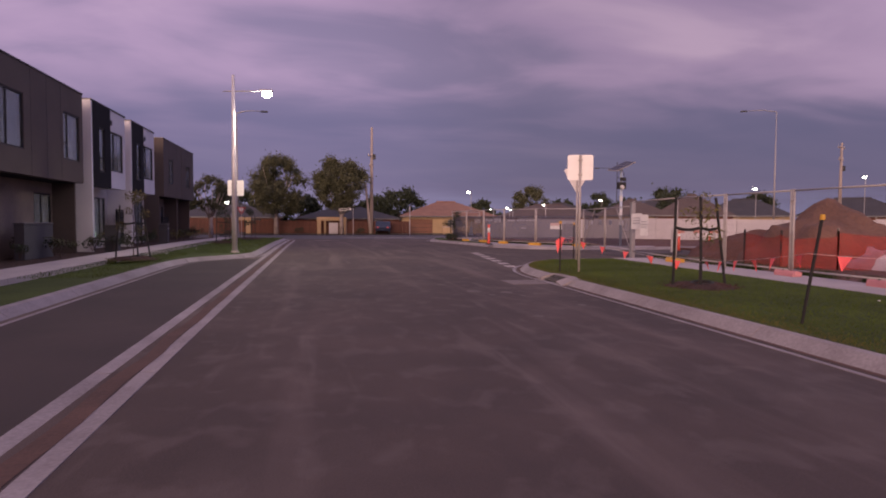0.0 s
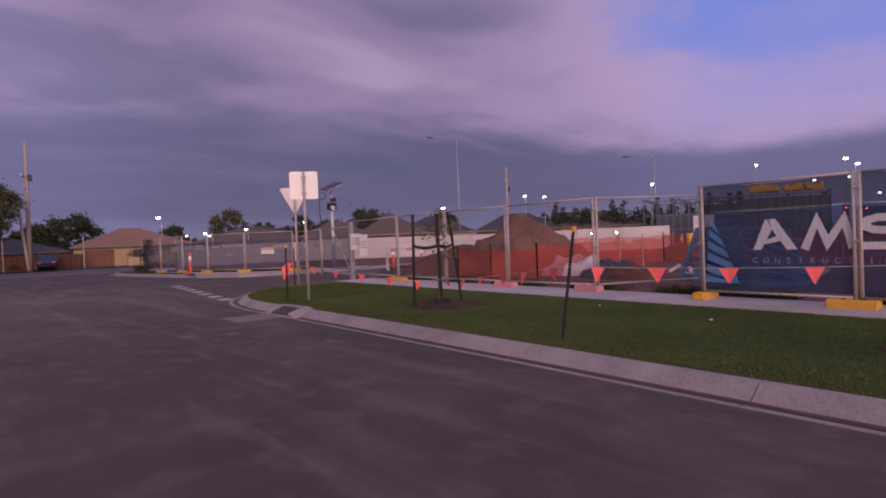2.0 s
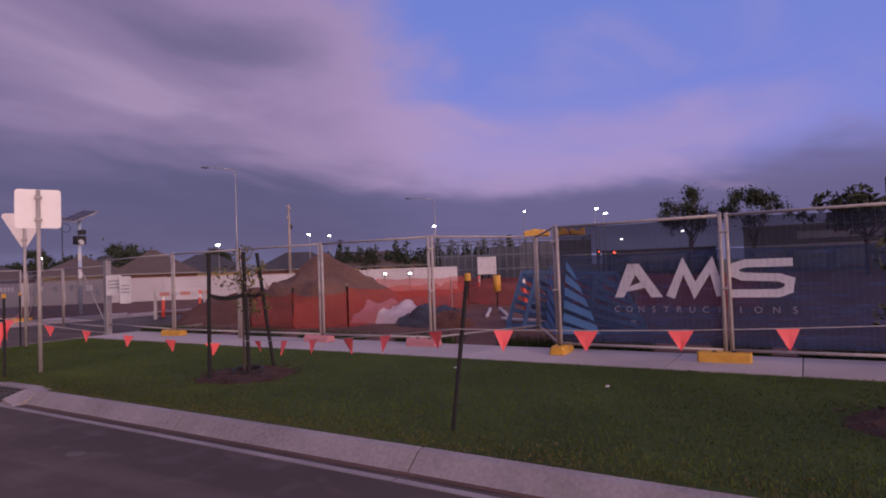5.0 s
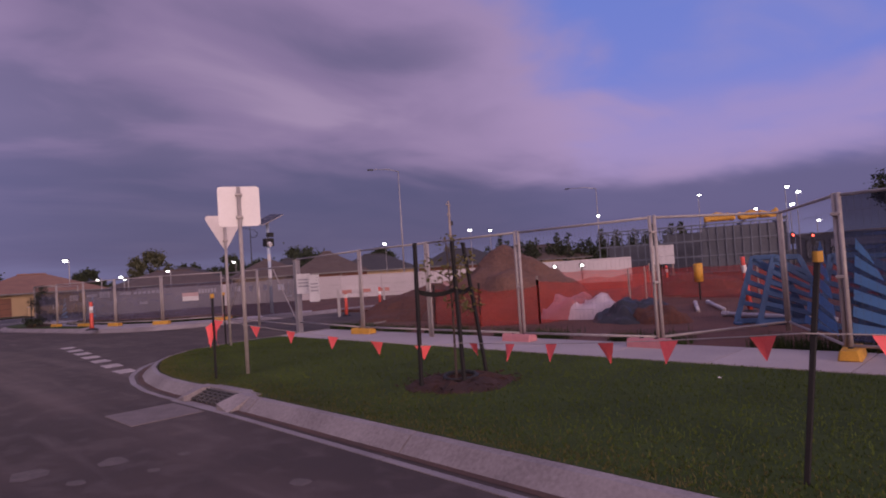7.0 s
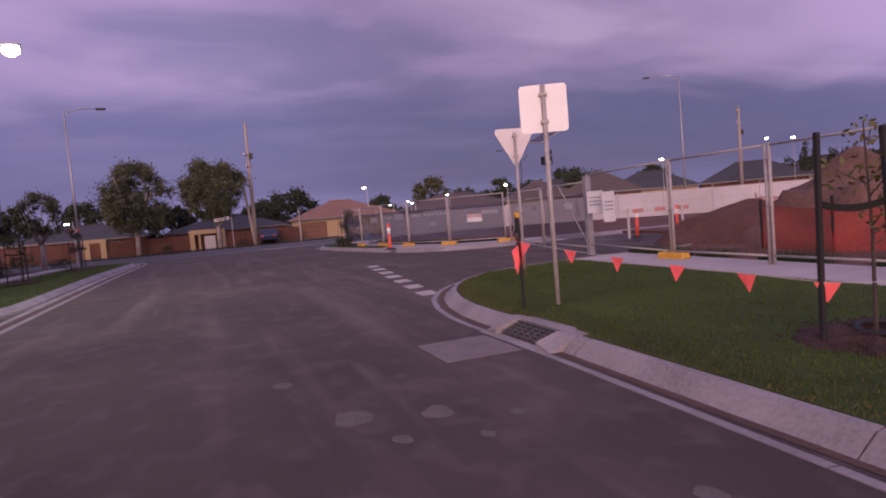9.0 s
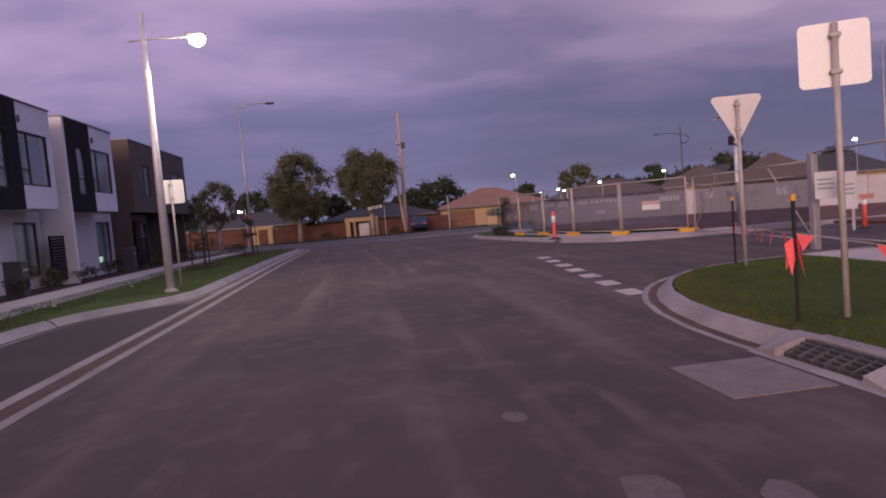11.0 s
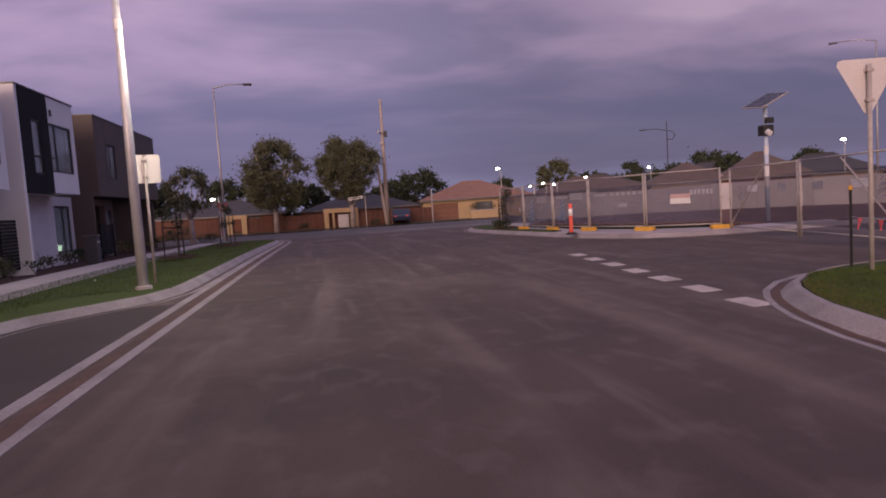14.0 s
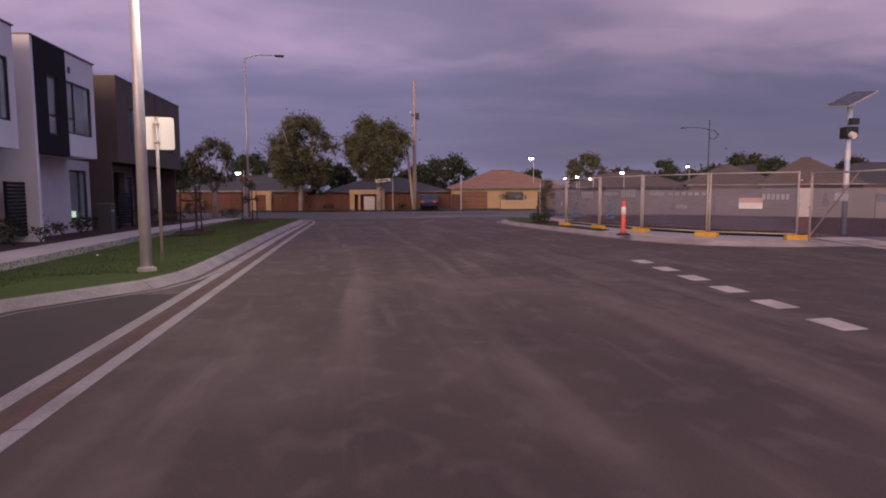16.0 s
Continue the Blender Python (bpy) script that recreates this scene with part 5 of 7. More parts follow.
brown_house(3.6, 12.9, [(11.0, 12.55, 3.5, 5.25, (11.45,), (11.05, 11.45, 4.1), 0.3), (6.4, 7.9, 3.5, 5.25, (6.85,), None, 0.4)],
            [(11.2, 12.7, 0.8, 2.3, (11.9,), None, 0.3)], (5.2, 7.0, -0.2, 2.4), "two-storey townhouse in dark brown cladding and brick")
white_house(14.0, 16.17, 18.42, 19.4, "two-storey white and charcoal townhouse with a blade wall")
white_house(19.5, 21.55, 23.9, 26.0, "two-storey white and charcoal townhouse with a blade wall")
brown_house(26.0, 31.0, [(27.4, 28.5, 3.5, 5.1, (27.8,), None, 0.4)], [(30.0, 30.6, 0.6, 2.2, (), None, 0.0)], (28.3, 29.7, -0.2, 2.4), "two-storey townhouse in dark brown cladding")
brown_house(31.1, 35.2, [(32.6, 33.8, 3.5, 5.1, (33.1,), None, 0.4)], [(32.4, 33.4, 0.6, 2.2, (), None, 0.3)], None, "two-storey townhouse in dark brown cladding at the row's end")
brown_house(-6.0, 3.5, [(-1.0, 1.0, 3.5, 5.25, (-0.2,), None, 0.3)], [(0.4, 2.2, 0.8, 2.3, (1.3,), None, 0.3)], None, "two-storey townhouse in dark brown cladding")
white_house(-11.0, -9.0, -6.9, -6.1, "two-storey white and charcoal townhouse with a blade wall")


def shrub(x, y, z, r, h, seed, leaf, n=130, name="shrub", label="small dark garden shrub in mulch"):
    rng = np.random.default_rng(seed)
    t = thing(name, x, y, z, 0, label, "shrub", "garden shrubs")
    bm = bmesh.new()
    cs = []
    for k in range(5):
        a = rng.uniform(0, 6.28)
        e = (r * 0.6 * math.cos(a), r * 0.6 * math.sin(a), h * rng.uniform(0.5, 0.9))
        rod(bm, [(0, 0, -0.03), e], [0.012, 0.005], 5)
        cs.append((*e, r * rng.uniform(0.45, 0.7)))
    part("stems", bm, BARKDARK, t)
    vs, fs = leaf_cloud(rng, cs, n, 0.05)
    raw("leaves", vs, fs, leaf, t)
    return t


rs = random.Random(4)
y = 6.0
k = 0
while y < 36:
    shrub(rs.uniform(-16.2, -14.0), y, 0.12 + gz(y), rs.uniform(0.2, 0.42), rs.uniform(0.35, 0.75), 100 + k, rs.choice((LEAFDARK, LEAFDARK, LEAFGUM, LEAFRUST)))
    y += rs.uniform(0.5, 1.1)
    k += 1
for x, y, w_, d_, h_, lab in ((-14.3, 13.6, 0.5, 0.35, 1.0, "dark grey letterbox pillar beside the footpath"), (-15.4, 9.2, 0.3, 2.2, 1.1, "dark grey low garden wall"), (-15.5, 18.9, 0.3, 1.2, 1.7, "dark slatted side screen"),
                              (-14.3, 22.3, 0.45, 0.35, 1.0, "dark grey letterbox pillar beside the footpath"), (-15.3, 27.0, 0.3, 1.6, 1.4, "dark slatted side screen")):
    scr = "screen" in lab
    t = thing("garden_screen" if scr else ("garden_wall" if "wall" in lab else "letterbox"), x, y, 0.1, 0, lab, "screen" if scr else ("wall" if "wall" in lab else "letterbox"))
    if scr:
        n_ = int(h_ / 0.11)
        for s in (-1, 1):
            part("post", boxed(-0.04, 0.04, s * d_ / 2 - 0.03, s * d_ / 2 + 0.03, -0.1, h_), DARKCLAD, t)
        for j in range(n_):
            part("slat", boxed(-0.02, 0.02, -d_ / 2, d_ / 2, 0.06 + 0.11 * j, 0.15 + 0.11 * j), DARKCLAD, t)
    else:
        part("body", boxed(-w_ / 2, w_ / 2, -d_ / 2, d_ / 2, -0.1, h_ - 0.05, 0.01), mat("charcoal_render", (0.07, 0.068, 0.075), None, 0.8, bump=0.15), t)
        part("coping", boxed(-w_ / 2 - 0.02, w_ / 2 + 0.02, -d_ / 2 - 0.02, d_ / 2 + 0.02, h_ - 0.05, h_, 0.01), CAPPING, t)
        if "letterbox" in lab:
            part("slot", boxed(w_ / 2, w_ / 2 + 0.012, -0.12, 0.12, h_ - 0.3, h_ - 0.24), GALV, t)


# ---- building site ----
def heap(name, x, y, z, rx, ry, h, seed, material, label, category, lumpy=0.0, n=40):
    bm = bmesh.new()
    rings = []
    for j in range(15):
        u = j / 14
        row = []
        for k in range(n):
            a = 2 * math.pi * k / n
            hh = h * ((1 - u) * (1 - 0.12 * (1 - u) ** 4) if not lumpy else 1 - u ** 2.2)
            p = Vector((rx * u * math.cos(a), ry * u * math.sin(a), 0))
            d = noise.fractal((p.x * (0.9 + 2.2 * lumpy) + seed, p.y * (0.9 + 2.2 * lumpy), seed), 0.8, 2.0, 5)
            row.append(bm.verts.new((p.x * (1 + 0.1 * d), p.y * (1 + 0.1 * d), max(hh + (0.2 + 0.55 * lumpy) * h * d * (0.3 + u) * (1 - u ** 4), 0) - (0.06 if j == 14 else 0))))
        rings.append(row)
    for p, q in zip(rings, rings[1:]):
        for k in range(n):
            try:
                bm.faces.new((p[k], q[k], q[(k + 1) % n], p[(k + 1) % n]))
            except ValueError:
                pass
    bmesh.ops.remove_doubles(bm, verts=bm.verts[:], dist=0.002)
    return tagged(part(name, bm, material, None, "", True), label, category)


def place_heap(x, y, z, *a, **k):
    ob = heap(a[0], 0, 0, 0, *a[1:], **k)
    ob.matrix_world = pose(x, y, z)
    return ob


place_heap(9.8, 3.0, 0.05, "soil_mound", 2.6, 2.75, 2.35, 3.3, CLAY, "conical heap of brown clay soil on the site", "soil heap")
place_heap(9.3, 5.6, 0.05, "soil_mound", 2.5, 2.2, 1.15, 12.3, SOIL, "low heap of dark soil beside the clay heap", "soil heap")
place_heap(13.0, 7.2, 0.05, "soil_mound", 2.6, 2.0, 0.7, 8.3, SOIL, "low heap of dark soil by the site gate", "soil heap")
place_heap(18.5, 1.0, 0.05, "soil_mound", 3.5, 2.6, 0.9, 5.3, CLAY, "low heap of brown clay soil on the site", "soil heap")
place_heap(9.0, -0.1, 0.08, "bag_mound", 0.9, 1.35, 0.5, 6.1, BAGWHITE, "crumpled heap of white sand bags", "bags", lumpy=0.8, n=36)
place_heap(8.3, -1.9, 0.08, "plastic_sheet", 0.9, 1.0, 0.42, 2.1, BLACKPLASTIC, "crumpled black plastic sheet on the soil", "sheeting", lumpy=0.8, n=36)
place_heap(8.0, -2.6, 0.08, "debris_mound", 0.5, 0.7, 0.35, 9.1, SOIL, "small heap of rubble", "rubble", lumpy=0.8, n=36)


def barrier_net(pts, z0, h, seed):
    t = thing("barrier_fence", 0, 0, 0, 0, "sagging red plastic barrier mesh on thin posts", "barrier fence", "barrier mesh")
    for x, y in pts:
        part("post", boxed(x - 0.02, x + 0.02, y - 0.02, y + 0.02, z0 - 0.1, z0 + h + 0.12), BLACKTIMBER if seed % 2 else POLEWOOD, t)
    for i, (p, q) in enumerate(zip(pts, pts[1:])):
        nx, nz = 14, 5
        vs, fs = [], []
        for j in range(nz + 1):
            for k in range(nx + 1):
                u, v = k / nx, j / nz
                x, y = p[0] + (q[0] - p[0]) * u, p[1] + (q[1] - p[1]) * u
                d = 0.09 * noise.noise((x * 1.3, y * 1.3 + seed, v * 2))
                vs.append((x + d, y + d * 0.4, z0 + h * v - 0.16 * v * 4 * u * (1 - u) * (0.5 + noise.noise((x, y, 1.5)))))
        for j in range(nz):
            for k in range(nx):
                a = j * (nx + 1) + k
                fs.append((a, a + 1, a + nx + 2, a + nx + 1))
        raw("mesh", vs, fs, REDNET, t)
    return t


barrier_net([(6.75, 2.9), (6.6, 1.2), (7.3, 0.0)], 0.08, 0.92, 1)
barrier_net([(7.3, 0.0), (10.5, -0.6), (13.0, 0.2), (15.5, 0.9)], 0.08, 1.0, 2)
barrier_net([(15.5, 0.9), (14.8, -2.4), (14.6, -5.5), (14.4, -9.0)], 0.08, 1.05, 4)
barrier_net([(11.8, 7.6), (16.0, 9.0), (20.0, 8.0), (24, 5.5)], 0.08, 1.0, 6)


def site_bollard(x, y, z, h, lean=0.0, label="orange plastic site bollard on bare soil"):
    t = thing("site_bollard", x, y, z, 0, label, "bollard", "site bollards")
    part("base", rodded([(0, 0, 0), (0, 0, 0.05)], [0.18, 0.12], 8), BLACKRUB, t)
    part("post", rodded([(0, 0, 0.03), (lean * 0.5, 0, h / 2), (lean, 0, h)], [0.06, 0.055, 0.045], 10), ORANGE, t, "", True)
    part("reflective_band", rodded([(lean * 0.72, 0, h * 0.72), (lean * 0.86, 0, h * 0.86)], [0.056, 0.054], 10), REFLECT, t)
    return t


for x, y, h, l in ((9.5, 8.5, 0.95, 0), (8.6, 9.3, 0.9, 0.02), (10.4, -3.6, 1.25, -0.25), (22.0, 10.0, 1.0, 0.1), (20.5, 3.0, 1.0, 0)):
    site_bollard(x, y, 0.085, h, l)
FADED = mat("faded_orange", (0.50, 0.22, 0.19), (0.42, 0.2, 0.18), 0.8, bump=0.05)
bb = thing("barrier_board", 9.0, 8.9, 0.085, -40, "faded orange and white barrier board on trestles", "barrier")
for s in (-0.8, 0.8):
    part("leg", boxed(s - 0.03, s + 0.03, -0.25, -0.2, 0, 0.95), POLEGREY, bb)
    part("leg", boxed(s - 0.03, s + 0.03, 0.2, 0.25, 0, 0.95), POLEGREY, bb)
    part("cross_bar", boxed(s - 0.03, s + 0.03, -0.25, 0.25, 0.45, 0.5), POLEGREY, bb)
for k in range(6):
    part("board_stripe", boxed(-1.0 + k / 3, -1.0 + (k + 1) / 3, -0.02, 0.02, 0.80, 0.92), FADED if k % 2 else HOARD, bb)
yb = thing("yellow_marker", 14.25, -0.9, 0.085, 0, "bright yellow tube marker on a steel picket", "marker")
part("picket", boxed(-0.02, 0.02, -0.02, 0.02, -0.1, 0.75), BLACKTIMBER, yb)
part("tube", rodded([(0, 0, 0.55), (0, 0, 1.1)], 0.13, 12), YELLOW, yb, "", True)
for k, (x, y, rz) in enumerate(((11.5, -2.4, 30), (11.3, -2.0, 24), (8.8, -4.6, 70), (10.0, -6.5, 12))):
    pp = thing("plastic_pipe", x, y, 0.13, rz, "white plastic pipe lying on the soil", "pipe", "loose pipes")
    part("pipe", rodded([(-1.2, 0, 0), (1.2, 0, 0.02)], 0.05, 10), HOARD, pp, "", True)
    part("socket", rodded([(1.1, 0, 0.02), (1.25, 0, 0.02)], 0.062, 10), HOARD, pp)

# solar camera mast inside the gate
sm = thing("solar_camera_mast", 9.6, 16.2, 0.1, 0, "solar-powered site camera mast on a pale blue pole", "camera mast")
part("pole", rodded([(0, 0, -0.1), (0, 0, 4.05)], 0.075, 12), mat("pale_blue_pole", (0.45, 0.52, 0.66), (0.36, 0.43, 0.57), 0.5, 0.1, bump=0.03), sm, "", True)
tilt = Matrix.Translation((0, 0, 4.15)) @ Euler((radians(8), radians(-24), radians(8))).to_matrix().to_4x4()
pnl = part("solar_panel", boxed(-0.62, 0.62, -0.42, 0.42, -0.02, 0.02, 0.005, tilt), GALV, sm)
for i in range(2):
    for j in range(4):
        part("cell", boxed(-0.59 + 0.3 * j, -0.31 + 0.3 * j, -0.39 + 0.4 * i, -0.01 + 0.4 * i, 0.021, 0.025, 0, tilt), SOLAR, pnl)
part("bracket", rodded([(0, 0, 3.9), (0.12, 0, 4.1)], 0.03, 6), GALV, sm)
cb = part("camera_box", boxed(-0.2, 0.2, -0.16, 0.16, 2.95, 3.3, 0.02), BLACKRUB, sm)
part("camera_lens", rodded([(-0.05, -0.16, 3.05), (-0.06, -0.3, 3.0)], [0.11, 0.09], 12), STICKER, cb, "white dome camera")
part("floodlight", boxed(-0.16, 0.16, -0.22, -0.14, 3.36, 3.55, 0.01), BLACKRUB, sm)
part("label_band", rodded([(0, 0, 2.3), (0, 0, 2.6)], 0.079, 12), STICKER, sm)
part("label_band", rodded([(0, 0, 1.2), (0, 0, 1.9)], 0.079, 12), STICKER, sm)

# white hoarding behind the site
hw = tagged(new("hoarding"), "long white hoarding wall behind the building site", "hoarding")
HP = [(10.5, 47), (14, 40), (20.5, 31), (26, 23.8), (31, 17.5), (35, 12.2)]
for p, q in zip(HP, HP[1:]):
    L = math.hypot(q[0] - p[0], q[1] - p[1])
    n_ = max(int(L / 2.4), 1)
    for k in range(n_):
        a, b = k / n_, (k + 1) / n_
        ax, ay = p[0] + (q[0] - p[0]) * a, p[1] + (q[1] - p[1]) * a
        ang = math.atan2(q[1] - p[1], q[0] - p[0])
        part("panel", boxed(0, L / n_ - 0.03, -0.04, 0.04, -0.5, 1.56 + 0.05 * math.sin(ax * 3.1), 0, Matrix.Translation((ax, ay, 0)) @ Matrix.Rotation(ang, 4, "Z")), HOARD, hw)
        part("post", boxed(-0.04, 0.04, 0.04, 0.14, -0.5, 1.7, 0, Matrix.Translation((ax, ay, 0)) @ Matrix.Rotation(ang, 4, "Z")), POLEWOOD, hw)

# half-built steel frame
fr = thing("steel_frame_building", 43.2, 11.6, 0.0, -66.5, "half-built house frame of blue-grey steel studs", "building frame")
Lf, Wf, Hf = 13.6, 7.0, 3.7
for yy in (0, Wf):
    for k in range(24):
        x = -Lf / 2 + Lf * k / 23
        part("stud", boxed(x - 0.035, x + 0.035, yy - 0.04, yy + 0.04, -0.1, Hf), STEELBLUE, fr)
    for z in (0.05, 1.3, 2.5, Hf):
        part("rail", boxed(-Lf / 2, Lf / 2, yy - 0.05, yy + 0.05, z - 0.05, z + 0.05), STEELBLUE, fr)
for k in range(6):
    x = -Lf / 2 + Lf * k / 5
    part("roof_beam", boxed(x - 0.06, x + 0.06, 0, Wf, Hf + 0.02, Hf + 0.22), STEELBLUE, fr)
part("wrap_panel", boxed(1.0, Lf / 2, 0.06, 0.1, 0.05, 3.5), WRAP, fr, "grey-blue wall wrap")
part("wrap_panel", boxed(-Lf / 2, -3.0, Wf - 0.1, Wf - 0.06, 0.05, 2.6), WRAP, fr, "grey-blue wall wrap")
part("back_wall", boxed(-2.0, Lf / 2, Wf - 0.1, Wf - 0.06, 0.05, 3.4), WRAP, fr)
for x, z, l in ((2.2, 3.95, 2.2), (4.2, 4.0, 1.4), (5.6, 4.1, 1.3)):
    yl = thing("yellow_sheet", 43.2 + x * math.cos(radians(-66.5)) + 0.3, 11.6 + x * math.sin(radians(-66.5)), Hf + 0.22, -66.5, "yellow insulation bale lying on roof beams", "insulation", "insulation bales")
    bm = boxed(-l / 2, l / 2, -0.4, 0.6, 0, 0.5, 0.12)
    bmesh.ops.subdivide_edges(bm, edges=bm.edges[:], cuts=4, use_grid_fill=True)
    for v in bm.verts:
        v.co += Vector((0, 0, 1)) * (0.3 * noise.noise((v.co.x * 1.6 + x, v.co.y * 2, x)) if v.co.z > 0.1 else 0.0)
    part("bale", bm, YELLOW, yl)
ws = thing("site_board", 39.3, 11.9, 0.0, -70, "white site sign board on two posts", "sign board")
part("board", boxed(-0.75, 0.75, -0.03, 0.03, 0.9, 2.3), STICKER, ws)
for s in (-0.6, 0.6):
    part("post", boxed(s - 0.05, s + 0.05, 0.03, 0.12, -0.1, 2.3), POLEWOOD, ws)

# blue plastic barriers stacked behind the fence corner
bmat = mat("blue_plastic", (0.055, 0.13, 0.27), (0.035, 0.09, 0.2), 0.6, scale=3, fine=25, bump=0.1, vary=0.12)


def blue_barrier(x, y, rz, lean):
    t = thing("plastic_barrier", x, y, 0.085, rz, "blue slatted plastic barrier leaning in a stack", "barrier", "stacked blue barriers")
    m = Matrix.Rotation(radians(lean), 4, "X")
    foot, head, tall = 0.6, 0.2, 1.3

    def bar(p, q, wide):
        p, q = Vector((p[0], 0, p[1])), Vector((q[0], 0, q[1]))
        turn = Matrix.Translation(p) @ (q - p).to_track_quat("Z", "Y").to_matrix().to_4x4()
        return boxed(-0.02, 0.02, -wide, wide, 0, (q - p).length, 0.008, m @ turn)
    for k in (-1, 1):
        part("side_frame", bar((k * foot, 0), (k * head, tall), 0.05), bmat, t)
    for z in (0.06, tall - 0.03):
        w = foot + (head - foot) * z / tall
        part("cross_frame", bar((-w, z), (w, z), 0.05), bmat, t)
    for k in range(6):
        # slats rise steeply between the two sloping sides
        z0, z1 = 0.1 + 0.17 * k, min(0.42 + 0.2 * k, tall - 0.05)
        part("slat", bar((-(foot + (head - foot) * z0 / tall), z0), (foot + (head - foot) * z1 / tall, z1), 0.045), bmat, t)
    for k in (-1, 1):
        part("foot", boxed(k * 0.55 - 0.06, k * 0.55 + 0.06, -0.2, 0.2, 0, 0.05, 0.01), bmat, t)
    return t


BLUE_AT = ((8.0, -4.75), (7.85, -5.2), (7.3, -6.3), (7.0, -6.9))
for k, (x, y) in enumerate(BLUE_AT):
    blue_barrier(x + 0.02, y, 112 + 5 * k, 14 + 3 * k)


# ---- trees and houses across the main road and beyond ----
def tree(x, y, z, h, w, seed, bark, leaf, trunk=0.35, n=2600, name="tree", label="", fork=0.4, lumps=22, size=0.2, gap=0.5, r0=0.2, group="", lr=(0.11, 0.19)):
    """Tapered trunk that forks into limbs, with leaf lumps at the limb ends."""
    rng = np.random.default_rng(seed)
    t = thing(name, x, y, z, 0, label, "tree", group)
    bm = bmesh.new()
    top = Vector((rng.uniform(-0.03, 0.03) * h, rng.uniform(-0.02, 0.02) * h, h * fork))
    rod(bm, [(0, 0, -0.3), (top.x * 0.3, top.y * 0.4, h * fork * 0.5), top], [r0 * 1.25, r0, r0 * 0.8], 9)
    cs = []
    nl = 6
    for k in range(nl):
        a = 2 * math.pi * k / nl + rng.uniform(-0.4, 0.4)
        rr = w * 0.5 * rng.uniform(0.35, 0.75)
        end = Vector((top.x + rr * math.cos(a), top.y + rr * math.sin(a), h * rng.uniform(trunk + 0.25, 0.86)))
        mid = top.lerp(end, 0.5) + Vector((0, 0, -0.03 * h))
        rod(bm, [top, mid, end], [r0 * 0.55, r0 * 0.35, r0 * 0.12], 6)
        for j in range(2):
            e2 = mid.lerp(end, 0.4) + Vector((rng.normal() * w * 0.16, rng.normal() * w * 0.16, rng.uniform(0.02, 0.16) * h))
            rod(bm, [mid, e2], [r0 * 0.25, r0 * 0.07], 5)
            cs.append((*e2, w * rng.uniform(0.1, 0.17)))
        cs.append((*end, w * rng.uniform(0.13, 0.2)))
    part("trunk", bm, bark, t, "", True)
    while len(cs) < lumps:
        u, a = rng.uniform(0, 1), rng.uniform(0, 6.28)
        zz = h * (trunk + (0.97 - trunk) * u)
        prof = math.sin(math.pi * min(max(0.16 + 0.8 * u, 0), 1)) ** 0.7
        rr = w * 0.5 * prof * rng.uniform(gap, 0.9)
        cs.append((rr * math.cos(a) + top.x, rr * math.sin(a) + top.y, zz, w * rng.uniform(*lr)))
    vs, fs = leaf_cloud(rng, cs, n, size, 0.75)
    raw("crown", vs, fs, leaf, t)
    return t


F0 = -0.25


def gum_tree(x, y, z, h, w, seed, bark, leaf, base=0.3, clumps=120, n=15000, size=0.13, r0=0.2, clump=(0.07, 0.115), label="", group="", lean=0.0, fork=0.45, ragged=0.34, name="tree"):
    """Trunk that splits low into rising limbs, under an uneven oval crown of many small leaf clumps."""
    rng = np.random.default_rng(seed)
    t = thing(name, x, y, z, 0, label, "tree", group)
    bm = bmesh.new()
    top = Vector((lean * h * 0.4, 0, h * fork))
    rod(bm, [(0, 0, -0.3), (top.x * 0.3, 0.05, h * fork * 0.5), top], [r0 * 1.3, r0, r0 * 0.8], 9)
    limbs = []
    for k in range(7):
        a = 2 * math.pi * k / 7 + rng.uniform(-0.4, 0.4)
        start = Vector((top.x * 0.7, 0, h * fork * rng.uniform(0.6, 1.0)))
        start.x = top.x * start.z / (h * fork)
        end = Vector((top.x + w * 0.33 * math.cos(a), w * 0.33 * math.sin(a), h * rng.uniform(base + 0.25, 0.88)))
        mid = start.lerp(end, 0.5) + Vector((0, 0, -0.04 * h))
        rod(bm, [start, mid, end], [r0 * 0.5, r0 * 0.32, r0 * 0.1], 6)
        limbs.append((mid, end))
    part("trunk", bm, bark, t, "", True)
    cs = []
    while len(cs) < clumps:
        u, a = rng.uniform(0, 1), rng.uniform(0, 6.283)
        swell = (math.sin(math.pi * min(u * 0.78 + 0.16, 1.0)) ** 0.75)
        edge = 1.0 + ragged * noise.noise((math.cos(a) * 1.3 + seed, math.sin(a) * 1.3, u * 2.6))
        rr = w * 0.5 * swell * edge * rng.uniform(0.25, 1.0) ** 0.5
        p = Vector((top.x + lean * h * u * 0.3 + rr * math.cos(a), rr * math.sin(a), h * (base + (0.95 - base) * u)))
        if noise.noise((p.x * 0.55 + seed, p.y * 0.55, p.z * 0.55)) < -0.36:
            continue
        cs.append((p.x, p.y, p.z, w * rng.uniform(*clump)))
    vs, fs = leaf_cloud(rng, cs, n, size, 0.9, True)
    raw("crown", vs, fs, leaf, t)
    return t


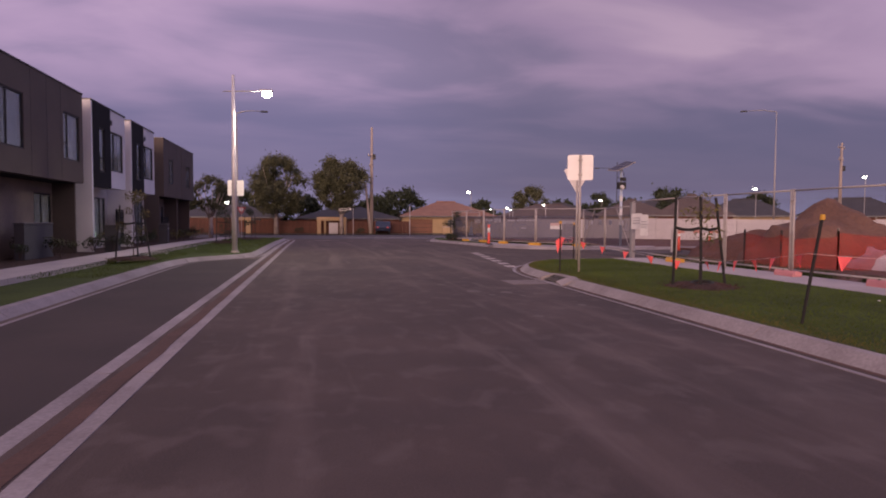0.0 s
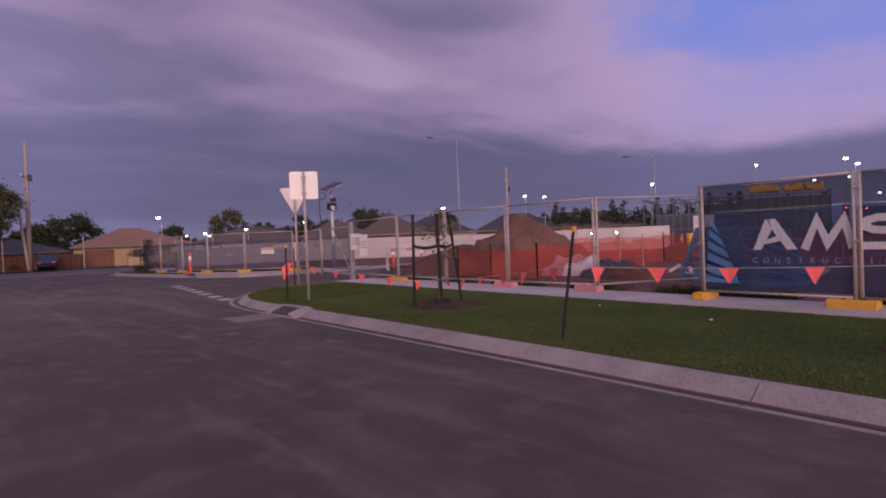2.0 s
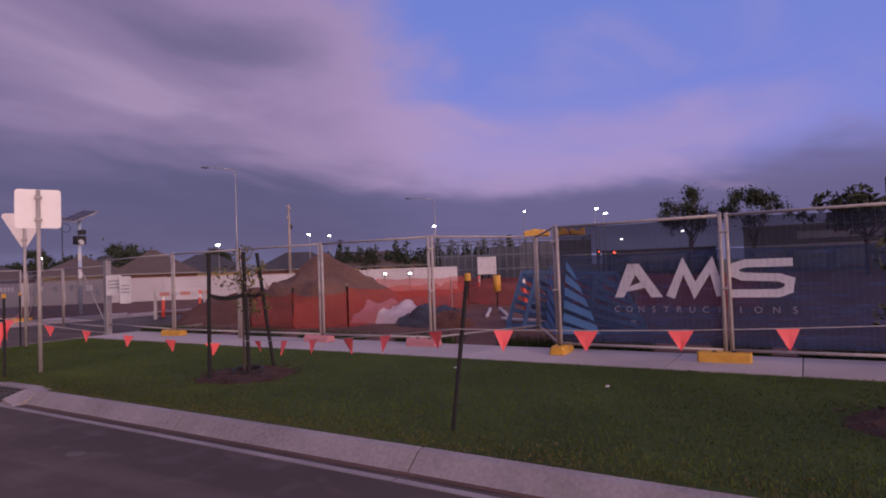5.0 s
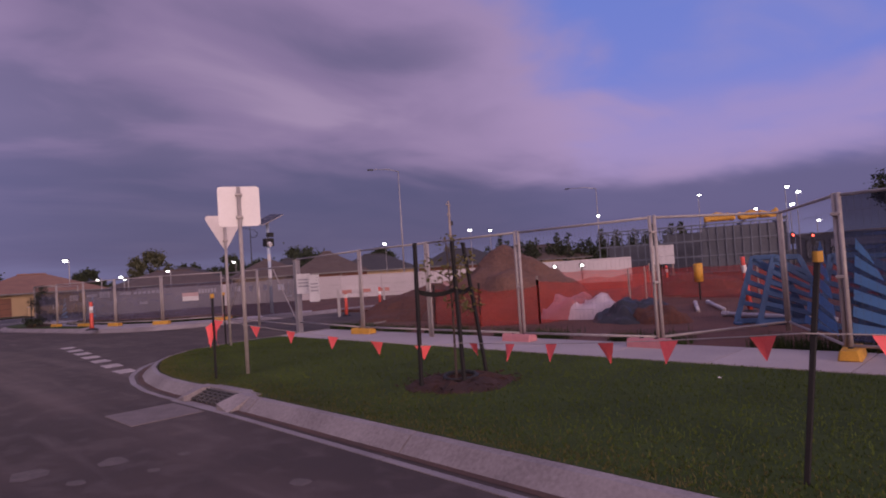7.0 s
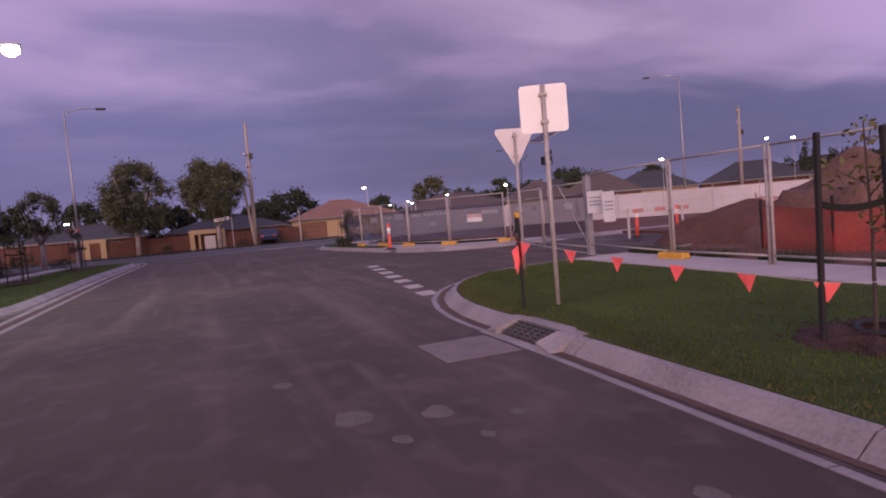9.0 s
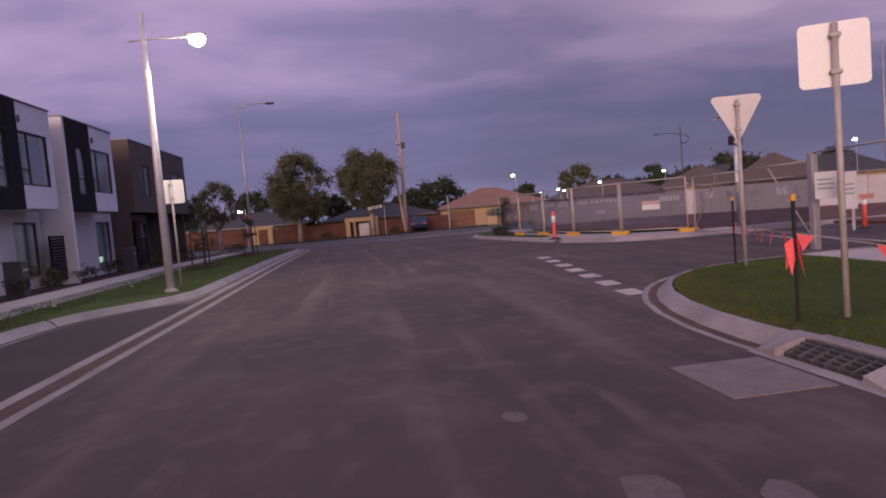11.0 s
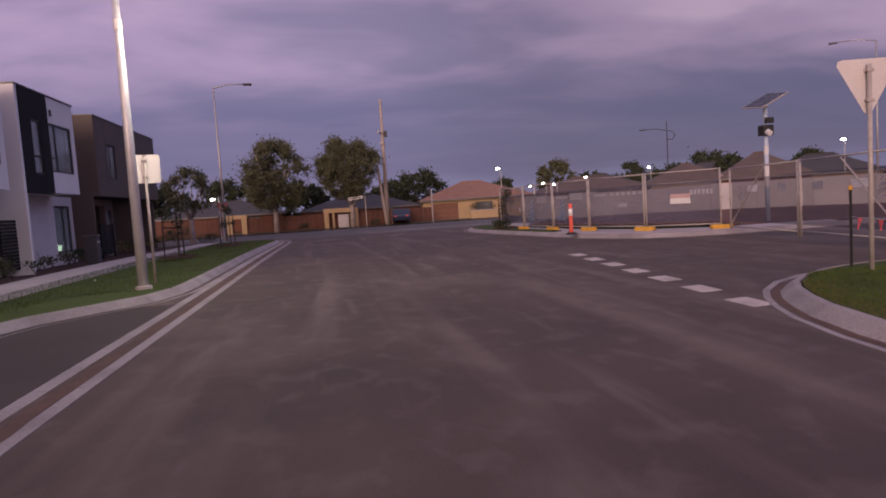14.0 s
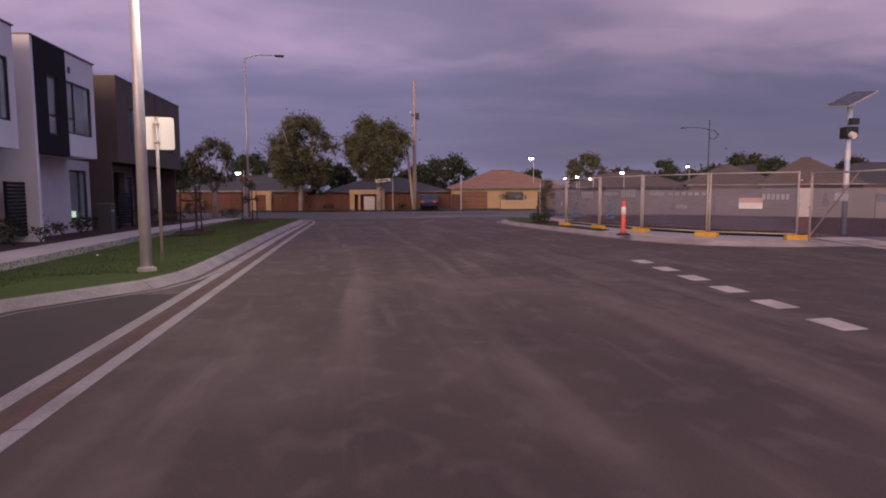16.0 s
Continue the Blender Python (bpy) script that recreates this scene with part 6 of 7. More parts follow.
gum_tree(-10.6, 58.9, F0, 8.9, 6.2, 21, BARKPALE, LEAFGUM, 0.30, 120, 30000, 0.12, 0.22, (0.085, 0.14), "tall gum tree with a pale trunk and olive crown", lean=0.02, fork=0.42, ragged=0.45)
gum_tree(-3.24, 58.8, F0, 9.2, 5.7, 22, BARKPALE, LEAFGUM, 0.34, 120, 30000, 0.12, 0.22, (0.085, 0.14), "tall gum tree with pale forked trunk", fork=0.30, ragged=0.4)
gum_tree(-15.4, 44.7, F0, 5.6, 3.6, 23, BARKPALE, LEAFGUM, 0.45, 60, 4600, 0.1, 0.17, label="small gum tree with bare pale limbs", fork=0.35)
tree(-19.5, 46.5, F0, 4.6, 4.5, 24, BARKDARK, LEAFDARK, 0.25, 2200, label="dark bushy street tree", size=0.17)
for i, (x, y, h, w, lf) in enumerate(((6.5, 79, 6.3, 8, LEAFDARK), (2.6, 80, 5.2, 6, LEAFDARK), (-7.5, 70, 4.8, 5, LEAFDARK), (-17.5, 78, 6.4, 7, LEAFDARK), (-25, 76, 6, 7, LEAFDARK), (-31, 72, 6.5, 8, LEAFGUM), (-38, 66, 6, 7, LEAFDARK),
                                      (47.5, 136, 10.2, 10, LEAFGUM), (55, 133, 7, 8, LEAFDARK), (62.5, 129, 8.4, 9, LEAFDARK), (69, 126, 6.4, 8, LEAFDARK), (77, 121, 9.4, 13, LEAFDARK), (92, 108, 8, 9, LEAFDARK), (36, 139, 6.8, 8, LEAFDARK),
                                      (43.5, 66, 5.6, 5, LEAFDARK), (38.5, 70, 4.9, 5, LEAFDARK))):
    gum_tree(x, y, F0, h, w, 40 + i, BARKDARK, lf, 0.06, 90, 8000, 0.2 if y < 100 else 0.3, label="dark spreading tree beyond the houses", fork=0.3, ragged=0.5, group="trees behind the houses")
gum_tree(54.6, -1.2, F0, 8.4, 5.4, 60, BARKDARK, LEAFDARK, 0.55, 24, 6000, 0.12, 0.16, (0.09, 0.15), "dark gum tree with clumped open crown", fork=0.5, ragged=0.9)
gum_tree(55.2, -6.3, F0, 7.9, 5.4, 64, BARKDARK, LEAFDARK, 0.6, 20, 5000, 0.12, 0.16, (0.08, 0.14), "dark gum tree with clumped open crown", fork=0.5, ragged=0.9)
tree(48, -14, F0, 7.0, 6, 62, BARKDARK, LEAFDARK, 0.3, 1700, label="dark spreading tree behind the site", size=0.25)
tree(52, -22, F0, 7.5, 7, 63, BARKDARK, LEAFDARK, 0.3, 1700, label="dark spreading tree behind the site", size=0.25)


def conifer(x, y, z, h, w, seed):
    rng = np.random.default_rng(seed)
    t = thing("conifer", x, y, z, 0, "dark pointed conifer in a windbreak row", "tree", "conifer row")
    part("trunk", rodded([(0, 0, -0.2), (0, 0, h * 0.9)], [0.14, 0.03], 6), BARKDARK, t)
    cs = []
    for k in range(9):
        u = k / 8
        for j in range(3):
            a = rng.uniform(0, 6.28)
            r = w * 0.32 * (1 - u * 0.85)
            cs.append((r * math.cos(a), r * math.sin(a), h * (0.12 + 0.86 * u), w * 0.3 * (1 - u * 0.75)))
    vs, fs = leaf_cloud(rng, cs, 1300, 0.2, 1.2)
    raw("crown", vs, fs, LEAFDARK, t)
    return t


rc = random.Random(8)
for i in range(30):
    u = i / 29
    conifer(63 + 15 * u + rc.uniform(-0.5, 0.5), 48 - 22 * u + rc.uniform(-1, 1), F0, rc.uniform(4.4, 6.2), rc.uniform(2.8, 4.2), 200 + i)
for i in range(7):
    conifer(66 + 2.2 * i, 124 - 1.2 * i, F0, rc.uniform(6.6, 8.4), 2.2, 230 + i)


def hip_house(x, y, w, d, eave, ridge, rz, wall, roof, label, openings=(), group="houses beyond the road"):
    """Single-storey house with a hipped roof; front faces -y. openings: (kind, x0, x1, z0, z1)."""
    h = thing("house", x, y, F0, rz, label, "house", group)
    bm = bmesh.new()
    xs = sorted({-w / 2, w / 2, *[v for o in openings for v in o[1:3]]})
    zs = sorted({-0.3, eave, *[v for o in openings for v in o[3:5]]})
    for i in range(len(xs) - 1):
        for j in range(len(zs) - 1):
            if not any(o[1] <= xs[i] and xs[i + 1] <= o[2] and o[3] <= zs[j] and zs[j + 1] <= o[4] for o in openings):
                box(bm, xs[i], xs[i + 1], 0, 0.2, zs[j], zs[j + 1])
    bmesh.ops.remove_doubles(bm, verts=bm.verts[:], dist=0.0005)
    part("front_wall", bm, wall, h)
    for s in (-1, 1):
        part("side_wall", boxed(s * w / 2 - 0.1, s * w / 2 + 0.1, 0.2, d, -0.3, eave), wall, h)
    part("back_wall", boxed(-w / 2, w / 2, d - 0.2, d, -0.3, eave), wall, h)
    o, hip = 0.5, d / 2
    bm = bmesh.new()
    c = [bm.verts.new(v) for v in ((-w / 2 - o, -o, eave), (w / 2 + o, -o, eave), (w / 2 + o, d + o, eave), (-w / 2 - o, d + o, eave))]
    r = [bm.verts.new(v) for v in ((-w / 2 + min(hip, w / 2 - 0.2), d / 2, ridge), (w / 2 - min(hip, w / 2 - 0.2), d / 2, ridge))]
    for f in ((c[0], c[1], r[1], r[0]), (c[1], c[2], r[1]), (c[2], c[3], r[0], r[1]), (c[3], c[0], r[0])):
        bm.faces.new(f)
    bm.faces.new(c[::-1])
    rf = part("roof", bm, roof, h, "hipped tiled roof")
    part("ridge_cap", rodded([(r_, d / 2, ridge + 0.02) for r_ in (-w / 2 + min(hip, w / 2 - 0.2), w / 2 - min(hip, w / 2 - 0.2))], 0.1, 6), roof, rf)
    part("gutter", boxed(-w / 2 - o, w / 2 + o, -o - 0.08, -o, eave - 0.12, eave + 0.02), CAPPING, h)
    for kind, x0, x1, z0, z1 in openings:
        if kind == "garage":
            dr = part("garage_door", boxed(x0, x1, 0.1, 0.14, z0, z1), GARAGE, h, "brown panelled garage door")
            for k in range(1, 4):
                part("panel_joint", boxed(x0, x1, 0.092, 0.1, z0 + (z1 - z0) * k / 4 - 0.015, z0 + (z1 - z0) * k / 4 + 0.015), FRAMEDARK, dr)
        else:
            bm = bmesh.new()
            for a in ((x0, x1, z0, z0 + 0.06), (x0, x1, z1 - 0.06, z1), (x0, x0 + 0.06, z0 + 0.06, z1 - 0.06), (x1 - 0.06, x1, z0 + 0.06, z1 - 0.06)):
                box(bm, a[0], a[1], 0.05, 0.12, a[2], a[3])
            wn_ = part("window", bm, FRAMEDARK, h)
            part("pane", boxed(x0 + 0.06, x1 - 0.06, 0.08, 0.09, z0 + 0.06, z1 - 0.06), GLASS, wn_)
            part("room", boxed(x0, x1, 0.5, 0.55, z0, z1), ROOMWALL, wn_)
    return h


hip_house(10.2, 61.5, 11.5, 9, 2.15, 4.05, -6, CREAM, ROOFTERRA, "cream brick house with a terracotta hipped roof", [("garage", -4.9, -2.1, -0.3, 1.75), ("window", -0.2, 1.6, 0.7, 1.7)])
hip_house(-2.0, 64.5, 12.5, 9, 1.8, 3.35, 0, REDBRICK, ROOFDARK, "red brick house with a dark tiled hipped roof", [("window", 2.2, 4.2, 0.7, 1.7)])
hip_house(-17.0, 65.5, 13, 9, 1.9, 3.5, 0, REDBRICK, ROOFDARK, "red brick house with a dark tiled hipped roof", [("window", 2.2, 4.2, 0.7, 1.7)])
hip_house(-33.0, 63.5, 13, 9, 2.1, 4.3, 4, REDBRICK, ROOFDARK, "red brick house with a dark tiled hipped roof", [("window", 2.2, 4.2, 0.7, 1.7)])
hip_house(-50.0, 60.5, 13, 9, 2.1, 4.3, 6, CREAM, ROOFDARK, "brick house with a dark tiled hipped roof", [("window", 2.2, 4.2, 0.7, 1.7)])
hip_house(25.5, 64.5, 13, 9, 2.2, 3.9, -8, REDBRICK, ROOFBROWN, "brick house with a brown tiled hipped roof", [("window", -2, 0, 0.7, 1.7)])
for i, (x, y, w_, rd, rz) in enumerate(((34.8, 60.0, 9, 4.6, -20), (40.5, 56.0, 9, 5.2, -30), (48.5, 57, 11, 4.7, -38), (58.0, 49.5, 12, 4.7, -42), (66, 41.5, 12, 4.5, -50), (29, 69.5, 10, 4.3, -10), (47, 74, 12, 5.2, -30), (74, 52, 14, 5.0, -50))):
    hip_house(x, y, w_, 8, 2.4, rd, rz, REDBRICK if i % 2 else CREAM, ROOFBROWN if i in (0, 1, 4) else ROOFDARK, "distant brick house with a hipped tiled roof", [("window", -2, 0, 0.8, 1.8)])

# cream portico and paling fences facing the main road
po = thing("portico", -4.35, 59.3, F0, 0, "cream rendered entrance portico with a white gate", "portico")
for x in (-1.65, 1.2):
    part("pier", boxed(x, x + 0.45, 0, 0.6, -0.2, 1.65, 0.02), CREAM, po)
part("pier", boxed(-0.85, -0.65, 0.1, 0.4, -0.2, 1.5), CREAM, po)
part("beam", boxed(-1.7, 1.7, -0.03, 0.63, 1.5, 1.95, 0.02), CREAM, po)
part("gate", boxed(-0.3, 0.75, 0.3, 0.36, -0.1, 1.3), HOARD, po, "white gate")
part("recess", boxed(-1.2, 1.2, 1.2, 1.3, -0.2, 1.55), REDBRICK, po)


def paling_fence(x0, x1, y0, y1, h, label):
    t = thing("paling_fence", x0, y0, F0, math.degrees(math.atan2(y1 - y0, x1 - x0)), label, "fence", "paling fences")
    L = math.hypot(x1 - x0, y1 - y0)
    n_ = int(L / 0.45)
    bm = boxed(0.0, L / n_ - 0.02, -0.02, 0.02, -0.2, h)
    me = bpy.data.meshes.new("paling")
    bm.to_mesh(me), bm.free(), me.materials.append(TIMBERFENCE)
    for k in range(n_):
        piece("paling", me, t, Matrix.Translation((L * k / n_, 0, 0.03 * math.sin(k * 2.3))))
    for z in (0.35, h - 0.35):
        part("rail", boxed(0, L, 0.02, 0.07, z, z + 0.09), TIMBERFENCE, t)
    for k in range(int(L / 2.6) + 1):
        part("post", boxed(2.6 * k - 0.06, 2.6 * k + 0.06, -0.06, -0.02, -0.2, h + 0.08), POLEWOOD if k % 3 == 0 else TIMBERFENCE, t)
    return t


paling_fence(-13.5, -6.05, 60.3, 60.0, 1.5, "red-brown timber paling fence with posts")
paling_fence(-2.65, 5.0, 60.0, 60.2, 1.5, "red-brown timber paling fence with posts")
paling_fence(-30, -15.5, 59.0, 60.3, 1.6, "red-brown timber paling fence with posts")
paling_fence(-48, -31, 56.0, 59.0, 1.8, "red-brown timber paling fence with posts")
pc = thing("portico", -14.6, 60.0, F0, 0, "cream rendered gate piers between paling fences", "portico")
part("pier", boxed(-0.9, -0.3, 0, 0.5, -0.2, 1.8, 0.02), CREAM, pc)
part("pier", boxed(0.6, 1.1, 0, 0.5, -0.2, 1.8, 0.02), CREAM, pc)
part("beam", boxed(-0.95, 1.15, -0.03, 0.53, 1.5, 1.85, 0.02), CREAM, pc)
gwall = thing("garden_wall", 12.2, 58.6, F0, -4, "low cream stone garden wall", "wall")
part("body", boxed(-3.4, 3.4, -0.15, 0.15, -0.2, 0.8), CREAM, gwall)
part("coping", boxed(-3.45, 3.45, -0.19, 0.19, 0.8, 0.88, 0.01), PATHCON, gwall)
for i, (x, y, r, h) in enumerate(((9.9, 60.4, 0.75, 1.5), (11.0, 60.2, 0.7, 1.3), (14.5, 57.8, 0.6, 1.2), (2.2, 24.2, 0.4, 0.5), (3.2, 26.4, 0.5, 0.8), (-1.0, 58.8, 0.6, 0.5), (-8, 58.8, 0.5, 0.5), (-16, 42.5, 0.8, 0.8), (-19, 43, 1.0, 0.9), (-13.3, 39.6, 0.6, 0.6), (-17.5, 39.8, 0.9, 0.8), (-22, 40.5, 1.0, 1.0), (-26, 42, 1.2, 1.2))):
    shrub(x, y, F0 + (0.1 if y > 30 else 0.25), r, h, 300 + i, LEAFDARK, 500, "hedge_bush", "clipped dark green garden bush")


# poles and lamps
def util_pole(x, y, h, arms, label, stub=None):
    t = thing("utility_pole", x, y, F0, 0, label, "utility pole", "utility poles")
    part("pole", rodded([(0, 0, -0.3), (0.05, 0, h)], [0.24, 0.13], 10), POLEWOOD, t, "", True)
    for z, l, a in arms:
        c = part("cross_arm", boxed(-l, l, -0.06, 0.06, z - 0.06, z + 0.06, 0, Matrix.Rotation(radians(a), 4, "Z")), POLEWOOD, t)
        for s in (-1, 1):
            part("insulator", rodded([(s * l * 0.9 * math.cos(radians(a)), s * l * 0.9 * math.sin(radians(a)), z + 0.06), (s * l * 0.9 * math.cos(radians(a)), s * l * 0.9 * math.sin(radians(a)), z + 0.28)], 0.06, 6), POLEGREY, c)
    part("switch_box", boxed(0.12, 0.5, -0.2, 0.2, h * 0.7, h * 0.7 + 0.6, 0.03), POLEDARK, t)
    if stub:
        part("stay_pole", rodded([(-0.1, -0.3, -0.3), (stub[0], -0.35, stub[1])], [0.16, 0.12], 8), POLEWOOD, t)
    return t


util_pole(0.35, 60.0, 12.6, ((9.2, 0.9, 60), (8.0, 0.5, 60)), "tall weathered timber utility pole with a leaning stay pole", (-0.75, 6.0))
util_pole(56, 49.7, 11.2, ((10.6, 1.1, 30), (9.2, 0.8, 30)), "distant timber utility pole with cross arms")


def tall_lamp(x, y, h, dx, dy, label="unlit tall grey street lamp with a curved outreach arm", lit=False, dark=False, r=0.1):
    t = thing("street_lamp", x, y, F0, 0, label, "street lamp", "main road lamps")
    m = POLEDARK if dark else POLEGREY
    part("pole", rodded([(0, 0, -0.2), (0, 0, h)], [r, r * 0.55], 10), m, t, "", True)
    part("arm", rodded([(0, 0, h), (dx * 0.4, dy * 0.4, h + 0.28), (dx, dy, h + 0.32)], [r * 0.5, r * 0.4, r * 0.35], 8), m, t, "", True)
    hd = part("lamp_head", boxed(-0.32, 0.32, -0.14, 0.14, -0.08, 0.06, 0.03, Matrix.Translation((dx, dy, h + 0.3)) @ Matrix.Rotation(math.atan2(dy, dx), 4, "Z")), POLEDARK, t)
    if lit:
        part("lens", boxed(-0.24, 0.24, -0.12, 0.12, -0.16, -0.08, 0.03, Matrix.Translation((dx, dy, h + 0.3)) @ Matrix.Rotation(math.atan2(dy, dx), 4, "Z")), FARGLOW, hd, "glowing lens")
    return t


tall_lamp(-13.2, 45.6, 11.3, 2.4, 0.4)
tall_lamp(40.6, 42.2, 13.0, -2.4, 1.9)
tall_lamp(73.2, 37.0, 12.0, -2.1, 3.4)
# ornate lamp with a scroll arm
tall_lamp(34.7, 65.1, 8.7, -2.5, 1.2, "unlit dark ornamental street lamp with a scrolled arm", False, True, 0.09)
sc = bpy.data.objects["street_lamp.004"] if "street_lamp.004" in bpy.data.objects else None
if sc:
    part("scroll", rodded([(0, 0, 9.8), (0, 0, 8.7), (0.5, -0.25, 8.6), (0.85, -0.42, 8.1), (0.5, -0.25, 7.6), (0, 0, 7.7)], 0.05, 6), POLEDARK, sc)


def lit_lamp(x, y, z, s=1.0):
    t = thing("street_lamp", x, y, F0, 0, "distant lit street lamp on a thin pole", "street lamp", "distant lit lamps")
    h = z - F0
    part("pole", rodded([(0.4, 0.3, -0.2), (0.4, 0.3, h + 0.2)], [0.05, 0.035], 6), POLEGREY, t)
    part("arm", rodded([(0.4, 0.3, h + 0.15), (0, 0, h + 0.12)], 0.03, 6), POLEDARK, t)
    hd = part("lamp_head", boxed(-0.26 * s, 0.26 * s, -0.16 * s, 0.16 * s, h + 0.06, h + 0.14, 0.02), POLEDARK, t)
    bm = bmesh.new()
    bmesh.ops.create_uvsphere(bm, u_segments=10, v_segments=6, radius=1)
    bmesh.ops.transform(bm, matrix=Matrix.Translation((0, 0, h)) @ Matrix.Diagonal((0.2 * s, 0.2 * s, 0.12 * s, 1)), verts=bm.verts)
    part("lens", bm, FARGLOW, hd, "glowing lens", True)
    return t


for x, y, z, s in ((12.7, 61.7, 4.9, 1.2), (-14.7, 49.9, 3.0, 1.0), (18.2, 62.9, 3.0, 0.9), (22.6, 61.4, 3.4, 0.9), (43.7, 49.0, 5.2, 1.2), (51.2, 41.7, 6.2, 1.0), (52.8, 39.9, 6.0, 1.0), (60.3, 29.4, 6.8, 1.0), (65.2, 19.3, 8.1, 0.8), (67.1, 14.1, 6.0, 0.9),
                   (63.1, 9.8, 7.6, 1.1), (63.4, 8.9, 7.0, 1.1), (63.2, 9.5, 5.8, 1.1), (68.0, 8.4, 4.2, 0.9), (69.3, 1.8, 4.8, 0.9), (32.8, 66.2, 4.3, 1.0), (11.7, 48.1, 2.5, 0.7), (13.6, 47.5, 2.5, 0.7)):
    lit_lamp(x, y, z, s)

# signs on the far corner
gs = thing("give_way_sign", -11.9, 37.0, -0.1, 0, "red and white give way sign on a post at the corner", "traffic sign")
part("post", rodded([(0, 0, -0.1), (0, 0, 2.5)], 0.03, 8), GALV, gs)
pl = part("sign_plate", plate(bmesh.new(), [(0, 1.8), (0.36, 2.42), (-0.36, 2.42)], 0.01), REDSIGN, gs, "red border")
bm = plate(bmesh.new(), [(0, 1.98), (0.2, 2.34), (-0.2, 2.34)], 0.004)
bmesh.ops.translate(bm, verts=bm.verts, vec=(0, -0.006, 0))
part("sign_centre", bm, REFLECT, pl)
sn = thing("street_name_sign", -1.95, 57.6, F0, 0, "white street name blade on a steel post", "street sign")
part("post", rodded([(0, 0, -0.1), (0, 0, 3.0)], 0.045, 8), GALV, sn)
bl = part("blade", boxed(-1.35, 0.1, -0.02, 0.02, 2.75, 3.05, 0.01, Matrix.Rotation(radians(-6), 4, "Y")), REFLECT, sn)
part("text_bar", boxed(-1.2, -0.1, -0.026, -0.021, 2.84, 2.95, 0, Matrix.Rotation(radians(-6), 4, "Y")), PALENET, bl)
for x, y, h in ((4.6, 57.5, 3.2), (-12.6, 41.0, 1.2)):
    t = thing("steel_post", x, y, F0, 0, "bare grey steel post by the road", "post", "bare posts")
    part("post", rodded([(0, 0, -0.1), (0, 0, h)], 0.06, 8), POLEGREY, t)
    part("post_cap", rodded([(0, 0, h), (0, 0, h + 0.05)], [0.07, 0.04], 8), POLEGREY, t)


def car(x, y, z, rz, paint, label):
    t = thing("car", x, y, z, rz, label, "car")
    prof = [(-2.1, 0.35), (-2.15, 0.75), (-1.6, 0.9), (-0.9, 1.42), (0.8, 1.45), (1.6, 0.95), (2.1, 0.85), (2.15, 0.4)]
    bm = bmesh.new()
    plate(bm, prof, 1.7)
    bmesh.ops.bevel(bm, geom=bm.edges[:], offset=0.05, segments=1, affect="EDGES")
    b = part("body", bm, paint, t)
    for s in (-0.004, 1.694):
        part("window", boxed(-0.95, 0.95, s, s + 0.01, 0.95, 1.35, 0.0), FRAMEDARK, b)
    for wx in (-1.35, 1.35):
        for wy in (0.1, 1.6):
            wh = part("wheel", rodded([(wx, wy - 0.1, 0.32), (wx, wy + 0.1, 0.32)], 0.32, 14), BLACKRUB, t)
            part("rim", rodded([(wx, wy - 0.11, 0.32), (wx, wy + 0.11, 0.32)], 0.2, 10), GALV, wh)
    for s in (0.2, 1.3):
        part("headlight", boxed(2.08, 2.17, s, s + 0.25, 0.6, 0.75, 0.02), STICKER, t)
        part("tail_light", boxed(-2.17, -2.1, s, s + 0.25, 0.7, 0.85, 0.02), REDSIGN, t)
    return t


car(2.4, 58.3, F0 + 0.03, 84, CARPAINT, "dark blue car parked on a driveway")
car(-20.5, 41.5, F0 + 0.08, 4, mat("dark_car_paint", (0.03, 0.03, 0.035), None, 0.25, 0.3, bump=0), "dark car parked beside a hedge")

# commercial buildings far behind the banner fence
for x, y, w_, h_, rz, m in ((62, -14, 18, 4.5, -86, WRAP), (66, 4, 12, 2.9, -80, WRAP)):
    t = thing("shop_building", x, y, F0, rz, "low flat-roofed shop building in the distance", "building", "distant shops")
    part("wall", boxed(-w_ / 2, w_ / 2, 0, 8, -0.2, h_), m, t)
    part("parapet", boxed(-w_ / 2 - 0.1, w_ / 2 + 0.1, -0.1, 8.1, h_, h_ + 0.2), CAPPING, t)
    for k in range(5):
        x0 = -w_ / 2 + 0.8 + k * (w_ - 1.6) / 5
        wn_ = part("window", boxed(x0, x0 + (w_ - 1.6) / 5 - 0.4, -0.06, -0.01, 0.5, 2.4), FRAMEDARK, t)
        part("pane", boxed(x0 + 0.1, x0 + (w_ - 1.6) / 5 - 0.5, -0.075, -0.065, 0.6, 2.3), GLASS, wn_)
    part("sign_panel", boxed(-w_ / 4, w_ / 4, -0.14, -0.02, h_ - 1.2, h_ - 0.5), PALENET, t, "pale blank sign panel")


# ---- small lit things and litter ----
REDLIT = mat("red_signal_lens", (0.7, 0.1, 0.08), None, 0.4, bump=0, emit=(1.0, 0.10, 0.06), power=7)


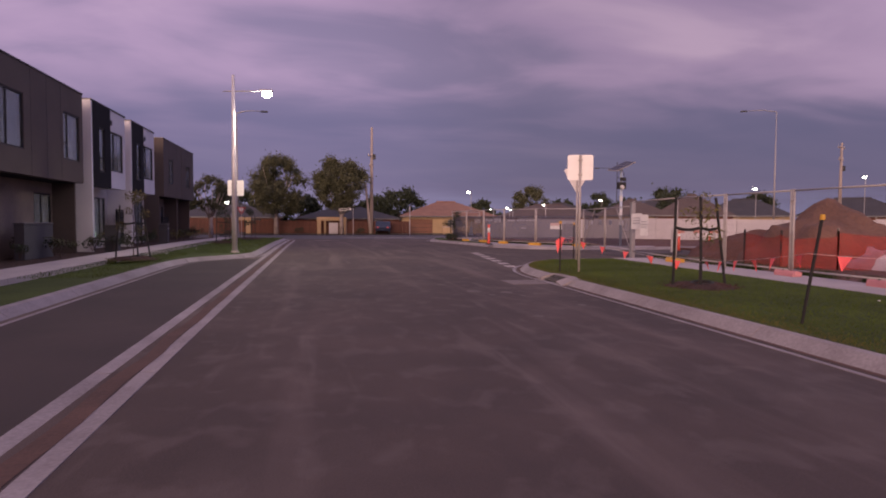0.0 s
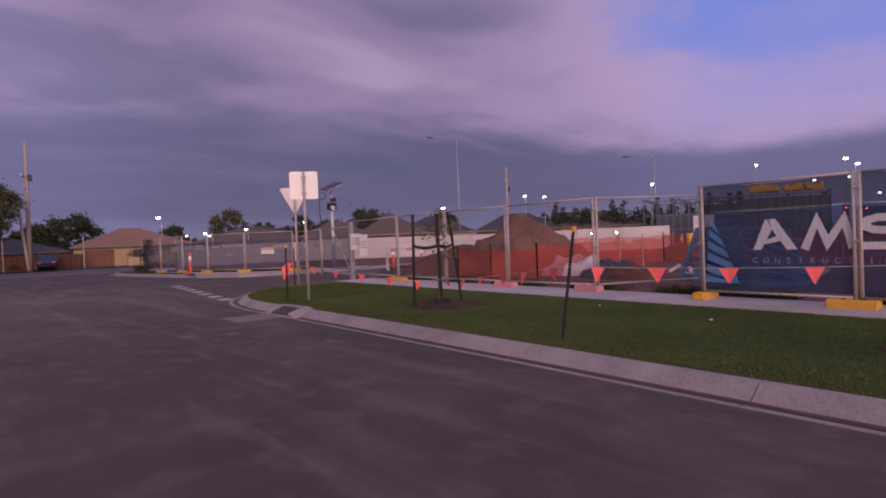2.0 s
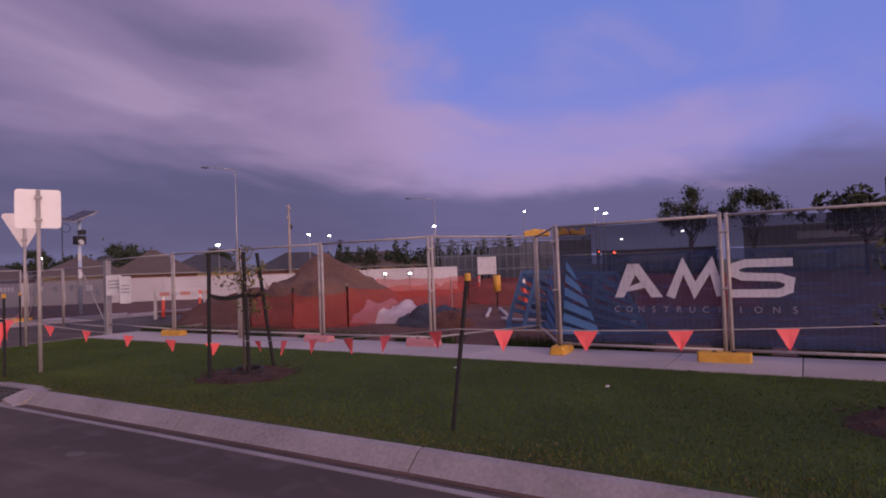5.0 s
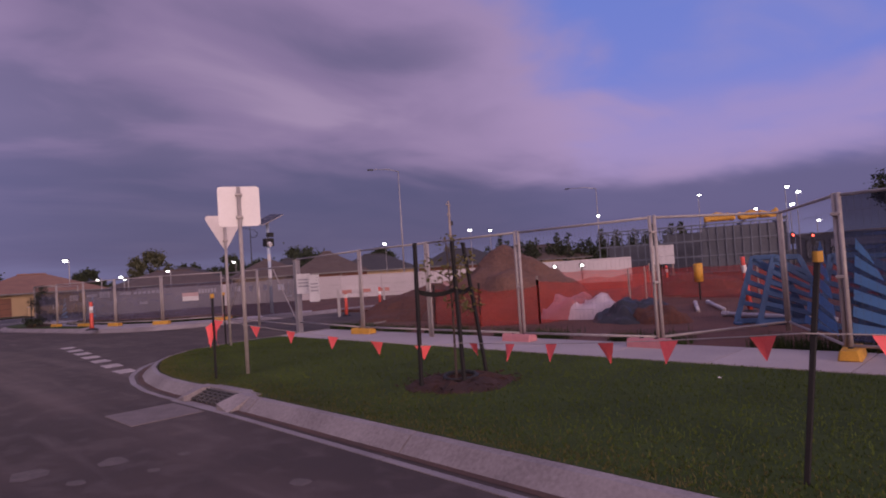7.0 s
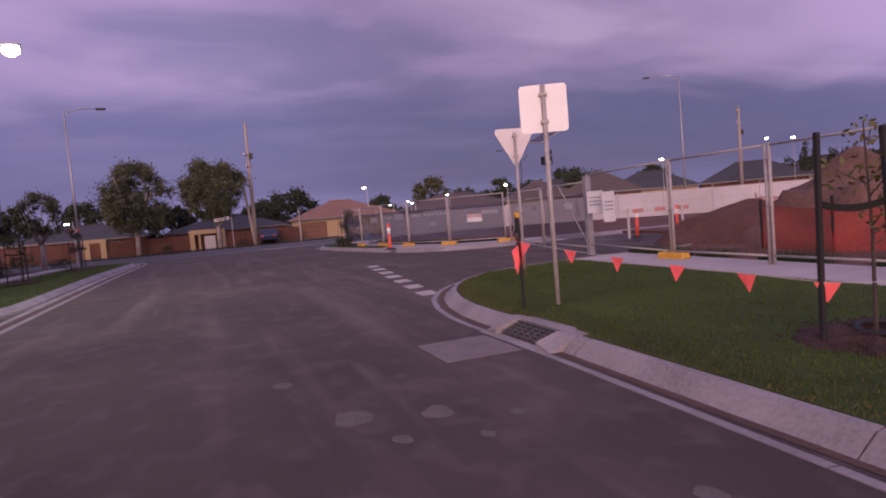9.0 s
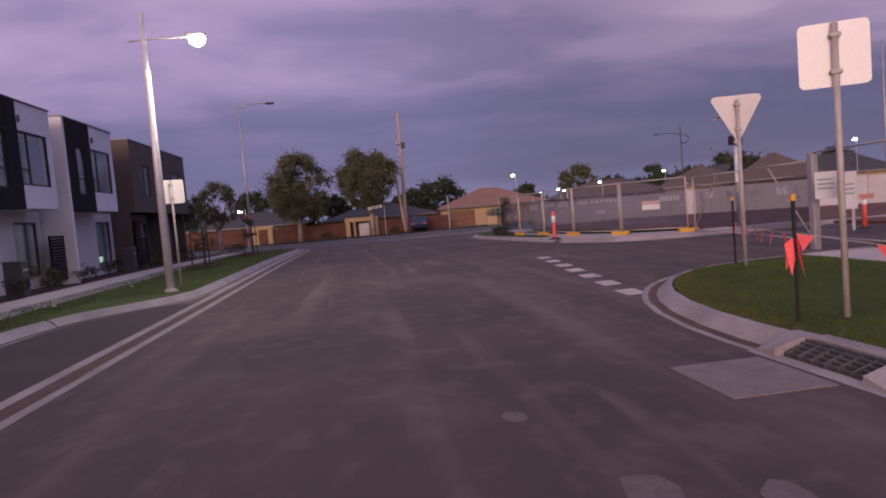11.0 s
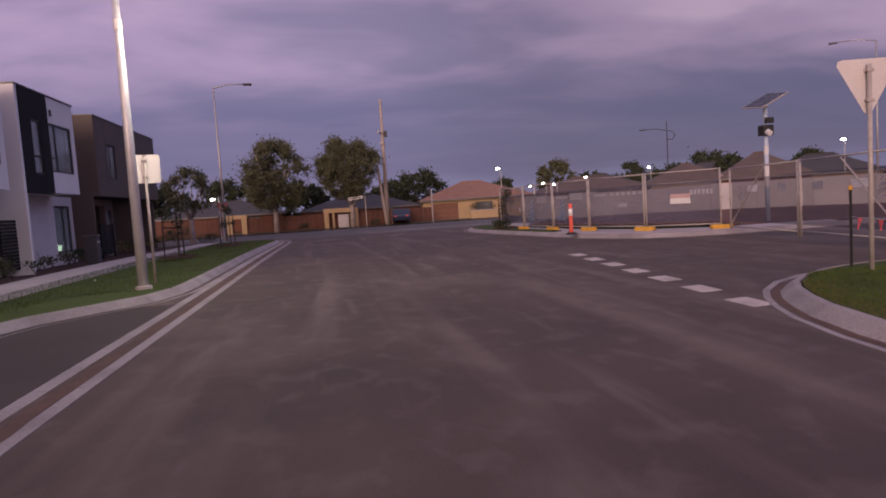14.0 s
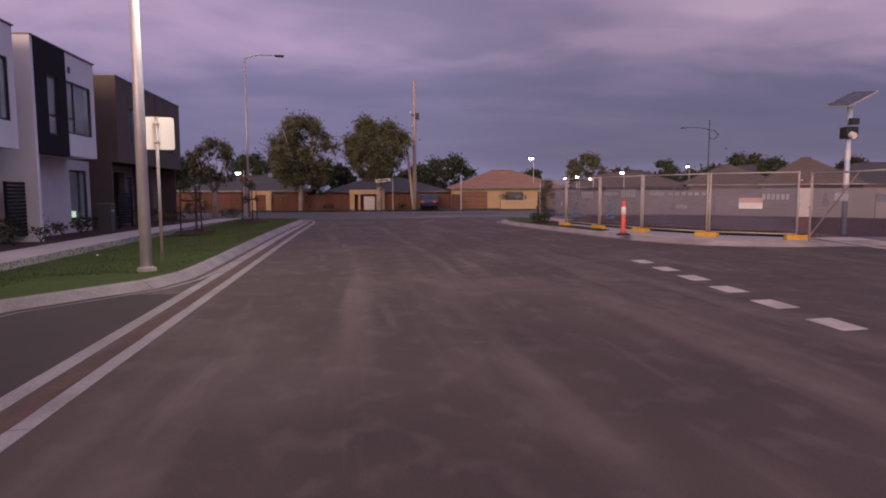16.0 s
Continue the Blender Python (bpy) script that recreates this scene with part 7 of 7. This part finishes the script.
def traffic_light(x, y, z, rz):
    t = thing("traffic_light", x, y, F0, rz, "distant traffic light showing red on a dark pole", "traffic light", "distant traffic lights")
    h = z - F0
    part("pole", rodded([(0, 0.12, -0.2), (0, 0.12, h + 0.3)], [0.07, 0.06], 8), POLEDARK, t)
    hd = part("signal_head", boxed(-0.2, 0.2, -0.08, 0.08, h - 0.8, h + 0.25, 0.03), POLEDARK, t)
    part("visor", rodded([(0, -0.08, h + 0.02), (0, -0.22, h + 0.02)], [0.17, 0.18], 10), POLEDARK, hd)
    part("red_lens", rodded([(0, -0.2, h), (0, -0.235, h)], [0.11, 0.09], 12), REDLIT, hd, "glowing red lens", True)
    for k in (1, 2):
        part("dark_lens", rodded([(0, -0.08, h - 0.3 * k), (0, -0.1, h - 0.3 * k)], 0.12, 10), FRAMEDARK, hd)


for x, y, z in ((58.0, 26.9, 2.8), (58.0, 8.3, 2.65), (58.0, 6.7, 2.5)):
    traffic_light(x, y, z, -60)


# light and stake are added for a bright spot of unknown source
def added_spot(x, y, z):
    t = thing("added_spot", x, y, 0.05, -45, "small added light for a bright spot before the hoarding", "lamp", "site lamps")
    part("stake", boxed(-0.02, 0.02, -0.02, 0.02, -0.1, z - 0.1), BLACKTIMBER, t)
    hd = part("lamp_head", boxed(-0.16, 0.16, -0.05, 0.05, z - 0.12, z + 0.1, 0.02), POLEDARK, t)
    part("lens", boxed(-0.09, 0.09, -0.065, -0.05, z - 0.06, z + 0.04, 0.005), FARGLOW, hd, "glowing lens")


for x, y, z in ((27.2, 13.2, 1.22), (27.2, 11.3, 1.22)):
    added_spot(x, y, z)

rl = random.Random(31)
for x, y, r in ((0.38, -10.98, 0.045), (0.62, -10.72, 0.03), (1.6, -8.2, 0.025), (2.2, -6.0, 0.02), (1.9, -11.9, 0.025), (-11.2, 8.9, 0.04), (-10.9, 12.6, 0.03)):
    bm = bmesh.new()
    bmesh.ops.create_icosphere(bm, subdivisions=2, radius=r)
    for v in bm.verts:
        v.co *= rl.uniform(0.65, 1.15)
        v.co.z = max(v.co.z * 0.6, -r * 0.3)
    bmesh.ops.translate(bm, verts=bm.verts, vec=(0, 0, r * 0.3))
    lt = part("litter", bm, STICKER)
    lt.matrix_world = pose(x, y, 0.14 if r > 0.03 else 0.15, 0, 0, rl.uniform(0, 360))
    tagged(lt, "crumpled scrap of white paper on the lawn", "litter", "scraps of litter")
